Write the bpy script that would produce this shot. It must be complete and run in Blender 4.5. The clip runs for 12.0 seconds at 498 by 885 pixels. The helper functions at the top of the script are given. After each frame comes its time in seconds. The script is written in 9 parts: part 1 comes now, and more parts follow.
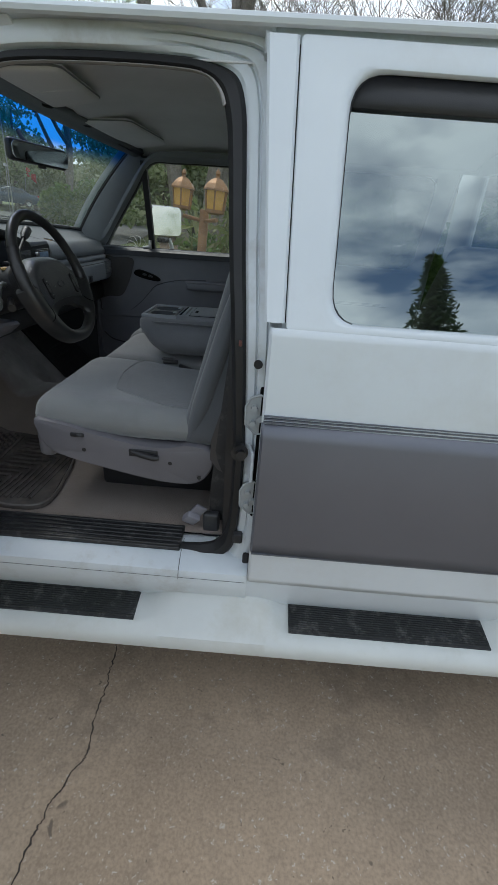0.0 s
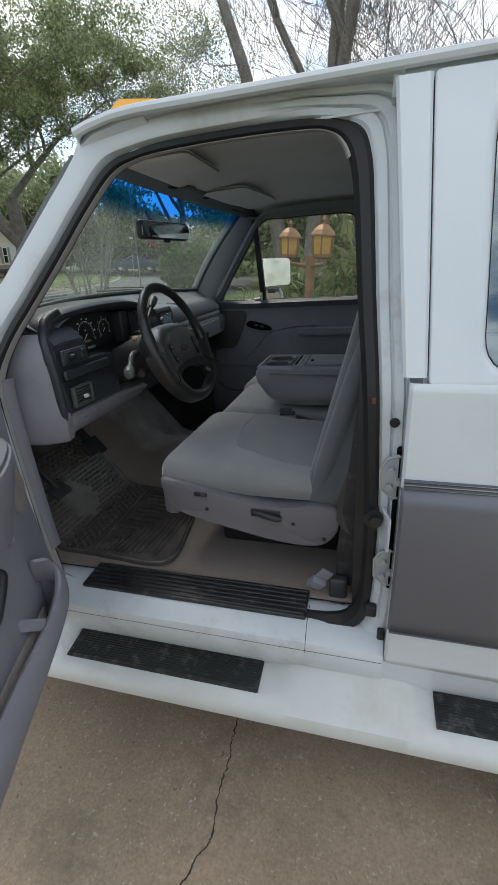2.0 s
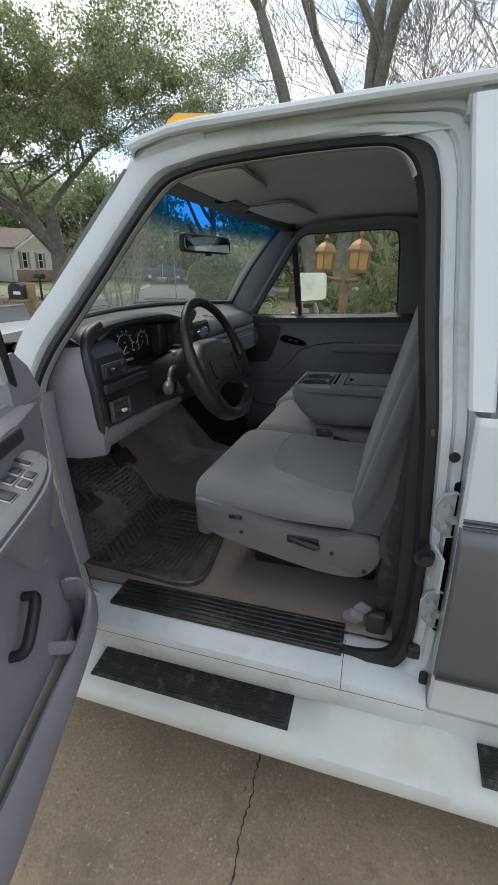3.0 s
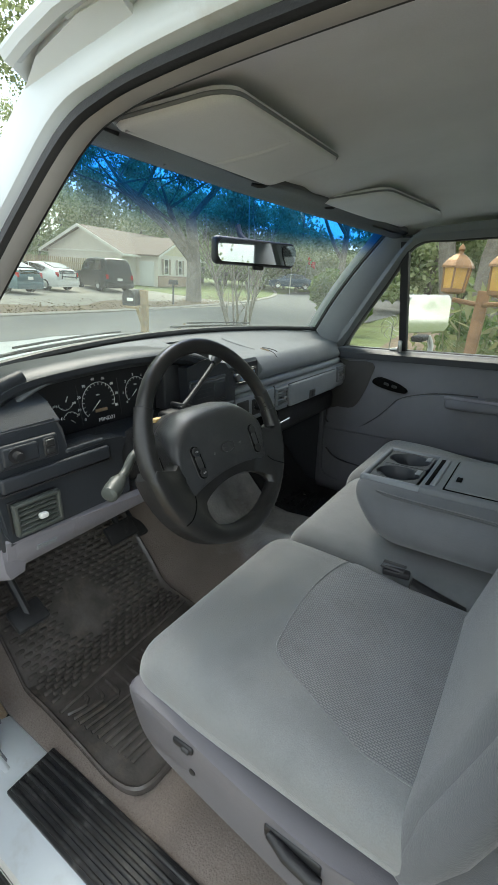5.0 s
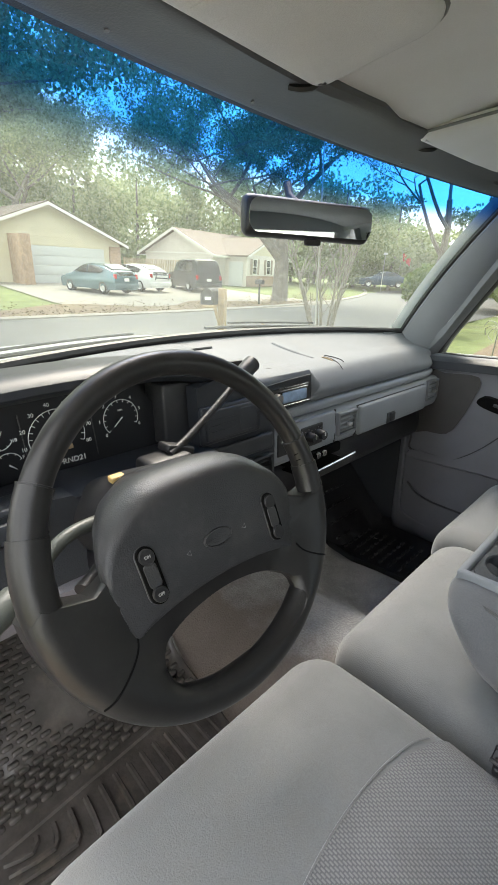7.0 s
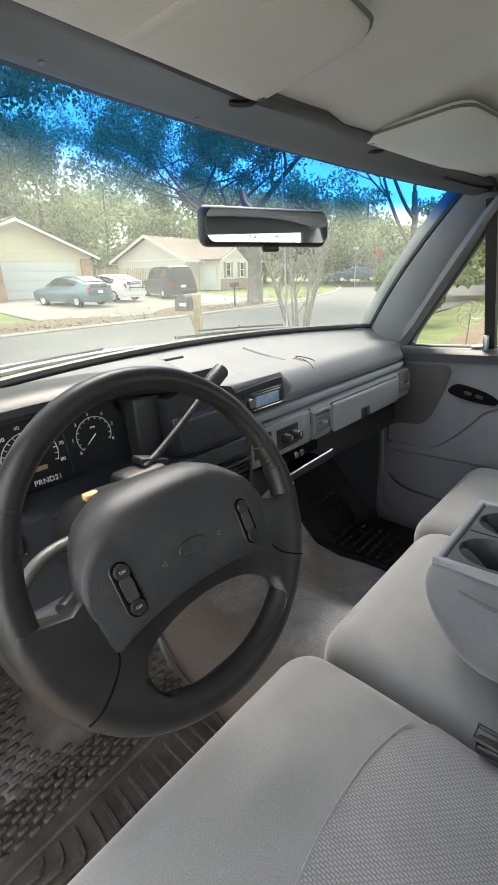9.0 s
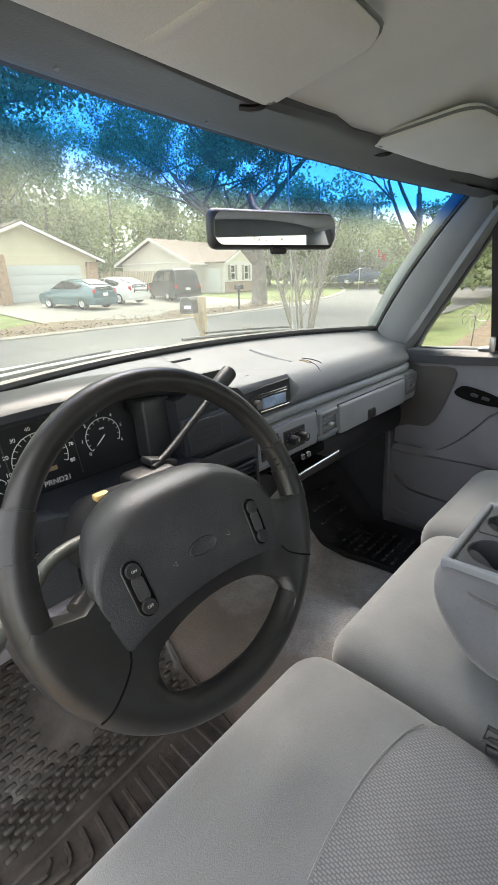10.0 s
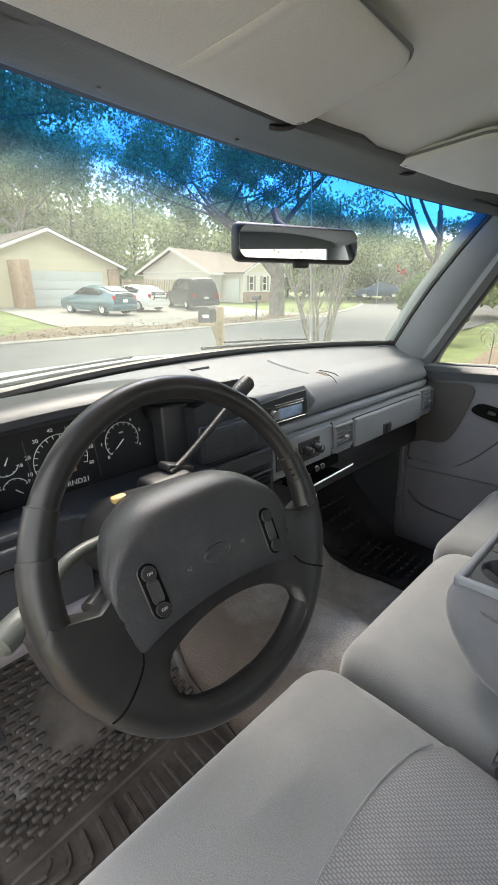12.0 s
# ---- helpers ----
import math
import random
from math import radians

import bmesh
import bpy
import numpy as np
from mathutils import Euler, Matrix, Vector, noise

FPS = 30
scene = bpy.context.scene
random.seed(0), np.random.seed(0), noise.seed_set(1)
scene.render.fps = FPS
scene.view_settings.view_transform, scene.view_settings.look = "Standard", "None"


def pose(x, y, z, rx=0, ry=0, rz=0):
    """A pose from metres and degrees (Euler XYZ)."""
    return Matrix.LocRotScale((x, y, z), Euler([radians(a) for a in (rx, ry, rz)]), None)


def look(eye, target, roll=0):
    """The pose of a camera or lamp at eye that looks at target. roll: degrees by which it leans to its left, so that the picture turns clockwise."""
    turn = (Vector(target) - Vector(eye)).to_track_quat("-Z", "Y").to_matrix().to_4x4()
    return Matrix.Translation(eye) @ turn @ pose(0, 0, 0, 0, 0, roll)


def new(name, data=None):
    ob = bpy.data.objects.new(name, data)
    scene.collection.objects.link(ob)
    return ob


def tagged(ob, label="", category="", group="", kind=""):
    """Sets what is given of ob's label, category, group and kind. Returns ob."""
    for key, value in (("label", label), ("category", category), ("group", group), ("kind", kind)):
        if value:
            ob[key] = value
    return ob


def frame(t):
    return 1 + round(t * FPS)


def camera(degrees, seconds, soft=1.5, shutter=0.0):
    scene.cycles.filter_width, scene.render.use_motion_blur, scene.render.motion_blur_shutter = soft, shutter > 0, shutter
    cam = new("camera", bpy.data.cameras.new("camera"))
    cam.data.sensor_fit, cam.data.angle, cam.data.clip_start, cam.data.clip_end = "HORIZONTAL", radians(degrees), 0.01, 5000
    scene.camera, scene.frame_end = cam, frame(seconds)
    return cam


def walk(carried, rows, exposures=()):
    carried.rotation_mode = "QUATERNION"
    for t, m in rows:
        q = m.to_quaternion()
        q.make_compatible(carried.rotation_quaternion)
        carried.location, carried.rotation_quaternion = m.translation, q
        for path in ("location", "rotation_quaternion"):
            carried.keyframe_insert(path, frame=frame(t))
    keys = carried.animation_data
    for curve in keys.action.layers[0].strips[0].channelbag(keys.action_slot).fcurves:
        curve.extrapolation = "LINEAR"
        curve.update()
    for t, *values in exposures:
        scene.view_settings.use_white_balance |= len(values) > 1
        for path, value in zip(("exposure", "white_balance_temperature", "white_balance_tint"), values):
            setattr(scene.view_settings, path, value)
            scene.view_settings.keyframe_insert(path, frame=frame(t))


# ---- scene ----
# The truck stands nose-down on a sloping drive: its own level frame is turned by PITCH about the y axis.
PITCH = 4.13
TRUCK = pose(0, 0, 0, 0, -PITCH, 0)
cam = camera(59.7, 12.0)
PATH = [
    (0, (0.0697, -0.0067, 1.4421), (0.0205, 1.7846, 0.5539), 3.81),
    (0.5, (0.0715, 0.0097, 1.4640), (-0.2251, 1.8003, 0.6238), -2.35),
    (1, (0.0512, 0.0223, 1.4648), (-0.3748, 1.8119, 0.6801), -4.13),
    (1.5, (0.0428, 0.0380, 1.4602), (-0.4190, 1.8306, 0.7031), -4.47),
    (2, (0.0049, 0.0736, 1.4715), (-0.5267, 1.8532, 0.7294), -3.65),
    (2.5, (-0.0375, 0.0994, 1.4778), (-0.6067, 1.8715, 0.7460), -3.39),
    (3, (-0.0613, 0.1076, 1.4913), (-0.6809, 1.8760, 0.7922), -2.11),
    (3.2, (-0.0887, 0.1221, 1.5061), (-0.7232, 1.8897, 0.8182), -1.59),
    (4.8, (-0.0721, 0.6923, 1.5276), (-1.1535, 2.2565, 0.9080), 0.47),
    (5, (-0.1030, 0.7505, 1.5280), (-1.1747, 2.3083, 0.8760), 0.07),
    (5.5, (-0.2270, 0.8697, 1.5525), (-1.2864, 2.4242, 0.8736), 0.26),
    (6, (-0.2826, 0.9875, 1.5469), (-1.5084, 2.4305, 0.9025), 3.15),
    (6.5, (-0.2730, 1.0618, 1.5100), (-1.6671, 2.3393, 0.8584), 0.07),
    (7, (-0.2534, 1.1008, 1.5052), (-1.6066, 2.4214, 0.8535), -0.51),
    (7.5, (-0.2389, 1.1144, 1.5103), (-1.5586, 2.4612, 0.8434), -1.96),
    (9.5, (-0.2296, 1.1070, 1.5144), (-1.5487, 2.4671, 0.8739), -4.68),
    (10, (-0.2323, 1.1033, 1.5142), (-1.5605, 2.4572, 0.8794), -4.47),
    (10.5, (-0.2304, 1.1015, 1.5141), (-1.5734, 2.4467, 0.8921), -4.15),
    (11, (-0.2304, 1.0987, 1.5158), (-1.5829, 2.4389, 0.9038), -3.54),
    (11.5, (-0.2303, 1.0960, 1.5157), (-1.5942, 2.4310, 0.9178), -3.13),
    (12, (-0.2321, 1.0931, 1.5165), (-1.6074, 2.4202, 0.9270), -2.71),
]
EXPOSURES = [(0.0, 0.62, 6250, 7), (1.5, 0.48, 6450, 9), (2.0, 0.72, 6500, 9), (3.2, 0.79, 6650, 9), (5.0, 1.85, 6750, 3), (5.5, 2.42, 7000, 2), (6.5, 2.45, 7250, 9), (9.5, 2.52, 7250, 12), (12.0, 2.52, 7250, 12)]
walk(cam, [(t, TRUCK @ look(eye, target, roll)) for t, eye, target, roll in PATH], EXPOSURES)

# ---- sky, sun ----
SUN_ELEV, SUN_TURN = radians(54), radians(315.6)
world = bpy.data.worlds.new("sky")
scene.world = world
world.use_nodes = True
wn, wl = world.node_tree.nodes, world.node_tree.links
wn.clear()
w_out = wn.new("ShaderNodeOutputWorld")
w_bg = wn.new("ShaderNodeBackground")
sky = wn.new("ShaderNodeTexSky")
sky.sky_type, sky.sun_disc = "NISHITA", False
sky.sun_elevation, sky.sun_rotation = SUN_ELEV, SUN_TURN
sky.air_density, sky.dust_density = 1.0, 0.6
w_co = wn.new("ShaderNodeTexCoord")
w_map = wn.new("ShaderNodeMapping")
w_map.inputs["Scale"].default_value = (1.0, 1.0, 2.4)
w_noise = wn.new("ShaderNodeTexNoise")
w_noise.inputs["Scale"].default_value = 2.6
w_noise.inputs["Detail"].default_value = 7.0
w_noise.inputs["Roughness"].default_value = 0.58
w_ramp = wn.new("ShaderNodeValToRGB")
w_ramp.color_ramp.elements[0].position, w_ramp.color_ramp.elements[1].position = 0.36, 0.56
w_shade = wn.new("ShaderNodeTexNoise")
w_shade.inputs["Scale"].default_value = 1.7
w_shade.inputs["Detail"].default_value = 5.0
w_cloud = wn.new("ShaderNodeValToRGB")
w_cloud.color_ramp.elements[0].position, w_cloud.color_ramp.elements[0].color = 0.35, (4.4, 5.0, 5.9, 1)
w_cloud.color_ramp.elements[1].position, w_cloud.color_ramp.elements[1].color = 0.62, (9.6, 9.9, 10.2, 1)
w_mix = wn.new("ShaderNodeMix")
w_mix.data_type = "RGBA"
wl.new(w_co.outputs["Generated"], w_map.inputs["Vector"])
wl.new(w_map.outputs["Vector"], w_noise.inputs["Vector"])
wl.new(w_map.outputs["Vector"], w_shade.inputs["Vector"])
wl.new(w_noise.outputs["Fac"], w_ramp.inputs["Fac"])
wl.new(w_shade.outputs["Fac"], w_cloud.inputs["Fac"])
wl.new(w_ramp.outputs["Color"], w_mix.inputs["Factor"])
wl.new(sky.outputs["Color"], w_mix.inputs["A"])
wl.new(w_cloud.outputs["Color"], w_mix.inputs["B"])
wl.new(w_mix.outputs["Result"], w_bg.inputs["Color"])
w_bg.inputs["Strength"].default_value = 0.11
wl.new(w_bg.outputs["Background"], w_out.inputs["Surface"])

sun = new("sun", bpy.data.lights.new("sun", "SUN"))
sun.data.energy, sun.data.angle, sun.data.color = 1.3, radians(28), (1.0, 0.95, 0.88)
# the sun stands ahead and to the passenger's side, behind thin cloud
sun.matrix_world = look((0, 0, 0), (math.cos(SUN_ELEV) * 0.70, math.cos(SUN_ELEV) * -0.714, -math.sin(SUN_ELEV)))

# ---- materials ----
def material(name, colour, rough=0.6, metal=0.0, vary=0.12, scale=8.0, fine=0.0, fine_scale=300.0, bump=0.0, dirt=None, dirt_amount=0.0,
             dirt_scale=4.0, sheen=0.0, coat=0.0, per_object=0.0):
    m = bpy.data.materials.new(name)
    m.use_nodes = True
    n, l = m.node_tree.nodes, m.node_tree.links
    b = n["Principled BSDF"]
    b.inputs["Roughness"].default_value = rough
    b.inputs["Metallic"].default_value = metal
    b.inputs["Coat Weight"].default_value = coat
    b.inputs["Coat Roughness"].default_value = 0.08
    if sheen:
        b.inputs["Sheen Weight"].default_value = sheen
    co = n.new("ShaderNodeTexCoord")
    big = n.new("ShaderNodeTexNoise")
    big.inputs["Scale"].default_value = scale
    big.inputs["Detail"].default_value = 6.0
    big.inputs["Roughness"].default_value = 0.62
    l.new(co.outputs["Object"], big.inputs["Vector"])
    ramp = n.new("ShaderNodeMapRange")
    ramp.inputs["From Min"].default_value, ramp.inputs["From Max"].default_value = 0.3, 0.7
    ramp.inputs["To Min"].default_value, ramp.inputs["To Max"].default_value = 1 - vary, 1 + vary
    l.new(big.outputs["Fac"], ramp.inputs["Value"])
    shade = n.new("ShaderNodeMix")
    shade.data_type, shade.blend_type = "RGBA", "MULTIPLY"
    shade.inputs["Factor"].default_value = 1.0
    shade.inputs["A"].default_value = (*colour, 1)
    l.new(ramp.outputs["Result"], shade.inputs["B"])
    last = shade.outputs["Result"]
    if per_object:
        info = n.new("ShaderNodeObjectInfo")
        pr = n.new("ShaderNodeMapRange")
        pr.inputs["To Min"].default_value, pr.inputs["To Max"].default_value = 1 - per_object, 1 + per_object
        l.new(info.outputs["Random"], pr.inputs["Value"])
        po = n.new("ShaderNodeMix")
        po.data_type, po.blend_type = "RGBA", "MULTIPLY"
        po.inputs["Factor"].default_value = 1.0
        l.new(last, po.inputs["A"])
        l.new(pr.outputs["Result"], po.inputs["B"])
        last = po.outputs["Result"]
    grain = None
    if fine or bump:
        grain = n.new("ShaderNodeTexNoise")
        grain.inputs["Scale"].default_value = fine_scale
        grain.inputs["Detail"].default_value = 3.0
        l.new(co.outputs["Object"], grain.inputs["Vector"])
    if fine:
        fr = n.new("ShaderNodeMapRange")
        fr.inputs["From Min"].default_value, fr.inputs["From Max"].default_value = 0.3, 0.7
        fr.inputs["To Min"].default_value, fr.inputs["To Max"].default_value = 1 - fine, 1 + fine
        l.new(grain.outputs["Fac"], fr.inputs["Value"])
        fm = n.new("ShaderNodeMix")
        fm.data_type, fm.blend_type = "RGBA", "MULTIPLY"
        fm.inputs["Factor"].default_value = 1.0
        l.new(last, fm.inputs["A"])
        l.new(fr.outputs["Result"], fm.inputs["B"])
        last = fm.outputs["Result"]
    if dirt:
        dn = n.new("ShaderNodeTexNoise")
        dn.inputs["Scale"].default_value = dirt_scale
        dn.inputs["Detail"].default_value = 8.0
        dn.inputs["Roughness"].default_value = 0.7
        l.new(co.outputs["Object"], dn.inputs["Vector"])
        dr = n.new("ShaderNodeMapRange")
        dr.inputs["From Min"].default_value, dr.inputs["From Max"].default_value = 0.52, 0.72
        dr.inputs["To Min"].default_value, dr.inputs["To Max"].default_value = 0.0, dirt_amount
        l.new(dn.outputs["Fac"], dr.inputs["Value"])
        dm = n.new("ShaderNodeMix")
        dm.data_type = "RGBA"
        dm.inputs["B"].default_value = (*dirt, 1)
        l.new(dr.outputs["Result"], dm.inputs["Factor"])
        l.new(last, dm.inputs["A"])
        last = dm.outputs["Result"]
    l.new(last, b.inputs["Base Color"])
    if bump:
        bn = n.new("ShaderNodeBump")
        bn.inputs["Strength"].default_value = bump
        bn.inputs["Distance"].default_value = 0.002
        l.new(grain.outputs["Fac"], bn.inputs["Height"])
        l.new(bn.outputs["Normal"], b.inputs["Normal"])
    return m


def clear_glass(name, tint, haze=0.0, gloss=0.06, fresnel=False, band=None):
    """A thin pane: light passes straight through, tinted; a weak mirror on top; a little dust. band: colour, from z, to z of a shaded strip."""
    m = bpy.data.materials.new(name)
    m.use_nodes = True
    n, l = m.node_tree.nodes, m.node_tree.links
    n.remove(n["Principled BSDF"])
    out = n["Material Output"]
    tr = n.new("ShaderNodeBsdfTransparent")
    tr.inputs["Color"].default_value = (*tint, 1)
    if band:
        co = n.new("ShaderNodeTexCoord")
        sep = n.new("ShaderNodeSeparateXYZ")
        l.new(co.outputs["Object"], sep.inputs["Vector"])
        mr = n.new("ShaderNodeMapRange")
        mr.interpolation_type = "SMOOTHSTEP"
        mr.inputs["From Min"].default_value, mr.inputs["From Max"].default_value = band[1], band[2]
        l.new(sep.outputs["Z"], mr.inputs["Value"])
        cm = n.new("ShaderNodeMix")
        cm.data_type = "RGBA"
        cm.inputs["A"].default_value = (*tint, 1)
        cm.inputs["B"].default_value = (*band[0], 1)
        l.new(mr.outputs["Result"], cm.inputs["Factor"])
        l.new(cm.outputs["Result"], tr.inputs["Color"])
    last = tr.outputs["BSDF"]
    if haze:
        df = n.new("ShaderNodeBsdfTranslucent")
        df.inputs["Color"].default_value = (0.86, 0.90, 0.86, 1)
        if band:
            hm = n.new("ShaderNodeMix")
            hm.data_type = "RGBA"
            hm.inputs["A"].default_value = (0.86, 0.92, 0.86, 1)
            hm.inputs["B"].default_value = (0.03, 0.26, 0.58, 1)
            l.new(mr.outputs["Result"], hm.inputs["Factor"])
            l.new(hm.outputs["Result"], df.inputs["Color"])
        no = n.new("ShaderNodeTexNoise")
        no.inputs["Scale"].default_value = 3.0
        no.inputs["Detail"].default_value = 6.0
        hr = n.new("ShaderNodeMapRange")
        hr.inputs["From Min"].default_value, hr.inputs["From Max"].default_value = 0.25, 0.75
        hr.inputs["To Min"].default_value, hr.inputs["To Max"].default_value = haze * 0.6, haze * 1.4
        l.new(no.outputs["Fac"], hr.inputs["Value"])
        mx = n.new("ShaderNodeMixShader")
        if band:
            less = n.new("ShaderNodeMapRange")
            less.inputs["To Min"].default_value, less.inputs["To Max"].default_value = 1.0, 0.3
            l.new(mr.outputs["Result"], less.inputs["Value"])
            mul = n.new("ShaderNodeMath")
            mul.operation = "MULTIPLY"
            l.new(hr.outputs["Result"], mul.inputs[0])
            l.new(less.outputs["Result"], mul.inputs[1])
            l.new(mul.outputs["Value"], mx.inputs["Fac"])
        else:
            l.new(hr.outputs["Result"], mx.inputs["Fac"])
        l.new(last, mx.inputs[1])
        l.new(df.outputs["BSDF"], mx.inputs[2])
        last = mx.outputs["Shader"]
    gl = n.new("ShaderNodeBsdfGlossy")
    gl.inputs["Roughness"].default_value = 0.01
    mg = n.new("ShaderNodeMixShader")
    if fresnel:
        gl.inputs["Color"].default_value = (0.86, 0.98, 1.0, 1)
        fr = n.new("ShaderNodeLayerWeight")
        fr.inputs["Blend"].default_value = 0.5
        fp = n.new("ShaderNodeMath")
        fp.operation = "POWER"
        fp.inputs[1].default_value = 3.0
        l.new(fr.outputs["Facing"], fp.inputs[0])
        fm = n.new("ShaderNodeMapRange")
        fm.inputs["To Min"].default_value, fm.inputs["To Max"].default_value = gloss, 0.75
        l.new(fp.outputs["Value"], fm.inputs["Value"])
        l.new(fm.outputs["Result"], mg.inputs["Fac"])
    else:
        mg.inputs["Fac"].default_value = gloss
    l.new(last, mg.inputs[1])
    l.new(gl.outputs["BSDF"], mg.inputs[2])
    l.new(mg.outputs["Shader"], out.inputs["Surface"])
    return m


def leaf_material(name, colour, other, rough=0.55):
    m = bpy.data.materials.new(name)
    m.use_nodes = True
    n, l = m.node_tree.nodes, m.node_tree.links
    b = n["Principled BSDF"]
    b.inputs["Roughness"].default_value = rough
    geo = n.new("ShaderNodeNewGeometry")
    mix = n.new("ShaderNodeMix")
    mix.data_type = "RGBA"
    mix.inputs["A"].default_value, mix.inputs["B"].default_value = (*colour, 1), (*other, 1)
    l.new(geo.outputs["Random Per Island"], mix.inputs["Factor"])
    l.new(mix.outputs["Result"], b.inputs["Base Color"])
    tl = n.new("ShaderNodeBsdfTranslucent")
    l.new(mix.outputs["Result"], tl.inputs["Color"])
    ms = n.new("ShaderNodeMixShader")
    ms.inputs["Fac"].default_value = 0.5
    l.new(b.outputs["BSDF"], ms.inputs[1])
    l.new(tl.outputs["BSDF"], ms.inputs[2])
    l.new(ms.outputs["Shader"], n["Material Output"].inputs["Surface"])
    return m


def cloth_weave(name, light, dark):
    """Ribbed seat cloth: rows of short light ribs with dark lines between."""
    m = material(name, light, 0.95, vary=0.10, scale=7, sheen=0.3, bump=0.3, fine_scale=500, dirt=(0.13, 0.12, 0.11), dirt_amount=0.35, dirt_scale=6)
    n, l = m.node_tree.nodes, m.node_tree.links
    b = n["Principled BSDF"]
    co = n.new("ShaderNodeTexCoord")
    mp = n.new("ShaderNodeMapping")
    mp.inputs["Rotation"].default_value = (0, 0, radians(0))
    l.new(co.outputs["Object"], mp.inputs["Vector"])
    br = n.new("ShaderNodeTexBrick")
    br.offset = 0.5
    br.inputs["Color1"].default_value, br.inputs["Color2"].default_value = (1, 1, 1, 1), (0.9, 0.9, 0.9, 1)
    br.inputs["Mortar"].default_value = (0.34, 0.35, 0.38, 1)
    br.inputs["Scale"].default_value = 1.0
    br.inputs["Brick Width"].default_value = 0.0060
    br.inputs["Row Height"].default_value = 0.0033
    br.inputs["Mortar Size"].default_value = 0.0009
    br.inputs["Mortar Smooth"].default_value = 0.4
    l.new(mp.outputs["Vector"], br.inputs["Vector"])
    old = b.inputs["Base Color"].links[0].from_socket
    mx = n.new("ShaderNodeMix")
    mx.data_type, mx.blend_type = "RGBA", "MULTIPLY"
    mx.inputs["Factor"].default_value = 0.65
    l.new(old, mx.inputs["A"])
    l.new(br.outputs["Color"], mx.inputs["B"])
    l.new(mx.outputs["Result"], b.inputs["Base Color"])
    bump = n.new("ShaderNodeBump")
    bump.inputs["Strength"].default_value, bump.inputs["Distance"].default_value = 0.5, 0.0015
    l.new(br.outputs["Color"], bump.inputs["Height"])
    l.new(bump.outputs["Normal"], b.inputs["Normal"])
    return m


def concrete(name):
    """Old drive concrete: buff, blotched, with pale shell chips and dark oil spots."""
    m = material(name, (0.325, 0.245, 0.172), 0.9, vary=0.26, scale=1.6, fine=0.16, fine_scale=120, bump=0.35, dirt=(0.13, 0.105, 0.08), dirt_amount=0.75, dirt_scale=3.1)
    n, l = m.node_tree.nodes, m.node_tree.links
    b = n["Principled BSDF"]
    co = n.new("ShaderNodeTexCoord")
    last = b.inputs["Base Color"].links[0].from_socket
    for scale, cut, colour in ((46.0, 0.20, (0.55, 0.50, 0.43)), (17.0, 0.085, (0.035, 0.03, 0.026)), (13.0, 0.085, (0.50, 0.45, 0.38)), (2.6, 0.14, (0.09, 0.075, 0.06)), (1.15, 0.20, (0.15, 0.118, 0.085)), (5.2, 0.055, (0.05, 0.042, 0.036))):
        v = n.new("ShaderNodeTexVoronoi")
        v.inputs["Scale"].default_value = scale
        v.inputs["Randomness"].default_value = 1.0
        wob = n.new("ShaderNodeTexNoise")
        wob.inputs["Scale"].default_value = scale * 1.7
        l.new(co.outputs["Object"], wob.inputs["Vector"])
        add = n.new("ShaderNodeMix")
        add.data_type = "VECTOR"
        add.inputs["Factor"].default_value = 1.6 / scale
        l.new(co.outputs["Object"], add.inputs["A"])
        l.new(wob.outputs["Color"], add.inputs["B"])
        l.new(add.outputs["Result"], v.inputs["Vector"])
        mr = n.new("ShaderNodeMapRange")
        mr.inputs["From Min"].default_value, mr.inputs["From Max"].default_value = cut, cut * 0.5
        mr.inputs["To Min"].default_value, mr.inputs["To Max"].default_value = 0.0, 0.6
        l.new(v.outputs["Distance"], mr.inputs["Value"])
        mx = n.new("ShaderNodeMix")
        mx.data_type = "RGBA"
        mx.inputs["B"].default_value = (*colour, 1)
        l.new(mr.outputs["Result"], mx.inputs["Factor"])
        l.new(last, mx.inputs["A"])
        last = mx.outputs["Result"]
    l.new(last, b.inputs["Base Color"])
    return m


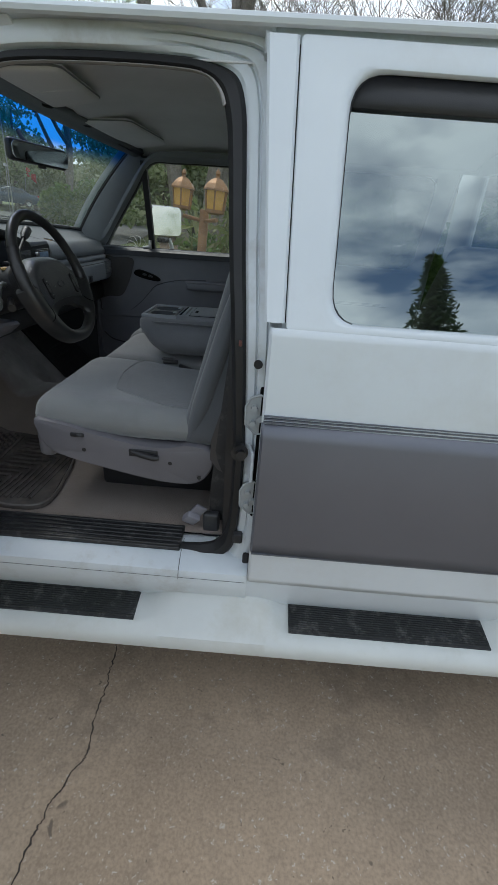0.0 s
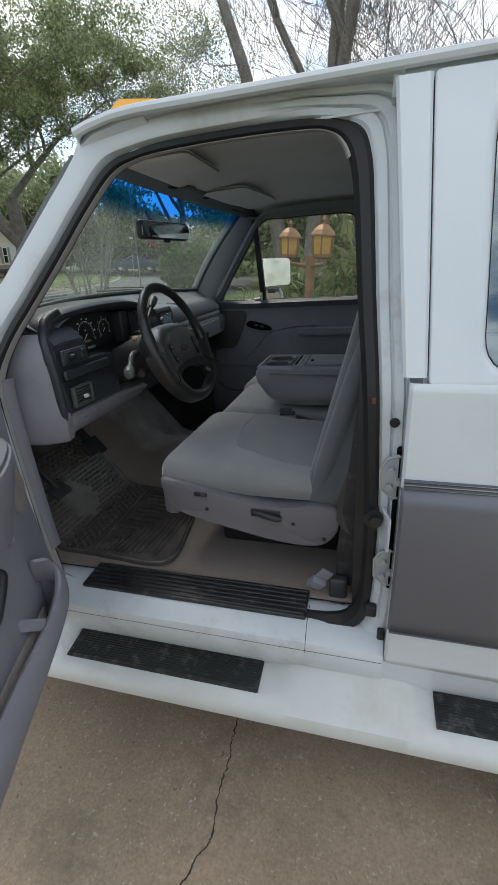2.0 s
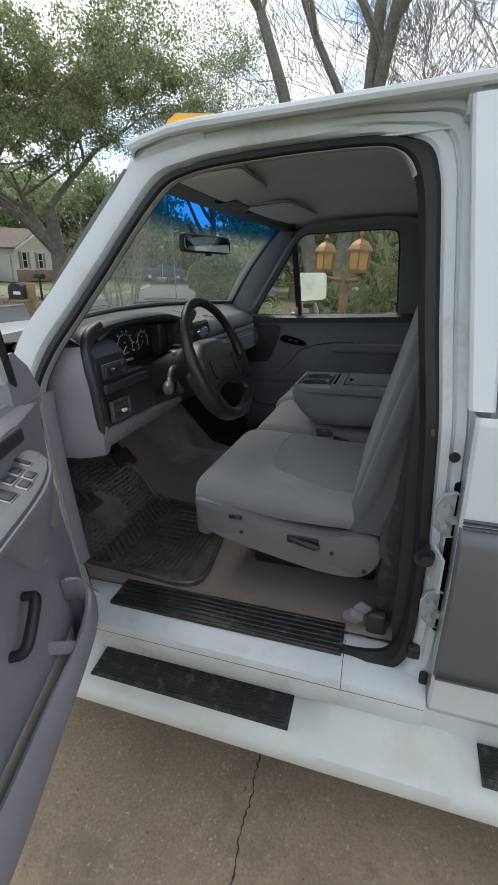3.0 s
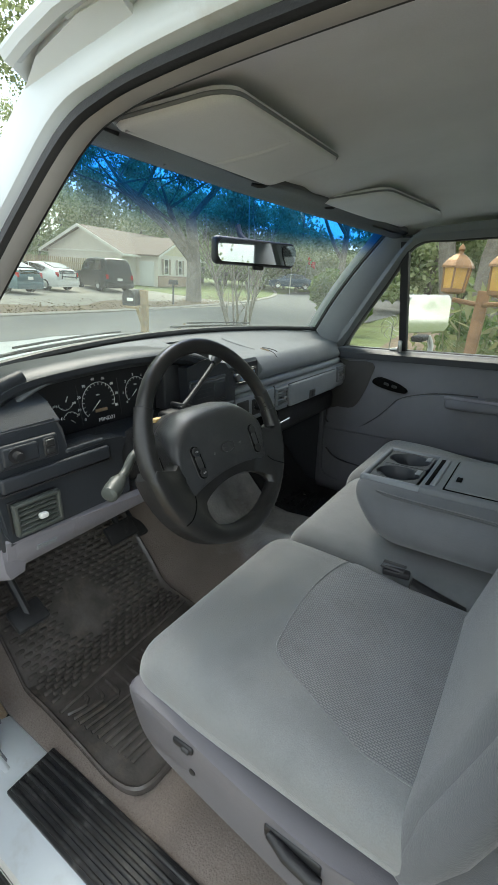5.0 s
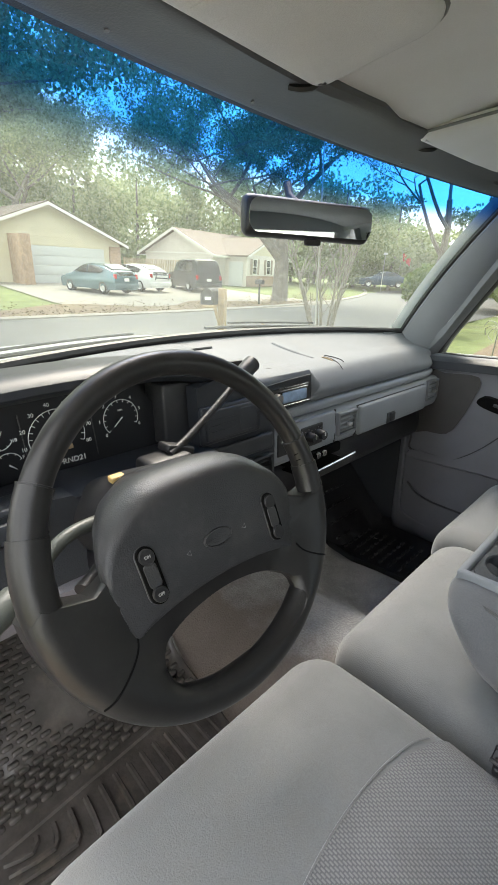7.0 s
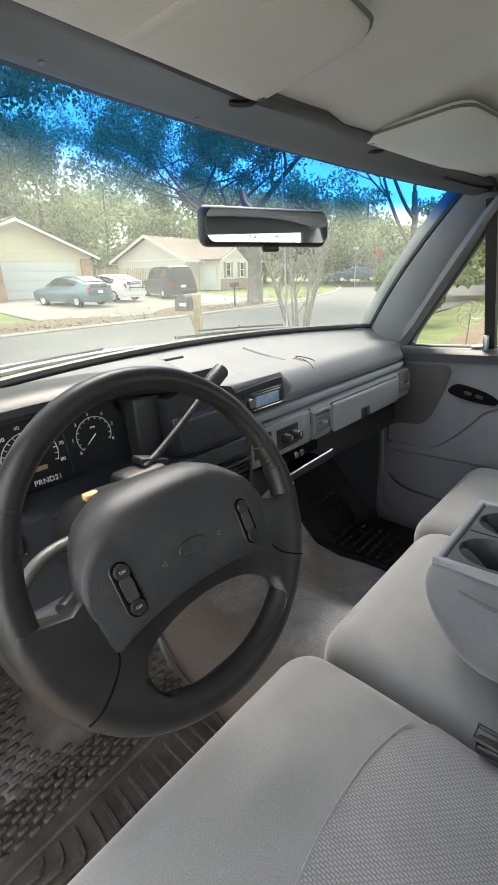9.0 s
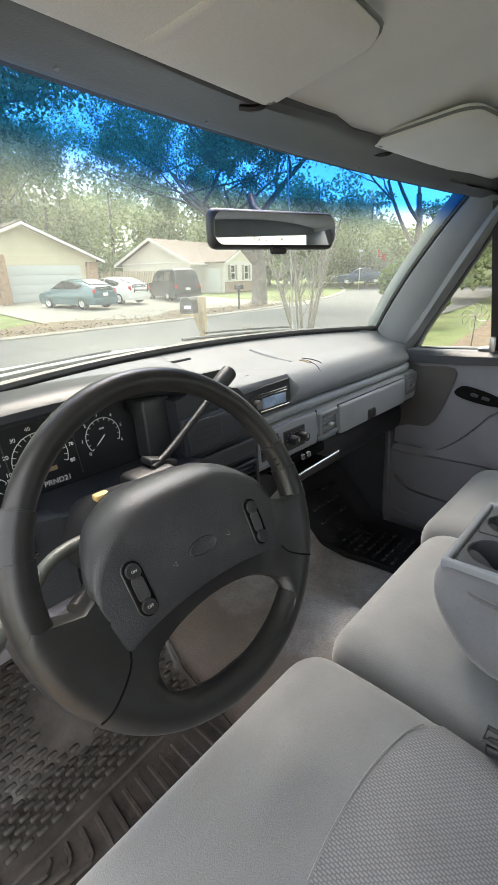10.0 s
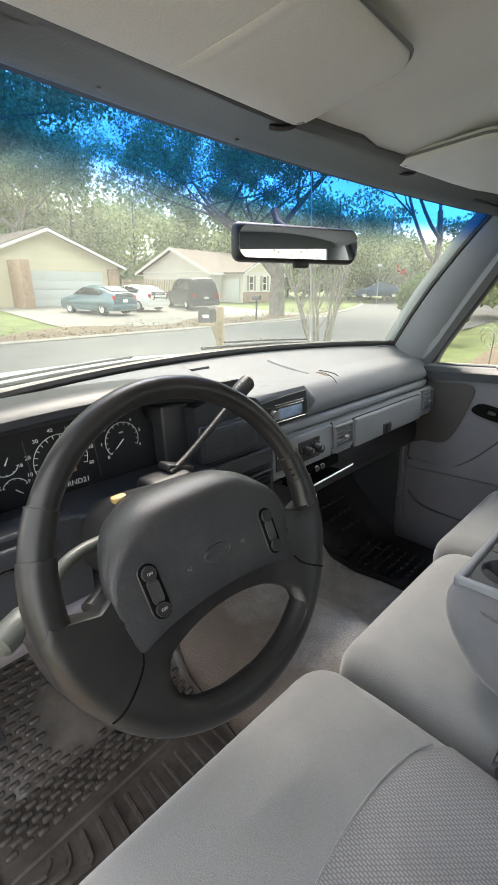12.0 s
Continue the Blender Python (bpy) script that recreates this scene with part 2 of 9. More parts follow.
def carpet(name):
    """Grey cut-pile carpet, trodden brown on the driver's side of the tunnel."""
    m = material(name, (0.40, 0.385, 0.378), 0.97, vary=0.3, scale=9, fine=0.35, fine_scale=260, bump=1.0, sheen=0.3, dirt=(0.16, 0.12, 0.09), dirt_amount=0.5, dirt_scale=5)
    n, l = m.node_tree.nodes, m.node_tree.links
    b = n["Principled BSDF"]
    co = n.new("ShaderNodeTexCoord")
    sep = n.new("ShaderNodeSeparateXYZ")
    l.new(co.outputs["Object"], sep.inputs["Vector"])
    no = n.new("ShaderNodeTexNoise")
    no.inputs["Scale"].default_value, no.inputs["Detail"].default_value = 7.0, 6.0
    l.new(co.outputs["Object"], no.inputs["Vector"])
    ad = n.new("ShaderNodeMath")
    ad.operation = "MULTIPLY_ADD"
    ad.inputs[1].default_value = 0.30
    l.new(no.outputs["Fac"], ad.inputs[0])
    l.new(sep.outputs["Y"], ad.inputs[2])
    mr = n.new("ShaderNodeMapRange")
    mr.inputs["From Min"].default_value, mr.inputs["From Max"].default_value = 1.99, 1.87
    mr.inputs["To Min"].default_value, mr.inputs["To Max"].default_value = 0.0, 0.85
    l.new(ad.outputs["Value"], mr.inputs["Value"])
    mx = n.new("ShaderNodeMix")
    mx.data_type = "RGBA"
    mx.inputs["B"].default_value = (0.195, 0.150, 0.122, 1)
    mf = n.new("ShaderNodeMapRange")
    mf.inputs["From Min"].default_value, mf.inputs["From Max"].default_value = 0.30, 0.10
    l.new(sep.outputs["X"], mf.inputs["Value"])
    both = n.new("ShaderNodeMath")
    both.operation = "MULTIPLY"
    l.new(mr.outputs["Result"], both.inputs[0])
    l.new(mf.outputs["Result"], both.inputs[1])
    l.new(both.outputs["Value"], mx.inputs["Factor"])
    l.new(b.inputs["Base Color"].links[0].from_socket, mx.inputs["A"])
    l.new(mx.outputs["Result"], b.inputs["Base Color"])
    return m


M = {
    "white": material("white_paint", (0.61, 0.65, 0.685), 0.30, vary=0.03, scale=3, coat=0.5, dirt=(0.42, 0.40, 0.35), dirt_amount=0.25, dirt_scale=2.5),
    "board_white": material("running_board_gelcoat", (0.585, 0.60, 0.58), 0.42, vary=0.06, scale=4, coat=0.2, dirt=(0.40, 0.37, 0.28), dirt_amount=0.35, dirt_scale=5),
    "jamb": material("white_jamb_paint", (0.60, 0.64, 0.67), 0.42, vary=0.05, scale=5, dirt=(0.30, 0.26, 0.20), dirt_amount=0.45, dirt_scale=6),
    "grey_band": material("dark_grey_paint", (0.165, 0.170, 0.198), 0.55, metal=0.6, vary=0.05, scale=3, fine=0.05, fine_scale=900, coat=0.2),
    "pinstripe": material("pinstripe", (0.10, 0.11, 0.13), 0.4),
    "rubber": material("black_rubber", (0.022, 0.022, 0.024), 0.65, vary=0.3, scale=14, bump=0.2, fine_scale=260, dirt=(0.16, 0.15, 0.14), dirt_amount=0.35, dirt_scale=24),
    "pad": material("worn_step_pad", (0.020, 0.021, 0.022), 0.7, vary=0.3, scale=10, bump=0.4, fine_scale=200, dirt=(0.22, 0.21, 0.20), dirt_amount=0.5, dirt_scale=30),
    "scuff": material("scuffed_black_sill_plate", (0.020, 0.020, 0.021), 0.34, vary=0.3, scale=12, bump=0.3, fine_scale=220, dirt=(0.24, 0.23, 0.22), dirt_amount=0.45, dirt_scale=22),
    "seal": material("black_door_seal", (0.011, 0.011, 0.012), 0.6, vary=0.25, scale=14, bump=0.2, fine_scale=260),
    "lip": material("pale_seal_lip", (0.36, 0.345, 0.33), 0.7, vary=0.12, scale=9),
    "hinge": material("painted_hinge_steel", (0.36, 0.385, 0.395), 0.45, vary=0.12, scale=14, dirt=(0.20, 0.16, 0.12), dirt_amount=0.5, dirt_scale=14),
    "mat": material("muddy_rubber_mat", (0.105, 0.094, 0.087), 0.20, vary=0.4, scale=9, bump=0.3, fine_scale=150, dirt=(0.20, 0.165, 0.13), dirt_amount=0.6, dirt_scale=13),
    "black": material("black_plastic", (0.018, 0.018, 0.020), 0.45, vary=0.2, scale=12, bump=0.25, fine_scale=500),
    "wheel": material("worn_black_leather", (0.016, 0.0155, 0.0155), 0.38, vary=0.25, scale=16, bump=0.07, fine_scale=420, dirt=(0.05, 0.048, 0.046), dirt_amount=0.3, dirt_scale=20),
    "hub": material("dark_grey_plastic", (0.034, 0.035, 0.038), 0.36, vary=0.15, scale=10, bump=0.3, fine_scale=600, dirt=(0.13, 0.125, 0.115), dirt_amount=0.25, dirt_scale=15),
    "dash": material("slate_dash_vinyl", (0.25, 0.268, 0.292), 0.48, vary=0.08, scale=5, bump=0.35, fine_scale=520, dirt=(0.20, 0.20, 0.19), dirt_amount=0.3, dirt_scale=7),
    # dash slate darkened on top: strong light from the glass offset in the colour
    "dash_top": material("darkened_slate_dash_top", (0.135, 0.146, 0.160), 0.62, vary=0.10, scale=5, bump=0.35, fine_scale=520, dirt=(0.17, 0.165, 0.155), dirt_amount=0.35, dirt_scale=6),
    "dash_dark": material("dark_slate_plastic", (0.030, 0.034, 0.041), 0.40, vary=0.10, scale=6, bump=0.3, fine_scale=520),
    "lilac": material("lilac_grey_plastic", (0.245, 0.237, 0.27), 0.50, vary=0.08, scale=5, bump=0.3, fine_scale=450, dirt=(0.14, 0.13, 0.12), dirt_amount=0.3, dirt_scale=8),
    "seat_plastic": material("lilac_seat_plastic", (0.148, 0.143, 0.158), 0.45, vary=0.08, scale=5, bump=0.25, fine_scale=450, dirt=(0.12, 0.11, 0.10), dirt_amount=0.3, dirt_scale=8),
    "door_tan": material("tan_door_carpet", (0.30, 0.265, 0.235), 0.95, vary=0.15, scale=12, fine=0.12, fine_scale=400, bump=0.3),
    "switch_grey": material("worn_slate_switch_plate", (0.13, 0.14, 0.15), 0.42, vary=0.12, scale=14, bump=0.25, fine_scale=450),
    "door_carpet": material("brown_grey_door_carpet", (0.056, 0.053, 0.052), 0.95, vary=0.15, scale=9, fine=0.12, fine_scale=500, bump=0.4, sheen=0.2),
    "door_vinyl": material("slate_door_vinyl", (0.150, 0.155, 0.176), 0.5, vary=0.10, scale=5, bump=0.35, fine_scale=420, dirt=(0.20, 0.19, 0.18), dirt_amount=0.35, dirt_scale=9),
    "carpet": carpet("grey_carpet"),
    "cloth": material("grey_velour", (0.192, 0.198, 0.202), 0.96, vary=0.18, scale=5, fine=0.10, fine_scale=600, bump=0.35, sheen=0.5, dirt=(0.165, 0.15, 0.13), dirt_amount=0.5, dirt_scale=5),
    # backrest copy of the grey velour, with its shade put into the colour
    "cloth_back_shaded": material("shaded_backrest_velour", (0.080, 0.086, 0.096), 0.96, vary=0.11, scale=6, fine=0.10, fine_scale=600, bump=0.35, sheen=0.4),
    # armrest copy of the velour, its shade put in as a darker grey
    "cloth_arm": material("shaded_armrest_velour", (0.150, 0.155, 0.165), 0.96, vary=0.14, scale=6, fine=0.10, fine_scale=600, bump=0.35, sheen=0.4),
    # grey velour darkened: shade deep in the cab put into its colour
    "cloth_dark": material("shaded_grey_velour", (0.105, 0.108, 0.112), 0.96, vary=0.11, scale=6, fine=0.10, fine_scale=600, bump=0.35, sheen=0.5),
    "weave": cloth_weave("ribbed_seat_cloth", (0.255, 0.258, 0.264), (0.1, 0.1, 0.11)),
    "seat_dark": material("dark_seat_back_plastic", (0.050, 0.046, 0.047), 0.5, vary=0.15, scale=8, bump=0.2),
    "maroon": material("maroon_clip_plastic", (0.12, 0.045, 0.035), 0.5, vary=0.1, scale=10),
    "headliner": material("headliner_cloth", (0.69, 0.695, 0.71), 0.97, vary=0.06, scale=4, fine=0.06, fine_scale=700, bump=0.25),
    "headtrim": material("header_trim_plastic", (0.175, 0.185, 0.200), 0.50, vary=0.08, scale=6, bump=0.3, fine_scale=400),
    # pillar trim plastic darkened: the header's shade is put into this colour
    "header_shaded": material("shaded_header_plastic", (0.088, 0.094, 0.104), 0.55, vary=0.08, scale=6, bump=0.3, fine_scale=400),
    "chrome": material("dull_chrome", (0.62, 0.62, 0.62), 0.18, metal=1.0, vary=0.1),
    "steel": material("brushed_steel", (0.42, 0.42, 0.41), 0.35, metal=1.0, vary=0.2, scale=20),
    "mirror": material("mirror_glass", (0.46, 0.47, 0.48), 0.02, metal=1.0, vary=0.0),
    # mirror greyed evenly: the sky's bright reflection is dimmed in the colour
    "mirror_dimmed": material("dimmed_mirror", (0.52, 0.54, 0.53), 0.06, metal=1.0, vary=0.0),
    "amber": material("amber_lens", (0.85, 0.42, 0.06), 0.25, vary=0.08, coat=0.4),
    "gauge": material("gauge_face", (0.012, 0.013, 0.015), 0.35, vary=0.1),
    "ink": material("gauge_white", (0.72, 0.74, 0.72), 0.6, vary=0.02),
    "dim_ink": material("worn_button_lettering", (0.34, 0.34, 0.33), 0.6, vary=0.05),
    "lcd": material("radio_display", (0.30, 0.42, 0.60), 0.12, vary=0.25, scale=40, coat=0.6),
    "ivory": material("yellowed_plastic_tab", (0.62, 0.42, 0.17), 0.5, vary=0.15, scale=60),
    "grey_stalk": material("stalk_grey_plastic", (0.075, 0.083, 0.076), 0.42, vary=0.12, scale=20, bump=0.2),
    "white_plastic": material("white_plastic", (0.75, 0.75, 0.73), 0.4, vary=0.05),
    "amber_glass": material("lantern_amber_glass", (0.62, 0.36, 0.10), 0.25, vary=0.15, scale=12, coat=0.3),
    "lantern": material("copper_lantern_metal", (0.30, 0.17, 0.09), 0.5, metal=0.5, vary=0.25, scale=14),
    "tyre": material("tyre_rubber", (0.022, 0.022, 0.022), 0.8, vary=0.2, scale=8),
    "underbody": material("underbody_black", (0.02, 0.02, 0.02), 0.8, vary=0.3),
    "concrete": concrete("drive_concrete"),
    "crack": material("crack_earth", (0.050, 0.040, 0.032), 0.95, vary=0.3, scale=30),
    "asphalt": material("pale_asphalt", (0.125, 0.126, 0.128), 0.9, vary=0.12, scale=0.8, fine=0.12, fine_scale=60, bump=0.2, dirt=(0.23, 0.21, 0.18), dirt_amount=0.4, dirt_scale=0.6),
    "kerb": material("kerb_concrete", (0.27, 0.255, 0.225), 0.9, vary=0.18, scale=3),
    "grass": material("winter_lawn", (0.130, 0.165, 0.058), 0.95, vary=0.35, scale=0.9, fine=0.35, fine_scale=25, bump=0.6, dirt=(0.25, 0.185, 0.10), dirt_amount=0.75, dirt_scale=0.35),
    "litter": material("fallen_leaf_litter", (0.165, 0.12, 0.082), 0.95, vary=0.35, scale=6, fine=0.4, fine_scale=30, dirt=(0.30, 0.27, 0.16), dirt_amount=0.5, dirt_scale=1.3),
    "bark": material("oak_bark", (0.19, 0.17, 0.15), 0.95, vary=0.3, scale=4, fine=0.3, fine_scale=30, bump=1.0),
    "oak_leaf": leaf_material("oak_leaves", (0.12, 0.155, 0.065), (0.37, 0.42, 0.22)),
    # leaf greens paled, the haze of distance put into the colours
    "far_leaf": leaf_material("hazed_far_wood_leaves", (0.17, 0.225, 0.10), (0.41, 0.45, 0.27)),
    "dry_leaf": leaf_material("dry_leaves", (0.14, 0.11, 0.075), (0.27, 0.215, 0.145)),
    "shrub_leaf": leaf_material("shrub_leaves", (0.06, 0.13, 0.025), (0.16, 0.24, 0.06)),
    "reed_leaf": leaf_material("tall_reed_leaves", (0.12, 0.17, 0.05), (0.27, 0.27, 0.13)),
    "pine_leaf": leaf_material("conifer_needles", (0.035, 0.06, 0.025), (0.07, 0.10, 0.04)),
    "siding": material("cream_siding", (0.62, 0.565, 0.43), 0.7, vary=0.05, scale=2, per_object=0.04),
    "stucco": material("pale_stucco", (0.66, 0.62, 0.575), 0.8, vary=0.06, scale=2, bump=0.3, fine_scale=40),
    "garage": material("garage_door_white", (0.56, 0.58, 0.58), 0.55, vary=0.03),
    "roof": material("brown_roof_shingle", (0.165, 0.130, 0.112), 0.9, vary=0.2, scale=5, fine=0.25, fine_scale=18),
    "roof_grey": material("grey_roof_shingle", (0.15, 0.155, 0.165), 0.9, vary=0.2, scale=5, fine=0.25, fine_scale=18),
    "roof_red": material("terracotta_roof", (0.42, 0.22, 0.16), 0.9, vary=0.15, scale=5, fine=0.2, fine_scale=18),
    "trim": material("white_house_trim", (0.74, 0.73, 0.70), 0.6, vary=0.04),
    "brick": material("tan_brick", (0.36, 0.25, 0.18), 0.85, vary=0.25, scale=6, fine=0.3, fine_scale=22, per_object=0.2),
    "shutter": material("taupe_shutter", (0.30, 0.25, 0.21), 0.6, vary=0.08),
    "fence": material("weathered_fence_wood", (0.36, 0.29, 0.20), 0.85, vary=0.2, scale=6, per_object=0.18),
    "post": material("weathered_post_wood", (0.30, 0.22, 0.135), 0.85, vary=0.25, scale=12),
    "mailbox": material("black_mailbox", (0.018, 0.018, 0.02), 0.5, vary=0.15),
    "car_teal": material("teal_car_paint", (0.10, 0.17, 0.20), 0.25, metal=0.35, vary=0.04, coat=0.6),
    "car_white": material("white_car_paint", (0.72, 0.73, 0.73), 0.25, vary=0.03, coat=0.6),
    "car_black": material("black_car_paint", (0.016, 0.017, 0.019), 0.30, vary=0.05, scale=2),
    "car_blue": material("blue_car_paint", (0.035, 0.065, 0.11), 0.22, metal=0.3, vary=0.05, coat=0.6),
    "car_glass": material("car_window_glass", (0.02, 0.026, 0.028), 0.06, vary=0.1, coat=0.5),
    "tail_red": material("tail_lamp_red", (0.40, 0.02, 0.02), 0.25, vary=0.1),
    "lamp_clear": material("lamp_clear_lens", (0.70, 0.70, 0.68), 0.15, vary=0.05),
    "rim": material("alloy_rim", (0.52, 0.53, 0.54), 0.3, metal=0.9, vary=0.1),
    "flag_red": material("red_flag_cloth", (0.55, 0.05, 0.05), 0.8),
    "windshield": clear_glass("windshield_glass", (0.75, 0.81, 0.75), haze=0.065, gloss=0.035, band=((0.016, 0.19, 0.62), 1.648, 1.712)),
    "side_glass": clear_glass("side_window_glass", (0.80, 0.82, 0.76), haze=0.03, gloss=0.04),
    "tinted_glass": clear_glass("tinted_rear_glass", (0.40, 0.42, 0.40), haze=0.0, gloss=0.27, fresnel=True),
}
# near-black, little gloss: darkness of recesses put into the colour; black plastic too
M["void"] = material("deep_black_recess", (0.004, 0.004, 0.004), 0.9, vary=0.1)
M["void"].node_tree.nodes["Principled BSDF"].inputs["Specular IOR Level"].default_value = 0.1

# ---- building helpers ----
YC = 1.83  # the truck's middle plane


def mirror_y(y):
    return 2 * YC - y


def thing(name, label, category, m=None, group="", kind=""):
    ob = new(name)
    ob.empty_display_size = 0.1
    if m is not None:
        ob.matrix_world = m
    return tagged(ob, label, category, group, kind)


# SHELL turns the body shell's own measure into the truck's frame; a flipped part is mirrored to the passenger's side.
SHELL = Matrix(((0.91522, -0.01136, 0.01078, -0.01549), (0.01186, 0.91424, -0.04361, 0.13164), (-0.01022, 0.04375, 0.91425, 0.04297), (0, 0, 0, 1)))
STATE = {"shell": False, "flip": False}


def on_side(sd):
    """Parts built from here on belong to the driver's (0) or the passenger's (1) side; they are written for the driver's side."""
    STATE["flip"] = bool(sd)
    return lambda y: y


def part(name, bm, mat, parent=None, label="", smooth=True, solid=0.0, m=None):
    me = bpy.data.meshes.new(name)
    if STATE["shell"]:
        bmesh.ops.transform(bm, matrix=SHELL, verts=bm.verts)
    if STATE["flip"]:
        for v in bm.verts:
            v.co.y = 2 * YC - v.co.y
    bmesh.ops.recalc_face_normals(bm, faces=bm.faces)
    bm.to_mesh(me)
    bm.free()
    me.materials.append(M[mat])
    if smooth:
        for p in me.polygons:
            p.use_smooth = True
        me.set_sharp_from_angle(angle=radians(38))
    ob = new(name, me)
    if parent is not None:
        ob.parent = parent
    if m is not None:
        ob.matrix_local = m
    if solid:
        mod = ob.modifiers.new("thickness", "SOLIDIFY")
        mod.thickness, mod.offset = solid, 0.0
    if label:
        ob["label"] = label
    return ob


def rbox(c, s, r=0.01, n=2, bm=None, warp=None, rot=None):
    """A box with rounded edges, centre c, size s, edge radius r; n steps on each rounding. warp moves each point."""
    bm = bm or bmesh.new()
    h = [v / 2 for v in s]
    r = min(r, *[v * 0.999 for v in h])
    extra = 7 if warp else 1

    def axis_steps(a):
        core = h[a] - r
        pts = [-h[a] + r * (1 - math.cos(math.pi / 2 * i / n)) for i in range(n)]
        mid = [-core + 2 * core * i / extra for i in range(extra + 1)]
        return pts + mid + [-p for p in reversed(pts)]

    verts = {}

    def vert(p):
        key = tuple(round(v, 6) for v in p)
        if key not in verts:
            core = [max(-(h[a] - r), min(h[a] - r, p[a])) for a in range(3)]
            d = Vector([p[a] - core[a] for a in range(3)])
            q = Vector(core) + (d.normalized() * r if d.length > 1e-9 else d)
            if rot is not None:
                q = rot @ q
            q = q + Vector(c)
            if warp:
                q = Vector(warp(q))
            verts[key] = bm.verts.new(q)
        return verts[key]

    for a in range(3):
        b, d = (a + 1) % 3, (a + 2) % 3
        sb, sd = axis_steps(b), axis_steps(d)
        for side in (-1, 1):
            for i in range(len(sb) - 1):
                for j in range(len(sd) - 1):
                    quad = []
                    for bi, dj in ((i, j), (i + 1, j), (i + 1, j + 1), (i, j + 1)):
                        p = [0, 0, 0]
                        p[a], p[b], p[d] = side * h[a], sb[bi], sd[dj]
                        quad.append(vert(p))
                    if side < 0:
                        quad.reverse()
                    if len(set(quad)) == 4:
                        try:
                            bm.faces.new(quad)
                        except ValueError:
                            pass
    return bm


def loft(sections, closed=True, caps=True, ring=False, bm=None):
    """Skins a row of sections of equal length. closed: each section is a loop; ring: the row closes on itself."""
    bm = bm or bmesh.new()
    rows = [[bm.verts.new(p) for p in sec] for sec in sections]
    k = len(rows[0])
    for i in range(len(rows) if ring else len(rows) - 1):
        a, b = rows[i], rows[(i + 1) % len(rows)]
        for j in range(k if closed else k - 1):
            try:
                bm.faces.new((a[j], a[(j + 1) % k], b[(j + 1) % k], b[j]))
            except ValueError:
                pass
    if caps and closed and not ring:
        for row in (rows[0], rows[-1]):
            try:
                bm.faces.new(row)
            except ValueError:
                pass
    return bm


def smooth_path(pts, per=6, closed=False):
    """Catmull-Rom through points of any dimension."""
    n, out = len(pts), []
    for i in range(n if closed else n - 1):
        p0, p1, p2, p3 = (pts[(i + k) % n] if closed else pts[max(0, min(n - 1, i + k))] for k in (-1, 0, 1, 2))
        for s in range(per):
            t = s / per
            out.append(tuple(0.5 * (2 * b + (c - a) * t + (2 * a - 5 * b + 4 * c - d) * t * t + (3 * b - a - 3 * c + d) * t ** 3) for a, b, c, d in zip(p0, p1, p2, p3)))
    if not closed:
        out.append(tuple(pts[-1]))
    return out


def tube(path, r, n=10, closed=False, bm=None, squash=None):
    """A tube along a path. r: radius, or one for each point."""
    path = [Vector(p) for p in path]
    secs, last = [], None
    for i, p in enumerate(path):
        a = path[i - 1] if (i or closed) else p
        b = path[(i + 1) % len(path)] if (i < len(path) - 1 or closed) else p
        t = (b - a).normalized()
        if last is None:
            side = t.cross(Vector((0, 0, 1)) if abs(t.z) < 0.9 else Vector((1, 0, 0))).normalized()
        else:
            side = (last - t * last.dot(t)).normalized()
        last = side
        up = side.cross(t)
        rr = r[i] if isinstance(r, (list, tuple)) else r
        sx, sy = squash or (1, 1)
        secs.append([p + side * (math.cos(q) * rr * sx) + up * (math.sin(q) * rr * sy) for q in (2 * math.pi * j / n for j in range(n))])
    return loft(secs, closed=True, caps=True, ring=closed, bm=bm)


def sheet(xs, ys, fn, bm=None):
    """A grid of points fn(u, v)."""
    return loft([[fn(u, v) for v in ys] for u in xs], closed=False, caps=False, bm=bm)


def disc(c, normal, r, thick=0.004, n=24, bm=None, inner=0.0):
    bm = bm or bmesh.new()
    q = Vector(normal).normalized().to_track_quat("Z", "Y").to_matrix()
    rings = []
    for rad, z in ((inner or r * 0.001, 0), (r, 0), (r, thick), (inner or r * 0.001, thick)):
        rings.append([Vector(c) + q @ Vector((math.cos(a) * rad, math.sin(a) * rad, z)) for a in (2 * math.pi * i / n for i in range(n))])
    return loft(rings, closed=True, caps=False, ring=bool(inner), bm=bm)


def prism(outline, depth, to_world, bm=None):
    """An outline in a plane, given depth. to_world(u, v, w) places a point; w runs from 0 to depth."""
    return loft([[to_world(u, v, 0) for u, v in outline], [to_world(u, v, depth) for u, v in outline]], bm=bm)


def words(text, size, m, mat, parent, name="lettering", thick=0.0006):
    cu = bpy.data.curves.new(name, "FONT")
    cu.body, cu.size, cu.align_x, cu.align_y, cu.extrude = text, size, "CENTER", "CENTER", thick
    tmp = new("tmp_text", cu)
    me = bpy.data.meshes.new_from_object(tmp)
    bpy.data.objects.remove(tmp)
    bpy.data.curves.remove(cu)
    me.name = name
    me.materials.clear()
    me.materials.append(M[mat])
    ob = new(name, me)
    ob.parent = parent
    ob.matrix_local = m
    return ob


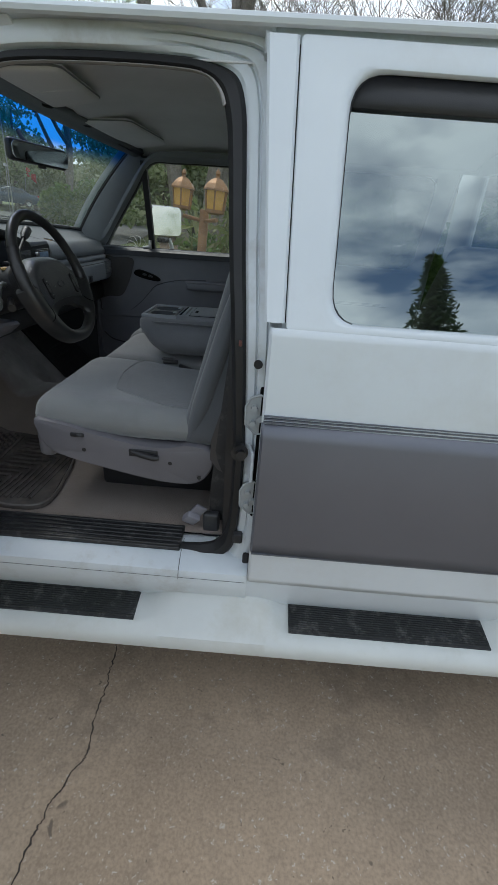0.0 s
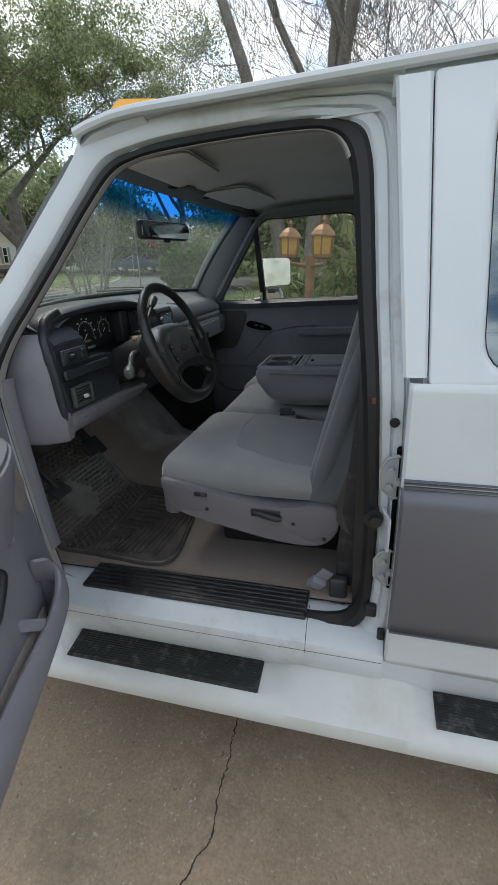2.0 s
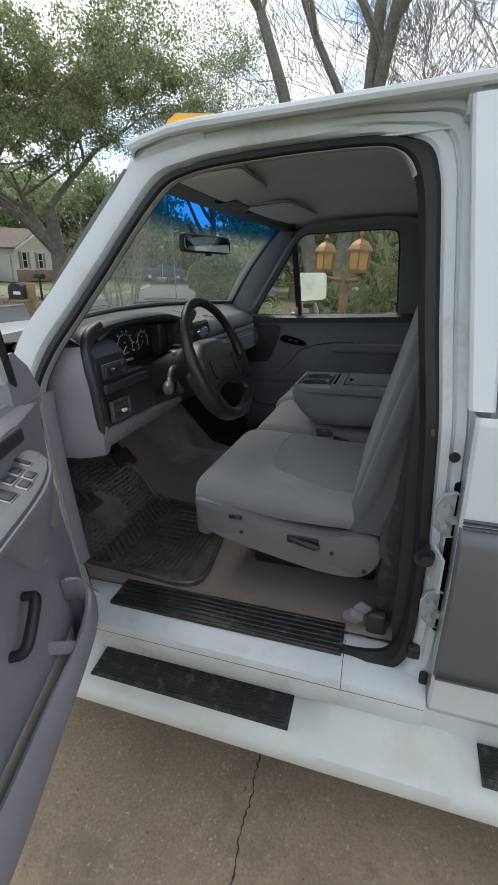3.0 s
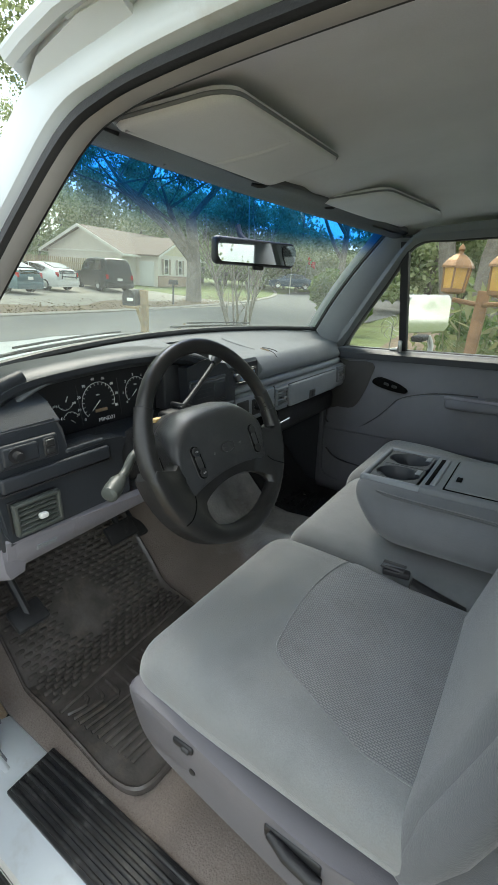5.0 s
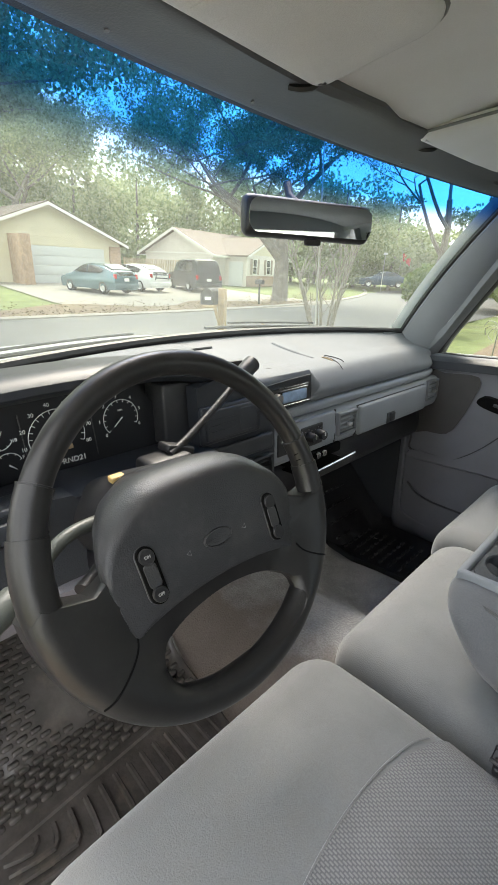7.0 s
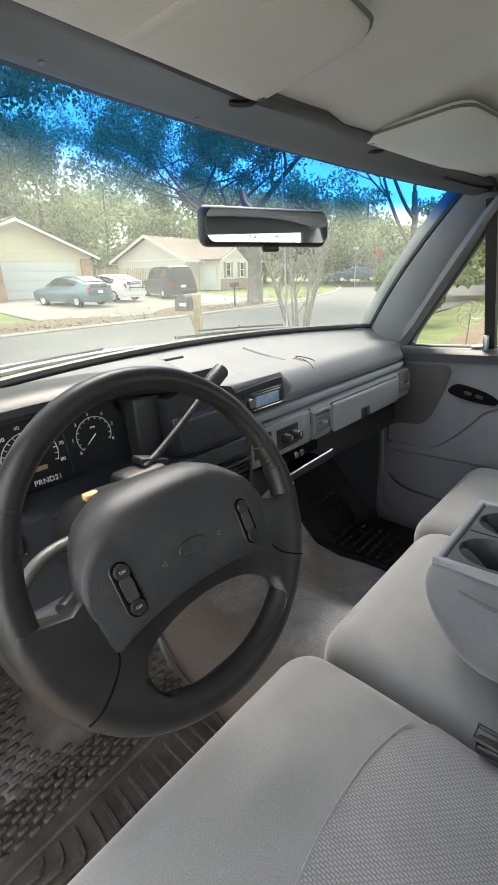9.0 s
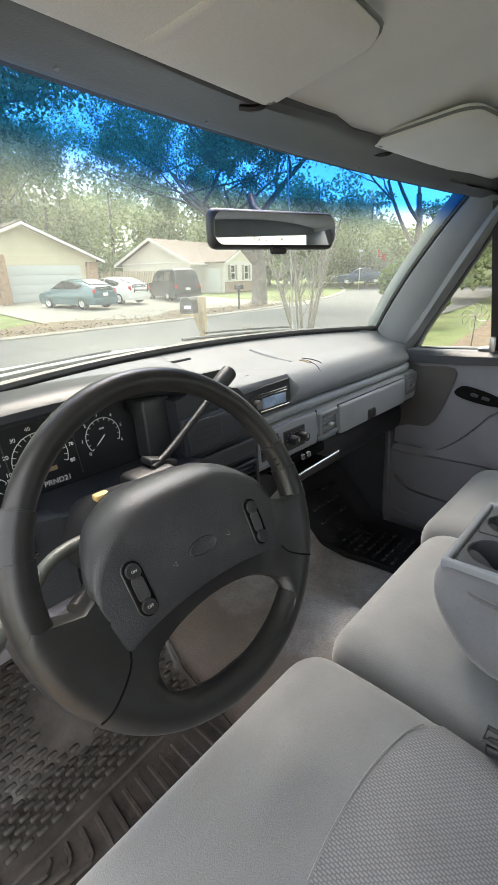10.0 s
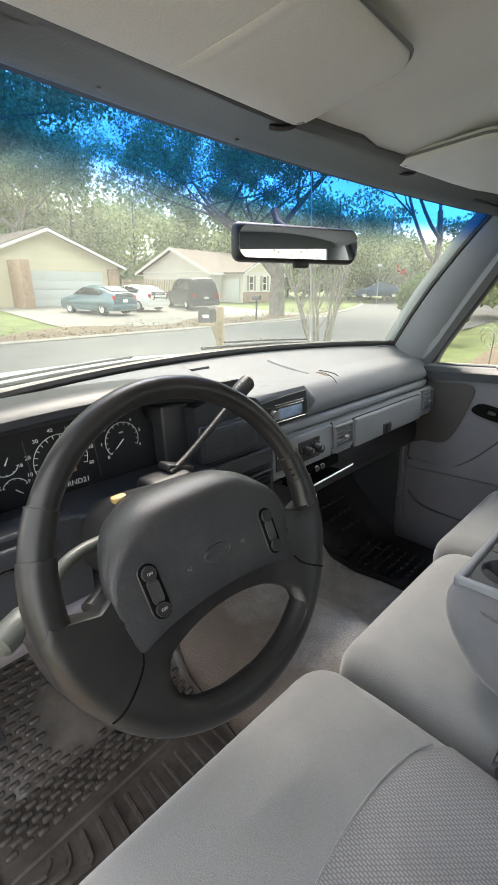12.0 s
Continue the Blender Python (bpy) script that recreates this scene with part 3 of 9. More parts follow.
def cloud_mesh(name, centres, size, mat, parent=None, label="", aspect=1.7, flat=0.0, seed=1):
    """Many small leaves at the given places: each a bent quad turned at random."""
    rng = np.random.default_rng(seed)
    c = np.asarray(centres, float)
    n = len(c)
    d = rng.normal(size=(n, 3))
    d[:, 2] *= 1 - flat
    d /= np.linalg.norm(d, axis=1, keepdims=True) + 1e-9
    e = np.cross(d, rng.normal(size=(n, 3)))
    e /= np.linalg.norm(e, axis=1, keepdims=True) + 1e-9
    s = (size * rng.uniform(0.6, 1.3, n))[:, None]
    v = np.stack([c - d * s * aspect / 2, c + e * s / 2, c + d * s * aspect / 2, c - e * s / 2], 1).reshape(-1, 3)
    me = bpy.data.meshes.new(name)
    me.vertices.add(4 * n)
    me.vertices.foreach_set("co", v.ravel())
    me.loops.add(4 * n)
    me.loops.foreach_set("vertex_index", np.arange(4 * n, dtype=np.int32))
    me.polygons.add(n)
    me.polygons.foreach_set("loop_start", np.arange(0, 4 * n, 4, dtype=np.int32))
    me.update(calc_edges=True)
    me.materials.append(M[mat])
    ob = new(name, me)
    if parent is not None:
        ob.parent = parent
    if label:
        ob["label"] = label
    return ob


def lerp(a, b, t):
    return a + (b - a) * t



# ---- the truck ----
truck = thing("pickup_truck", "white crew-cab pickup truck with grey lower band, driver's door standing open", "truck", TRUCK)


def skin_y(z):
    """The outer side of the cab, driver's side."""
    pts = ((0.40, 0.900), (0.52, 0.876), (0.65, 0.868), (0.80, 0.857), (0.92, 0.855), (1.00, 0.860), (1.07, 0.869), (1.136, 0.8735), (1.143, 0.8785), (1.152, 0.8762), (1.29, 0.892), (1.45, 0.955), (1.62, 1.030), (1.80, 1.109), (1.95, 1.175))
    for (a, p), (b, q) in zip(pts, pts[1:]):
        if z <= b:
            return lerp(p, q, max(0, (z - a) / (b - a)))
    return pts[-1][1]


def jamb_y(z):
    return 0.960 if z < 1.25 else 0.960 + (z - 1.25) * 0.42


# paired points of the front door opening: edge of the opening, outer edge of the frame (x, z)
OPENING = [
    ((-0.930, 0.555), (-1.00, 0.44)), ((-0.60, 0.553), (-0.60, 0.44)), ((-0.20, 0.553), (-0.20, 0.44)), ((-0.055, 0.560), (0.0, 0.44)),
    ((0.000, 0.592), (0.10, 0.46)), ((0.022, 0.66), (0.12, 0.60)), ((0.028, 0.80), (0.125, 0.80)), ((0.026, 0.95), (0.125, 0.95)), ((0.008, 1.24), (0.12, 1.24)),
    ((-0.011, 1.42), (0.11, 1.42)), ((-0.029, 1.62), (0.10, 1.64)), ((-0.040, 1.70), (0.09, 1.78)), ((-0.060, 1.752), (0.05, 1.852)),
    ((-0.100, 1.780), (-0.08, 1.862)), ((-0.17, 1.788), (-0.17, 1.866)), ((-0.32, 1.788), (-0.32, 1.864)), ((-0.486, 1.781), (-0.47, 1.859)),
    ((-0.575, 1.769), (-0.58, 1.846)), ((-0.640, 1.742), (-0.694, 1.826)), ((-0.712, 1.659), (-0.770, 1.735)), ((-0.787, 1.555), (-0.845, 1.638)), ((-0.866, 1.450), (-0.930, 1.528)),
    ((-0.945, 1.340), (-1.035, 1.393)), ((-0.980, 1.22), (-1.06, 1.22)), ((-0.985, 0.90), (-1.06, 0.90)), ((-0.975, 0.63), (-1.05, 0.58)),
]
RING = smooth_path([(a[0], a[1], b[0], b[1]) for a, b in OPENING], 5, True)


def ring_point(q, w, dy, side=0):
    """w runs from the edge of the opening (0) to the frame's outer edge (1); dy goes into the cab. side 1: the passenger's side."""
    x, z = lerp(q[0], q[2], w), lerp(q[1], q[3], w)
    y = jamb_y(z) + dy
    return (x, y, z)


def cab_frame(side):
    on_side(side)
    stepped = [(0.0, 0.016), (0.0, 0.008), (0.0, 0.004), (0.28, 0.002), (0.33, -0.006), (0.47, -0.010), (0.50, -0.003), (0.53, -0.003), (0.56, -0.014), (0.70, -0.018), (0.73, -0.011), (0.755, -0.011), (0.78, -0.027), (0.94, -0.034), (1.0, -0.020), (1.02, 0.05)]
    plain = [(0.0, 0.016), (0.0, 0.008), (0.0, 0.004), (0.28, 0.002), (0.34, -0.010), (0.38, -0.020), (0.44, -0.024), (0.52, -0.026), (0.58, -0.028), (0.66, -0.030), (0.72, -0.031), (0.78, -0.032), (0.84, -0.033), (0.94, -0.034), (1.0, -0.020), (1.02, 0.05)]

    def frame_section(q):
        """Stepped flanges on the pillar behind the seat, a plain rounded frame elsewhere."""
        k = max(0.0, min(1.0, (q[0] + 0.30) / 0.18)) * max(0.0, min(1.0, (q[1] - 0.60) / 0.10))
        return [ring_point(q, lerp(a[0], b[0], k), lerp(a[1], b[1], k), side) for a, b in zip(plain, stepped)]

    ob = part("door_frame", loft([frame_section(q) for q in RING], closed=False, ring=True, caps=False), "jamb", truck, solid=0.003)
    part("frame_trim", loft([[ring_point(q, w, d, side) for w, d in ((0.020, 0.022), (0.012, 0.019), (0.016, 0.013), (0.04, 0.018))] for q in RING], ring=True), "headtrim", truck, "slate inner trim round the door opening")
    arch = [q for q in RING if not (q[1] < 0.585 and -0.96 < q[0] < -0.22)]
    upper = [q for q in RING if not (q[1] < 0.70 and q[0] > -0.95) and not (q[1] < 1.72 and q[0] > -0.2)]
    first = next(i for i in range(len(upper)) if upper[i - 1][0] < -0.5 and upper[i][0] > -0.2) if upper[0][0] < -0.5 else 0
    upper = upper[first:] + upper[:first]
    seal = [(-0.06, 0.006), (0.04, -0.016), (0.20, -0.015), (0.27, 0.0), (0.16, 0.014), (-0.04, 0.022)]
    part("weather_seal", loft([[ring_point(q, w, d, side) for w, d in seal] for q in arch]), "seal", truck, "worn black rubber door seal")
    bead = [(-0.085, 0.004), (-0.055, -0.010), (-0.02, -0.006), (-0.045, 0.018)]
    part("seal_lip", loft([[ring_point(q, w, d, side) for w, d in bead] for q in upper]), "lip", truck, "pale seal lip")
    front = sorted((q for q in RING if q[0] < -0.80 and 0.64 < q[1] < 1.27), key=lambda q: q[1])
    part("jamb_trim", loft([[ring_point(q, w, d, side) for w, d in ((0.06, 0.008), (-0.02, 0.000), (-0.10, 0.002), (-0.17, 0.012), (-0.20, 0.030), (-0.12, 0.045))] for q in front]), "lilac", truck, "lilac-grey plastic trim along the front of the opening")
    return ob


STATE["shell"] = True
cab_frame(1)
cab_frame(0)
# rail over the rear doors
for sd in (1, 0):
    on_side(sd)
    part("roof_rail", loft([[(x, 1.152, 1.815), (x, 1.146, 1.838), (x, 1.150, 1.870), (x, 1.18, 1.878), (x, 1.21, 1.85), (x, 1.19, 1.80)] for x in (0.03, 0.5, 1.14)]), "jamb", truck)
STATE["shell"] = False


# roof skin and headliner
def roof_z(x, y):
    u = (y - YC) / 0.745
    crown = 0.085 * (1 - abs(u) ** 2.2)
    front = max(0.0, (-0.44 - x) / 0.24)
    return 1.797 + crown * (1 - 0.30 * front ** 2) - 0.020 * front ** 2


roof_us = [-1 + 2 * i / 24 for i in range(25)]
part("roof", sheet([-0.70, -0.68, -0.64, -0.58, -0.5, -0.3, 0.0, 0.4, 0.8, 1.00, 1.04], roof_us,
     lambda x, u: (x - (0.07 * (1 - u * u) - 0.05 * u ** 8 if x < -0.55 else 0), YC + 0.745 * u, roof_z(x, YC + 0.745 * u) - (0.045 * (1 - 0.75 * u ** 8) if x in (-0.70, 1.04) else 0))), "white", truck, solid=0.004)
for sd in (1, 0):
    on_side(sd)
    gut = [(x, 1.086, 1.797 - 0.022 * max(0, (-0.50 - x) / 0.15) ** 2) for x in (-0.655, -0.62, -0.56, -0.5, -0.3, 0, 0.5, 1.03)]
    part("drip_rail", tube(gut, 0.011, 8), "white", truck)
    rows = []
    for q in RING:
        if q[3] > 1.842 and q[0] < 0.10:
            a = SHELL @ Vector(ring_point(q, 0.90, -0.036))
            b = Vector((a.x, 1.088, 1.794 - 0.022 * max(0, (-0.50 - a.x) / 0.15) ** 2))
            rows.append([a, a.lerp(b, 0.5) + Vector((0, -0.004, 0)), b])
    part("gutter_panel", loft(rows, closed=False, caps=False), "jamb", truck, solid=0.003)
for sd in (1, 0):
    on_side(sd)
    # cap that closes the corner of roof and windshield pillar
    part("corner_cap", loft([[(-0.742, 1.152, 1.716), (-0.742, 1.148, 1.715), (-0.741, 1.146, 1.711), (-0.740, 1.149, 1.706)], [(-0.712, 1.158, 1.742), (-0.710, 1.138, 1.737), (-0.706, 1.128, 1.722), (-0.70, 1.141, 1.700)], [(-0.675, 1.151, 1.772), (-0.672, 1.116, 1.764), (-0.668, 1.104, 1.745), (-0.665, 1.131, 1.72)], [(-0.62, 1.141, 1.795), (-0.62, 1.103, 1.784), (-0.62, 1.095, 1.768), (-0.62, 1.131, 1.74)], [(-0.54, 1.131, 1.800), (-0.54, 1.101, 1.794), (-0.54, 1.093, 1.782), (-0.54, 1.131, 1.76)], [(-0.49, 1.131, 1.800), (-0.49, 1.103, 1.796), (-0.49, 1.099, 1.788), (-0.49, 1.131, 1.77)]]), "white", truck)
for k, yy in enumerate((1.205, 1.51, 1.83, 2.15, 2.455)):
    xx = -0.533 - 0.06 * (1 - ((yy - YC) / 0.7) ** 2)
    zz = roof_z(xx, yy)
    bm = loft([[(xx - 0.065, yy - 0.034, zz - 0.010), (xx + 0.065, yy - 0.034, zz - 0.006), (xx + 0.065, yy + 0.034, zz - 0.004), (xx - 0.065, yy + 0.034, zz - 0.008)],
               [(xx - 0.060, yy - 0.031, zz + 0.018), (xx + 0.060, yy - 0.031, zz + 0.012), (xx + 0.060, yy + 0.031, zz + 0.012), (xx - 0.060, yy + 0.031, zz + 0.018)],
               [(xx - 0.040, yy - 0.024, zz + 0.034), (xx + 0.052, yy - 0.024, zz + 0.022), (xx + 0.052, yy + 0.024, zz + 0.022), (xx - 0.040, yy + 0.024, zz + 0.034)]])
    part("roof_marker_lamp", bm, "amber", truck, "amber roof marker lamp", smooth=False)


def liner_z(x, y):
    u = (y - YC) / 0.70
    return 1.742 + 0.068 * (1 - abs(u) ** 3.2) - (0.046 + 0.020 * math.exp(-((u + 0.36) / 0.35) ** 2)) * (1 - 0.7 * max(0.0, min(1.0, (abs(u) - 0.55) / 0.35))) * max(0.0, min(1.0, (-0.30 - x) / 0.36)) ** 2


part("headliner", sheet([-0.66, -0.63, -0.59, -0.55, -0.5, -0.45, -0.4, -0.35, -0.3, -0.2, 0.1, 0.5, 1.0], roof_us,
     lambda x, u: (x - 0.016 * (1 - u * u) * (x < -0.6), YC + 0.70 * u, liner_z(x, YC + 0.70 * u))), "headliner", truck, "grey cloth headliner", solid=0.004)


# windshield: bowed top and bottom edges
def ws_bottom(u):
    return (-1.155 + 0.160 * u * u, YC + 0.745 * u, 1.402 - 0.026 * u * u)


def ws_top(u):
    return (-0.792 + 0.112 * u * u, YC + (0.690 if u < 0 else 0.645) * u, 1.766 - 0.032 * u * u)


def ws(u, v):
    a, b = ws_bottom(u), ws_top(u)
    p = [lerp(a[k], b[k], v) for k in range(3)]
    p[0] -= 0.018 * math.sin(math.pi * v)
    return p


us = [-1 + 2 * i / 20 for i in range(21)]
pane = part("windshield", sheet(us, [0, 0.2, 0.4, 0.6, 0.8, 1.0], ws), "windshield", truck, "windshield with blue shaded band along its top")
pane.visible_shadow = False
# black rubber round the glass, header trim and pillar trims
edge = [ws(u, 0) for u in us] + [ws(1, v) for v in (0.25, 0.5, 0.75)] + [ws(u, 1) for u in reversed(us)] + [ws(-1, v) for v in (0.75, 0.5, 0.25)]
part("windshield_rubber", tube(edge, 0.011, 8, closed=True), "black", truck)


def header_section(u):
    x, y, z = ws_top(u)
    d = 0.138 * (1 - 0.38 * u * u) if u < 0 else 0.124 * (1 - 0.45 * u * u)
    low = 0.010 + 0.018 * math.exp(-((u + 0.4) / 0.35) ** 2)
    return [(x - 0.012, y, z + 0.006), (x + 0.008, y, z - 0.009), (x + 0.020, y, z - 0.017), (x + 0.034, y, z - 0.021), (x + 0.050, y, z - 0.020), (x + 0.072, y, z - 0.013 - low * 0.25), (x + d - 0.02, y, z - 0.002 - low * 0.8), (x + d, y, z - low), (x + d + 0.010, y, z - low + 0.006), (x + d, y, z + 0.040), (x - 0.005, y, z + 0.040)]


part("header_trim", loft([header_section(u) for u in us]), "header_shaded", truck, "slate plastic header trim")
for sd, sg in ((0, -1), (1, 1)):
    secs = []
    for v in [i / 8 for i in range(9)]:
        p = Vector(ws(sg, v))
        wd = 0.25 if sg < 0 else 1.0
        q = Vector((p.x + wd * lerp(0.02, 0.055, v), p.y + wd * sg * lerp(0.055, 0.062, v), p.z - wd * lerp(0.075, 0.02, v)))
        if sg > 0:
            q = Vector((p.x + lerp(0.060, 0.100, v), p.y + lerp(0.018, 0.028, v), p.z - lerp(0.085, 0.016, v)))
        n_in = Vector((0.5, -sg * 0.6, -0.3)).normalized()
        secs.append([p + Vector((-0.004, sg * 0.004, 0)), p + n_in * 0.018 * wd, (p + q) / 2 + n_in * 0.034 * wd, q + n_in * 0.020 * wd, q, (p + q) / 2 - n_in * 0.03])
    part("pillar_trim", loft(secs), "headtrim", truck, "slate plastic windshield pillar trim")
    # outer skin of the pillar
    secs = []
    for v in [i / 8 for i in range(9)]:
        p = Vector(ws(sg, v))
        ko = 0.30 if sg < 0 else 1.0
        secs.append([p + Vector((-0.03, -sg * 0.02, 0.012)), p + Vector((-0.02, ko * sg * 0.03, 0.012)), p + Vector((0.025 * ko, ko * sg * 0.062, 0.0)), p + Vector((0.05 * ko, ko * sg * 0.055, -0.02 * ko)), p + Vector((0.01 * ko, sg * 0.01 * ko, -0.02 * ko))])
    part("windshield_pillar", loft(secs), "white", truck)


# sun visors: soft padded boards against the headliner
def visor(corners, name_label, clip, roll=None):
    """corners: front near, front far, rear far, rear near. clip: its hook's place. roll: share along the board at which a padded roll crosses it."""
    hold = bpy.data.objects.new("sun_visor", None)
    scene.collection.objects.link(hold)
    hold.parent = truck
    hold["label"] = name_label
    fn, ff, rf, rn = [Vector(c) for c in corners]

    def at(a, b, drop=0.0):
        """a runs along the board, b from its front edge to its rear edge."""
        p = fn.lerp(ff, a).lerp(rn.lerp(rf, a), b)
        return p + Vector((0, 0, -drop))

    def outline(inset):
        pts = []
        la, lb = (ff - fn).length, (rn - fn).length
        for ca, cb, r, a0 in ((0, 0, 0.015, 180), (1, 0, 0.018, 270), (1, 1, 0.034, 0), (0, 1, 0.034, 90)):
            ra, rb = r / la, r / lb
            ia, ib = inset / la, inset / lb
            for k in range(6):
                q = radians(a0 + 90 * k / 5)
                a = (ra if ca == 0 else 1 - ra) + math.cos(q) * (ra - ia)
                b = (rb if cb == 0 else 1 - rb) + math.sin(q) * (rb - ib)
                pts.append((a, b))
        return pts

    secs = []
    for inset, drop in ((0.012, -0.008), (0.003, -0.006), (0.0, 0.0), (0.001, 0.006), (0.004, 0.0095), (0.010, 0.0115), (0.030, 0.0125)):
        secs.append([at(a, b, drop) for a, b in outline(inset)])
    centre = at(0.5, 0.5, 0.013)
    secs.append([p.lerp(centre, 0.9) for p in secs[-1]])
    part("board", loft(secs), "headliner", hold)
    # welt in dark trim colour: the shadow round the visor put into it
    part("edge_welt", tube([at(a, b, 0.002) for a, b in outline(-0.001)], 0.0024, 6, closed=True), "headtrim", hold)
    if roll:
        rows = []
        for i in range(13):
            b = 0.03 + 0.94 * i / 12
            e = math.sin(math.pi * min(1, i / 12 * 1.02)) ** 0.35 if 0 < i < 12 else 0.0
            rows.append([at(roll + da, b, 0.0095 + dz * e) for da, dz in ((-0.036, 0.0), (-0.033, 0.0042), (-0.026, 0.0060), (-0.012, 0.0056), (0.012, 0.0034), (0.028, 0.0034), (0.038, 0.0034), (0.046, 0.0))])
        part("padded_roll", loft(rows, closed=False, caps=False), "headliner", hold)
        # dark tubes beside the roll: shadow in its valleys put into the colour
        for da, rad in ((-0.041, 0.0034), (0.050, 0.0016)):
            part("roll_seam", tube([at(roll + da, 0.08 + 0.84 * i / 12, 0.0100) for i in range(13)], rad, 6, squash=(1.0, 0.5)), "headtrim", hold)
    part("hinge_rod", tube([at(-0.03, 0.05, -0.002), at(0.02, 0.05, 0.0)], 0.006), "headtrim", hold)
    cx, cy, cz = clip
    part("clip", rbox((cx - 0.006, cy, cz + 0.008), (0.020, 0.022, 0.012), 0.005, 3), "headtrim", hold)
    part("clip_hook", tube(smooth_path([(cx - 0.020, cy - 0.010, cz - 0.003), (cx - 0.008, cy - 0.006, cz - 0.007), (cx + 0.002, cy + 0.004, cz - 0.006), (cx + 0.004, cy + 0.012, cz)], 3), 0.0042, 6), "black", hold)
    return hold


visor([(-0.598, 1.170, 1.727), (-0.640, 1.598, 1.741), (-0.502, 1.640, 1.772), (-0.448, 1.215, 1.744)], "grey cloth driver's sun visor folded up", (-0.640, 1.580, 1.737), 0.52)
visor([(-0.678, 1.922, 1.762), (-0.640, 2.425, 1.752), (-0.470, 2.462, 1.778), (-0.508, 1.945, 1.772)], "grey cloth passenger's sun visor hanging a little down", (-0.680, 1.992, 1.758))
for yy in (1.35, 1.58, 2.0, 2.3):
    u = (yy - YC) / 0.63
    part("trim_screw", disc((ws_top(u)[0] + 0.042, yy, ws_top(u)[2] - 0.0205), (0.2, 0, -1), 0.0026, 0.0015, 10), "headtrim", truck)

# inside mirror
mirror = bpy.data.objects.new("inside_mirror", None)
scene.collection.objects.link(mirror)
mirror.parent = truck
ax = Vector((0.081, 0.256, -0.005)).normalized()
nz = Vector((0.93, -0.30, -0.035))
nz = (nz - ax * nz.dot(ax)).normalized()
upv = nz.cross(ax)
if upv.z < 0:
    upv = -upv
mrot = Matrix((ax, upv, ax.cross(upv))).transposed()
mmat = Matrix.Translation((-0.790, 1.788, 1.627)) @ mrot.to_4x4()
facing = 1 if (mrot @ Vector((0, 0, 1))).x > 0 else -1
part("housing", rbox((0, 0, -0.010 * facing), (0.272, 0.066, 0.030), 0.022, 4), "black", mirror, "black plastic shell", m=mmat)
out = [(math.copysign(0.113, math.cos(a)) + 0.017 * math.cos(a), math.copysign(0.008, math.sin(a)) + 0.018 * math.sin(a)) for a in (2 * math.pi * (i + 0.5) / 28 for i in range(28))]
part("mirror_pane", prism(out, 0.002 * facing, lambda u, v, w: (u, v, 0.0065 * facing + w)), "mirror", mirror, "mirror glass", smooth=False, m=mmat)
part("tab", rbox((0.0, -0.036, 0.004 * facing), (0.034, 0.012, 0.010), 0.004), "black", mirror, m=mmat)
part("stem", tube([(-0.80, 1.788, 1.635), (-0.855, 1.80, 1.675), (-0.87, 1.81, 1.70)], 0.008), "black", mirror)


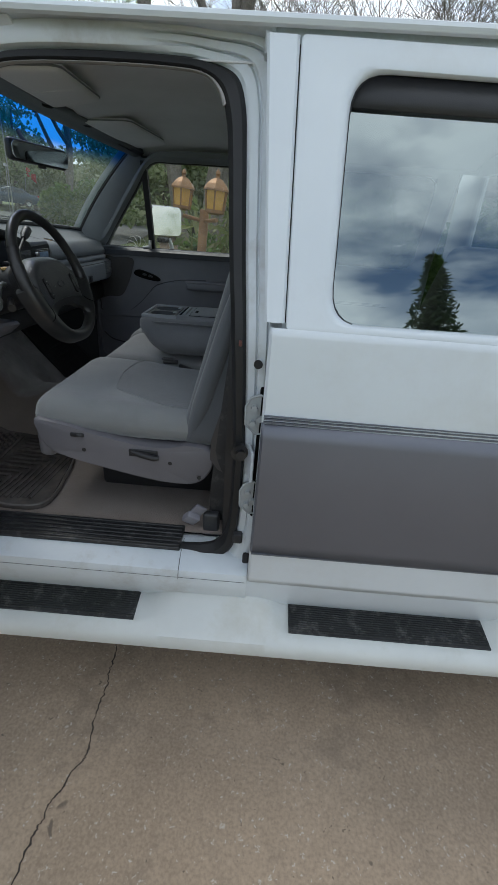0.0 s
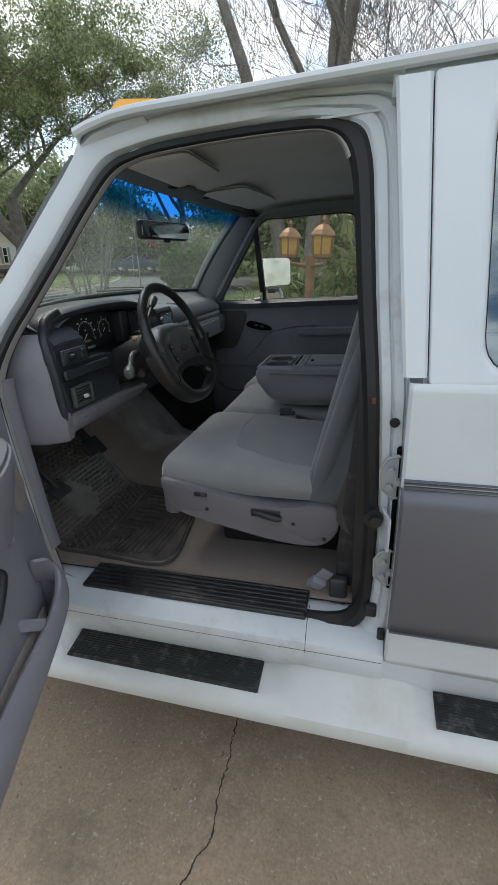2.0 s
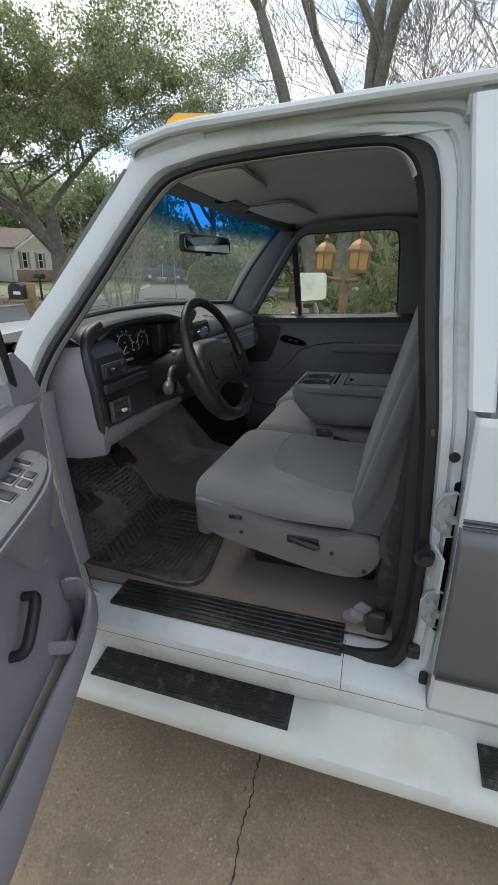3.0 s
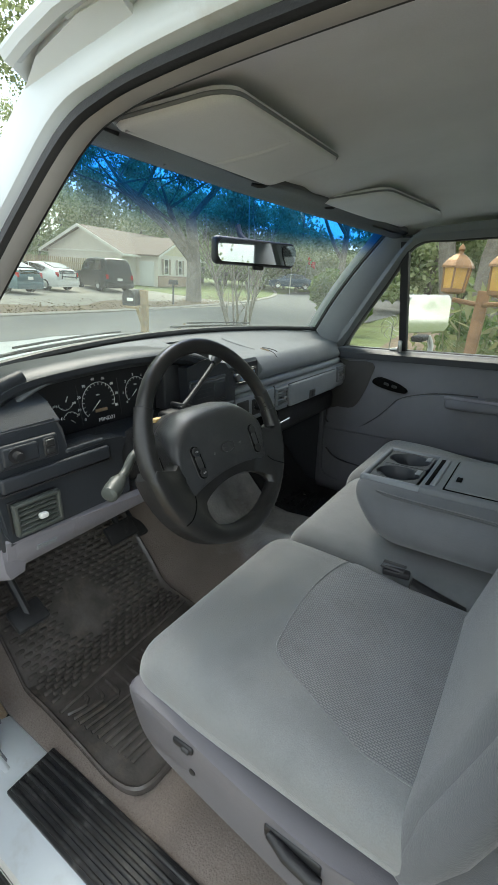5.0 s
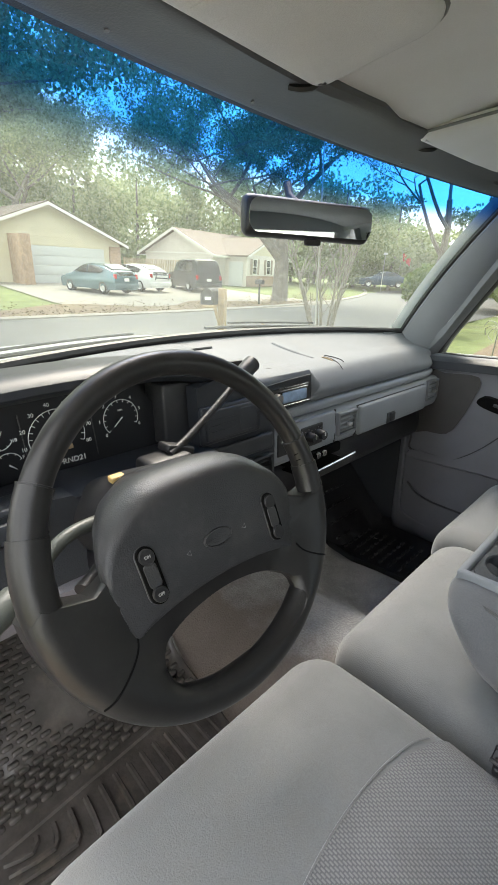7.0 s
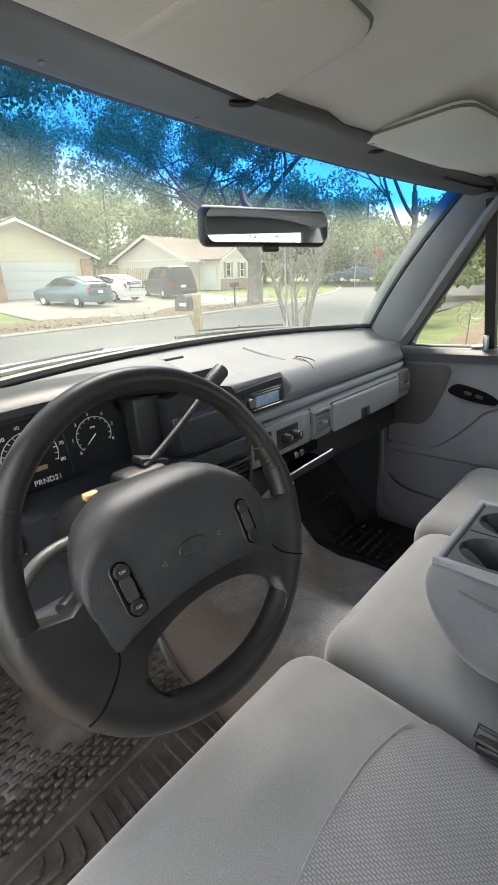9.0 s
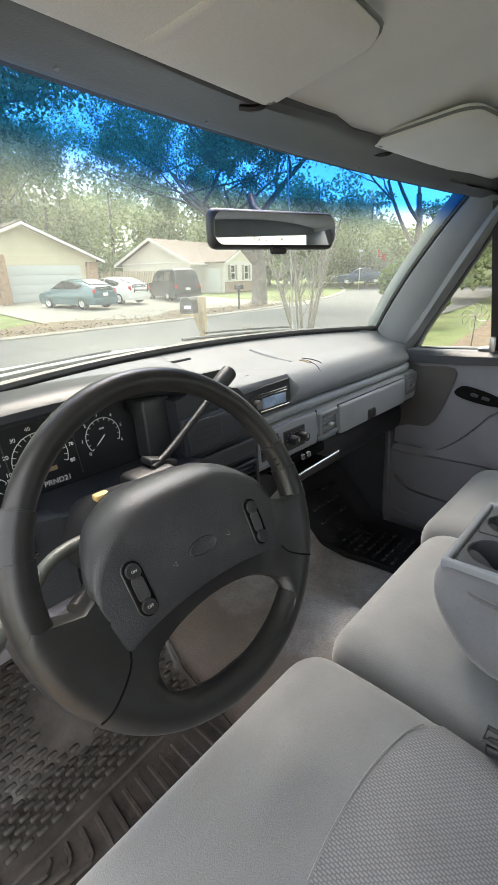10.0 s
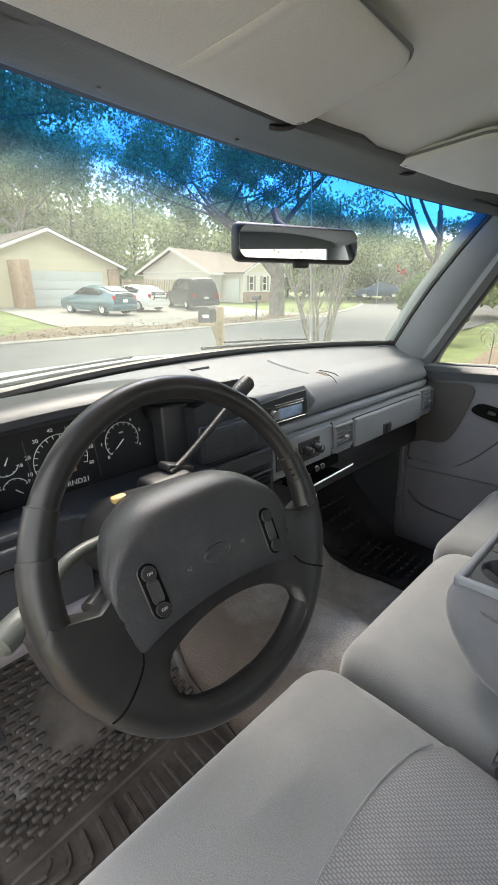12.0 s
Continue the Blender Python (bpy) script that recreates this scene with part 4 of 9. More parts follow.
# ---- rear door on the driver's side, closed; the same on the far side ----
def rear_door(side):
    fy = on_side(side)
    d = bpy.data.objects.new("rear_door", None)
    scene.collection.objects.link(d)
    d.parent = truck
    d["label"] = "white rear cab door with dark grey lower band and tinted window"
    x0, x1 = 0.093, 1.06

    def panel(z0, z1, steps, out=0.0, xa=x0, xb=x1):
        zs = [lerp(z0, z1, i / steps) for i in range(steps + 1)]
        secs = [[(xa, fy(skin_y(z) + 0.05), z) for z in zs], [(xa, fy(skin_y(z) + 0.006 - out), z) for z in zs], [(xa + 0.006, fy(skin_y(z) - out), z) for z in zs]]
        secs += [[(lerp(xa, xb, i / 6), fy(skin_y(z) - out - 0.004 * math.sin(math.pi * i / 6) * max(0.0, min(1.0, (1.27 - z) / 0.12))), z) for z in zs] for i in range(1, 6)]
        secs += [[(xb - 0.006, fy(skin_y(z) - out), z) for z in zs], [(xb, fy(skin_y(z) + 0.006 - out), z) for z in zs], [(xb, fy(skin_y(z) + 0.05), z) for z in zs]]
        return loft(secs, closed=False, caps=False)

    part("door_skin", panel(0.522, 1.2915, 40, 0.003), "white", d, "white door skin with a crease below the window", solid=0.003)
    part("grey_band", panel(0.650, 1.066, 10, 0.0062), "grey_band", d, "dark grey metallic band", solid=0.002)
    for z, h in ((1.0715, 0.0020), (1.0800, 0.0016), (1.0870, 0.0014), (0.6490, 0.0022)):
        part("pinstripe", loft([[(xx, fy(skin_y(z) - 0.004), z - h), (xx, fy(skin_y(z) - 0.0115), z - h), (xx, fy(skin_y(z) - 0.0115), z + h), (xx, fy(skin_y(z) - 0.004), z + h)] for xx in (x0 + 0.003, x0 + 0.01, (x0 + x1) / 2, x1 - 0.003)]), "pinstripe", d)

    # window frame: outer edge to window edge
    def corner_loop(corners, steps=6, side_steps=4):
        pts, n = [], len(corners)
        arcs = []
        for k, (x, z, r) in enumerate(corners):
            a, b = Vector(corners[k - 1][:2]), Vector(corners[(k + 1) % n][:2])
            p = Vector((x, z))
            e1, e2 = p + (a - p).normalized() * r, p + (b - p).normalized() * r
            arcs.append([e1.lerp(p, t).lerp(p.lerp(e2, t), t) for t in [m / steps for m in range(steps + 1)]])
        for k in range(n):
            pts += arcs[k]
            a, b = arcs[k][-1], arcs[(k + 1) % n][0]
            pts += [a.lerp(b, m / side_steps) for m in range(1, side_steps)]
        return [tuple(p) for p in pts]

    outer = corner_loop([(0.128, 1.292, 0.002), (1.06, 1.292, 0.002), (1.06, 1.845, 0.01), (0.108, 1.843, 0.012)])
    inner = corner_loop([(0.224, 1.304, 0.075), (0.952, 1.308, 0.08), (0.95, 1.786, 0.08), (0.222, 1.786, 0.080)])
    ring = [a + b for a, b in zip(outer, inner)]
    prof = [(0.0, 0.04), (0.0, 0.003), (0.02, 0.0), (0.07, 0.0), (0.40, 0.0), (0.80, 0.0), (0.88, 0.001), (0.94, 0.006), (0.98, 0.014), (1.0, 0.03)]

    def wp(q, w, dy):
        x, z = lerp(q[0], q[2], w), lerp(q[1], q[3], w)
        return (x, fy(skin_y(z) + dy - 0.003), z)

    part("window_frame", loft([[wp(q, w, dy) for w, dy in prof] for q in ring], closed=False, ring=True, caps=False), "white", d, solid=0.003)
    part("window_rubber", loft([[wp(q, w, dy) for w, dy in ((0.99, 0.014), (1.01, 0.012), (1.025, 0.022), (1.0, 0.03))] for q in ring], ring=True), "black", d)
    bm = bmesh.new()
    loop = [(q[2], q[3]) for q in ring]
    cx, cz = 0.59, 1.535
    rows = []
    for k in (0.001, 0.35, 0.7, 1.01):
        rows.append([(cx + (x - cx) * k, fy(skin_y(cz + (z - cz) * k) + 0.020), cz + (z - cz) * k) for x, z in loop])
    loft(rows, caps=False, bm=bm)
    part("window_pane", bm, "tinted_glass", d, "dark tinted glass")
    part("shade_strip", loft([[(x, skin_y(z) + 0.013, z) for z in (1.722, 1.75, 1.785)] for x in (0.225, 0.4, 0.6, 0.8, 0.945)], closed=False, caps=False), "black", d, "dark shade strip along the top of the glass", solid=0.003)
    return d


STATE["shell"] = True
rear_door(1)
rear_door(0)

# pillar cover between the doors, with the dark gap behind it
for sd in (1, 0):
    fy = on_side(sd)
    secs = []
    for z in [1.302 + i * 0.0540 for i in range(11)]:
        t = (z - 1.302) / 0.540
        xa, xb = lerp(0.078, 0.034, t), lerp(0.1235, 0.1035, t)
        y = skin_y(z) - 0.004
        secs.append([(xa, fy(y + 0.035), z), (xa, fy(y + 0.006), z), (xa + 0.006, fy(y), z), (xb - 0.006, fy(y), z), (xb, fy(y + 0.006), z), (xb, fy(y + 0.035), z)])
    part("pillar_cover", loft(secs), "white", truck, "white pillar cover strip")
    part("door_gap", loft([[(lerp(0.110, 0.090, (z - 1.3) / 0.5), fy(skin_y(z) + 0.014), z), (lerp(0.14, 0.12, (z - 1.3) / 0.5), fy(skin_y(z) + 0.014), z), (lerp(0.14, 0.12, (z - 1.3) / 0.5), fy(skin_y(z) + 0.04), z), (lerp(0.110, 0.090, (z - 1.3) / 0.5), fy(skin_y(z) + 0.04), z)] for z in (1.30, 1.40, 1.5, 1.6, 1.7, 1.83)]), "seal", truck)
    # pillar jamb behind the seal, lower half
    part("pillar_jamb", loft([[(0.10, fy(0.965), z), (0.115, fy(0.93), z), (0.118, fy(skin_y(z) + 0.012), z), (0.20, fy(skin_y(z) + 0.03), z), (0.20, fy(1.0), z)] for z in (0.47, 0.7, 0.9, 1.1, 1.3)]), "jamb", truck)

# striker, hinges, plug, lamp switch on the driver's jamb
part("striker", tube([(0.040, 0.965, 0.946), (0.040, 0.925, 0.946), (0.042, 0.916, 0.946)], [0.016, 0.016, 0.024], 14), "black", truck, "black door striker bolt")
part("striker_cap", tube([(0.046, 0.925, 0.946), (0.046, 0.900, 0.946)], [0.011, 0.014], 14), "black", truck)
part("jamb_bracket", loft([[(0.060, 0.940, z), (0.066, 0.942, z), (0.080, 0.888, z), (0.074, 0.886, z)] for z in (0.875, 0.945, 0.965)]), "jamb", truck)
# black block added for the shade inside the hinge gap
part("hinge_pocket", rbox((0.098, 0.945, 0.93), (0.030, 0.05, 0.40), 0.008), "void", truck, "black block for the shade in the hinge pocket")
for zc in (0.80, 1.06):
    hinge = bpy.data.objects.new("door_hinge", None)
    scene.collection.objects.link(hinge)
    hinge.parent = truck
    outl = [(0.052, zc - 0.03), (0.050, zc + 0.02), (0.062, zc + 0.045), (0.086, zc + 0.055), (0.108, zc + 0.045), (0.112, zc - 0.05), (0.08, zc - 0.055)]
    part("leaf", prism(outl, 0.010, lambda u, v, w: (u, 0.931 - w, v)), "hinge", hinge, smooth=False)
    part("swaged_rim", tube([(u, 0.921, v) for u, v in outl], 0.0035, 6, closed=True), "hinge", hinge)
    part("knuckle", tube([(0.106, 0.905, zc - 0.045), (0.106, 0.905, zc + 0.045)], 0.012, 12), "hinge", hinge)
    for dx, dz in ((0.072, 0.020), (0.088, -0.008), (0.070, -0.022)):
        part("bolt", disc((dx, 0.920, zc + dz), (0, -1, 0), 0.0085, 0.012, 6), "hinge", hinge)
part("jamb_plug", rbox((0.052, 0.940, 0.634), (0.030, 0.024, 0.036), 0.006), "rubber", truck, "black rubber jamb plug")
part("jamb_plug", rbox((0.082, 0.925, 0.565), (0.020, 0.014, 0.040), 0.006), "rubber", truck)
part("seal_tab", rbox((0.026, 0.940, 1.236), (0.008, 0.010, 0.014), 0.002), "maroon", truck, "reddish-brown seal clip")
part("jamb_hole_cover", disc((0.072, 0.932, 1.19), (0.2, -1, 0), 0.011, 0.004, 16), "black", truck)

# sill: white rocker, scuff plate, running board with step pads
part("rocker_sill", loft([[(x, 0.872, 0.505), (x, 0.880, 0.534), (x, 0.930, 0.553), (x, 1.000, 0.557), (x, 1.050, 0.535), (x, 1.050, 0.36), (x, 0.93, 0.36), (x, 0.885, 0.44)] for x in (-1.06, -0.5, 0.09)]), "jamb", truck)
part("sill_seam", tube([(-0.122, 1.0, 0.5575), (-0.122, 0.93, 0.5535), (-0.120, 0.8795, 0.5345), (-0.120, 0.8715, 0.506)], 0.0008, 6), "rubber", truck)
part("sill_seam", tube([(-1.0, 0.8735, 0.512), (-0.5, 0.8735, 0.512), (0.085, 0.8735, 0.512)], 0.0006, 6), "rubber", truck)
part("rear_rocker", loft([[(x, 0.885, 0.512), (x, 0.90, 0.520), (x, 1.05, 0.520), (x, 1.05, 0.36), (x, 0.93, 0.36), (x, 0.892, 0.44)] for x in (0.09, 1.2)]), "white", truck)
on_side(1)
part("rocker_sill", loft([[(x, 0.872, 0.505), (x, 0.90, 0.545), (x, 1.05, 0.535), (x, 1.05, 0.36), (x, 0.90, 0.40)] for x in (-1.06, 1.2)]), "white", truck)
on_side(0)
scuff = bpy.data.objects.new("scuff_plate", None)
scene.collection.objects.link(scuff)
scuff.parent = truck
scuff["label"] = "scuffed black ribbed sill plate"
part("plate", rbox((-0.500, 0.998, 0.560), (0.745, 0.112, 0.014), 0.004), "scuff", scuff)
for i in range(6):
    part("rib", rbox((-0.500, 0.954 + i * 0.0176, 0.568), (0.735, 0.0095, 0.008), 0.0032, 2), "scuff", scuff)


def board_section(x, hump):
    """A running board: flat step where hump is 0, raised white bridge where it is 1."""
    up = 0.050 * hump
    return [(x, 0.945, 0.345), (x, 0.945, 0.452), (x, 0.930, 0.460), (x, 0.924, lerp(0.400, 0.452, hump)), (x, 0.915, lerp(0.380, 0.438, hump)),
            (x, lerp(0.826, 0.850, hump), lerp(0.368, 0.402, hump)), (x, 0.806, lerp(0.366, 0.362, hump)), (x, 0.784, 0.350), (x, 0.775, 0.325), (x, 0.780, 0.300), (x, 0.80, 0.285), (x, 0.90, 0.30)]


for sd in (1, 0):
    on_side(sd)
    board = bpy.data.objects.new("running_board", None)
    scene.collection.objects.link(board)
    board.parent = truck
    board["label"] = "white moulded running board with black step pads"
    def ramp(xa, xb, ha, hb):
        return [(lerp(xa, xb, t), lerp(ha, hb, t * t * (3 - 2 * t))) for t in [k / 7 for k in range(8)]]

    sx = [(-1.12, 0.6), (-1.05, 1), *ramp(-0.95, -0.905, 1, 0), (-0.6, 0), *ramp(-0.246, -0.125, 0, 1), (0.0, 1), *ramp(0.12, 0.229, 1, 0), (0.5, 0), *ramp(0.872, 0.935, 0, 1), (1.15, 1)]
    part("board", loft([board_section(x, h) for x, h in sx]), "board_white", board)
    for xa, xb in ((-0.897, -0.252), (0.235, 0.865)):
        bm = loft([[p for p in ((x, 0.917, 0.377), (x, 0.917, 0.386), (x, 0.820, 0.373), (x, 0.820, 0.364))] for x in (xa, xb)])
        pad = part("step_pad", bm, "pad", board, "worn black ribbed step pad", smooth=False)
        for i in range(12):
            yy, zz = 0.826 + i * 0.0077, 0.3745 + i * 0.00103
            part("rib", loft([[p for p in ((x, yy, zz - 0.001), (x, yy + 0.0015, zz + 0.003), (x, yy + 0.004, zz + 0.003), (x, yy + 0.0055, zz - 0.001))] for x in (xa + 0.004, xb - 0.004)]), "pad", pad)

STATE["shell"] = False
# far side of the cab, back wall, floor pan, underbody
part("cab_back_panel", rbox((1.06, YC, 0.95), (0.04, 1.80, 0.78), 0.02), "white", truck)
for yy in (1.05, 2.61):
    part("cab_back_panel", rbox((1.045, yy, 1.56), (0.04, 0.30, 0.44), 0.02), "white", truck)
part("cab_back_panel", loft([[(1.022, y, 1.72), (1.022, y, roof_z(1.0, y) - 0.020), (1.046, y, roof_z(1.0, y) - 0.030), (1.064, y, 1.74), (1.062, y, 1.72)] for y in [YC - 0.72 + 0.12 * i for i in range(13)]]), "white", truck)
part("back_window", sheet([1.045, 1.055], [YC - 0.65, YC + 0.65], lambda x, y: (1.045, y, 1.33 if x < 1.05 else 1.73)), "side_glass", truck, "clear back window")
part("underbody", rbox((0.0, YC, 0.50), (2.1, 1.56, 0.12), 0.03), "underbody", truck)
part("chassis", rbox((-0.2, YC, 0.42), (4.8, 0.9, 0.14), 0.03), "underbody", truck)


# hood, cowl, fenders, nose, bed
def hood_z(x, y):
    u = abs(y - YC) / 0.80
    f = (-1.22 - x) / 1.35
    return 1.352 - 0.105 * f - 0.10 * max(0, f - 0.8) + 0.022 * (1 - u ** 2) + 0.012 * math.exp(-((u - 0.52) / 0.22) ** 4)


part("hood", sheet([-1.22, -1.25, -1.4, -1.7, -2.0, -2.3, -2.5, -2.57], roof_us, lambda x, u: (x - 0.10 * (1 - u * u) * (x < -1.9), YC + 0.80 * u, hood_z(x, YC + 0.80 * u) - (0.03 if x in (-1.22, -2.57) else 0))), "white", truck, "white hood", solid=0.004)
part("cowl", sheet([0.0, 0.4, 0.75, 1.0], roof_us, lambda t, u: (lerp(-1.24, -1.170 + 0.16 * u * u, t), YC + 0.80 * u, lerp(1.352 + 0.022 * (1 - u * u), 1.386 - 0.026 * u * u, t * t))), "black", truck)
for sd in (1, 0):
    fy = on_side(sd)
    wz = 0.085 if sd == 0 else 0.165
    part("fender", loft([[(x, fy(1.04), 1.30 - 0.078 * (-1.0 - x)), (x, fy(0.94), 1.29 - 0.078 * (-1.0 - x)), (x, fy(0.885), 1.22 - 0.07 * (-1.0 - x)), (x, fy(0.860), 1.0), (x, fy(0.870), 0.95 if -2.25 < x < -1.35 else 0.50), (x, fy(1.0), 0.95 if -2.25 < x < -1.35 else 0.50)] for x in (-1.02, -1.2, -1.34, -1.36, -1.8, -2.24, -2.26, -2.58)], closed=False, caps=False), "white", truck, solid=0.004)
    part("bed_side", loft([[(x, fy(0.95), 1.22), (x, fy(0.86), 1.22), (x, fy(0.85), 1.0), (x, fy(0.86), 0.95 if 1.9 < x < 2.8 else 0.5), (x, fy(0.95), 0.95 if 1.9 < x < 2.8 else 0.5)] for x in (1.17, 1.88, 1.92, 2.78, 2.82, 3.5)]), "white", truck)
    for wx in (-1.8, 2.35):
        wheel = bpy.data.objects.new("road_wheel", None)
        scene.collection.objects.link(wheel)
        wheel.parent = truck
        a0, a1 = fy(0.885), fy(1.12)
        rings = [(0.27, a0), (0.36, lerp(a0, a1, 0.04)), (0.385, lerp(a0, a1, 0.18)), (0.385, lerp(a0, a1, 0.82)), (0.36, a1), (0.27, a1)]
        part("tyre", loft([[(wx + math.cos(t) * r, y, 0.385 + wz + math.sin(t) * r) for t in (2 * math.pi * i / 32 for i in range(32))] for r, y in rings], caps=False, ring=True), "tyre", wheel)
        part("rim", loft([[(wx + math.cos(t) * r, y, 0.385 + wz + math.sin(t) * r) for t in (2 * math.pi * i / 32 for i in range(32))] for r, y in ((0.005, lerp(a0, a1, 0.25)), (0.12, lerp(a0, a1, 0.2)), (0.2, lerp(a0, a1, 0.45)), (0.272, lerp(a0, a1, 0.06)), (0.272, a1))], caps=False), "rim", wheel)
part("bed_floor", rbox((2.33, YC, 0.72), (2.3, 1.75, 0.06), 0.01), "white", truck)
part("tailgate", rbox((3.48, YC, 0.97), (0.05, 1.7, 0.5), 0.015), "white", truck)
part("bed_front", rbox((1.19, YC, 0.97), (0.05, 1.7, 0.5), 0.015), "white", truck)
part("grille_panel", rbox((-2.64, YC, 0.93), (0.10, 1.75, 0.52), 0.03), "black", truck)
part("front_bumper", rbox((-2.74, YC, 0.58), (0.14, 1.95, 0.20), 0.05), "chrome", truck)
part("rear_bumper", rbox((3.58, YC, 0.58), (0.12, 1.85, 0.18), 0.04), "chrome", truck)

# wipers on the cowl
for ya, yb, lab in ((1.78, 1.16, "black wiper"), (2.38, 1.84, "black wiper")):
    wiper = bpy.data.objects.new("wiper", None)
    scene.collection.objects.link(wiper)
    wiper.parent = truck

    def wpt(y, up):
        u = (y - YC) / 0.745
        p = ws(u, up)
        return Vector((p[0] - 0.022, p[1], p[2] + 0.012))

    part("arm", tube([wpt(lerp(ya, yb, t), -0.11 + 0.12 * t) for t in (0, 0.2, 0.4, 0.55)], [0.010, 0.008, 0.006, 0.005], 8), "black", wiper)
    part("blade", tube([wpt(lerp(ya, yb, t), -0.02 + 0.035 * t) for t in (0.1, 0.3, 0.55, 0.8, 1.0)], 0.0042, 8), "black", wiper)
    part("yoke", tube([wpt(lerp(ya, yb, t), 0.0 + 0.035 * t) + Vector((-0.006, 0, 0.004)) for t in (0.25, 0.4, 0.55, 0.7, 0.85)], 0.003, 6), "black", wiper)
# radio mast on the passenger's fender
part("radio_mast", tube([(-1.33, 2.52, 1.27), (-1.31, 2.50, 1.60), (-1.29, 2.48, 2.05)], [0.004, 0.003, 0.002], 6), "steel", truck, "thin steel radio mast")

# ---- cab interior ----
def group_part(name, label=""):
    ob = bpy.data.objects.new(name, None)
    scene.collection.objects.link(ob)
    ob.parent = truck
    if label:
        ob["label"] = label
    return ob


def floor_z(x, y):
    hump = 0.13 * math.exp(-((y - YC) / 0.19) ** 4)
    toe = max(0.0, -1.02 - x)
    side = 0.0
    return 0.598 + hump * (1.0 if x < -0.3 else 0.6) + toe * 1.25 + side


fx = [-1.42, -1.3, -1.2, -1.12, -1.05, -1.0, -0.9, -0.75, -0.6, -0.45, -0.3, -0.1, 0.2, 0.6, 1.08]
part("floor_carpet", sheet(fx, [1.052 + 1.62 * i / 34 for i in range(35)], lambda x, y: (x, y, floor_z(x, y))), "carpet", truck, "dirty grey carpet with brown stains", solid=0.006)
part("firewall", sheet([-1.42, -1.40], [0.98 + 1.7 * i / 8 for i in range(9)], lambda x, y: (x, y, 1.04 if x < -1.41 else 1.36)), "black", truck, solid=0.01)

# kick panels beside the feet; the passenger's near-black, footwell shade put into its colour
for sd in (1, 0):
    fy = on_side(sd)
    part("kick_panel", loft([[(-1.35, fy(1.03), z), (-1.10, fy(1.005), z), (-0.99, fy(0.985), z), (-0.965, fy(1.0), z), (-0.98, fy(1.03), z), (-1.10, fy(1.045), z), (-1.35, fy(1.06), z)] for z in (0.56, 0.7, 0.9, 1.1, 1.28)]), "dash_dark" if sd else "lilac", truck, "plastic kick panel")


# dashboard
dash = group_part("dashboard", "slate-grey dashboard with cluster hood, vents and glove box")


def glass_edge(y):
    u = max(-1.0, min(1.0, (y - YC) / 0.745))
    x, yy, z = ws_bottom(u)
    return (x + 0.004, y, z - 0.010)


def arch_z(y):
    s = abs((y - 1.395) / 0.350)
    return 1.222 + 0.166 * max(0.0, 1 - min(1, s) ** 2.9) ** (1 / 2.1)


def pad_ctrl(y):
    g = glass_edge(y)
    fade = max(0.0, min(1.0, (y - 2.50) / 0.10))
    bx = -0.857 - 0.02 * fade
    low = 0.008 * max(0.0, min(1.0, (1.69 - y) / 0.04))
    return [(g[0], g[2] - low), (lerp(g[0], -0.93, 0.22), lerp(g[2], 1.334, 0.30) - low), (lerp(g[0], -0.93, 0.50), lerp(g[2], 1.334, 0.62) - low), (lerp(g[0], -0.93, 0.78), lerp(g[2], 1.334, 0.88) - low), (-0.930, 1.3340 - 0.006 * fade - low), (-0.893, 1.3265 - 0.012 * fade), (bx - 0.014, 1.309 - 0.015 * fade), (bx, 1.287 - 0.006 * fade), (bx + 0.001, 1.273), (bx - 0.006, 1.2675), (-0.90, 1.265), (-0.95, 1.262)]


def pad_section(y):
    return [(x, y, z) for x, z in smooth_path(pad_ctrl(y), 4)]


def pad_top(x, y):
    """Height of the pad's upper side."""
    pts = [(q[0], q[2]) for q in pad_section(y)][:29]
    for (xa, za), (xb, zb) in zip(pts, pts[1:]):
        if xa <= x <= xb:
            return lerp(za, zb, (x - xa) / (xb - xa))
    return pts[-1][1]


def pad_line(pts, up=0.0):
    return [(x, y, pad_top(x, y) + 0.003 + up) for x, y in smooth_path(pts, 5)]


part("dash_pad", loft([pad_section(y) for y in (1.64, 1.668, 1.70, 1.74, 1.8, 1.9, 2.0, 2.1, 2.2, 2.3, 2.4, 2.48, 2.54, 2.58, 2.605)], closed=False, caps=False), "dash_top", dash, "dash pad in darkened slate", solid=-0.006)
ysd = [1.035 + 0.70 * i / 28 for i in range(29)]


def hood_section(y):
    g = glass_edge(y)
    z = max(arch_z(y), 1.235)
    ctrl = [(g[0], g[2]), (lerp(g[0], -0.84, 0.35), lerp(g[2], z, 0.3) + 0.006), (lerp(g[0], -0.84, 0.7), lerp(g[2], z, 0.75) + 0.014), (-0.842, z + 0.004), (-0.828, z - 0.006), (-0.834, z - 0.014), (-0.88, z - 0.018), (-0.985, z - 0.030)]
    return [(x, y, zz) for x, zz in smooth_path(ctrl, 3)]


part("cluster_hood", loft([hood_section(y)[:10] for y in ysd], closed=False, caps=False), "dash_top", dash, "slate instrument hood", solid=0.005)
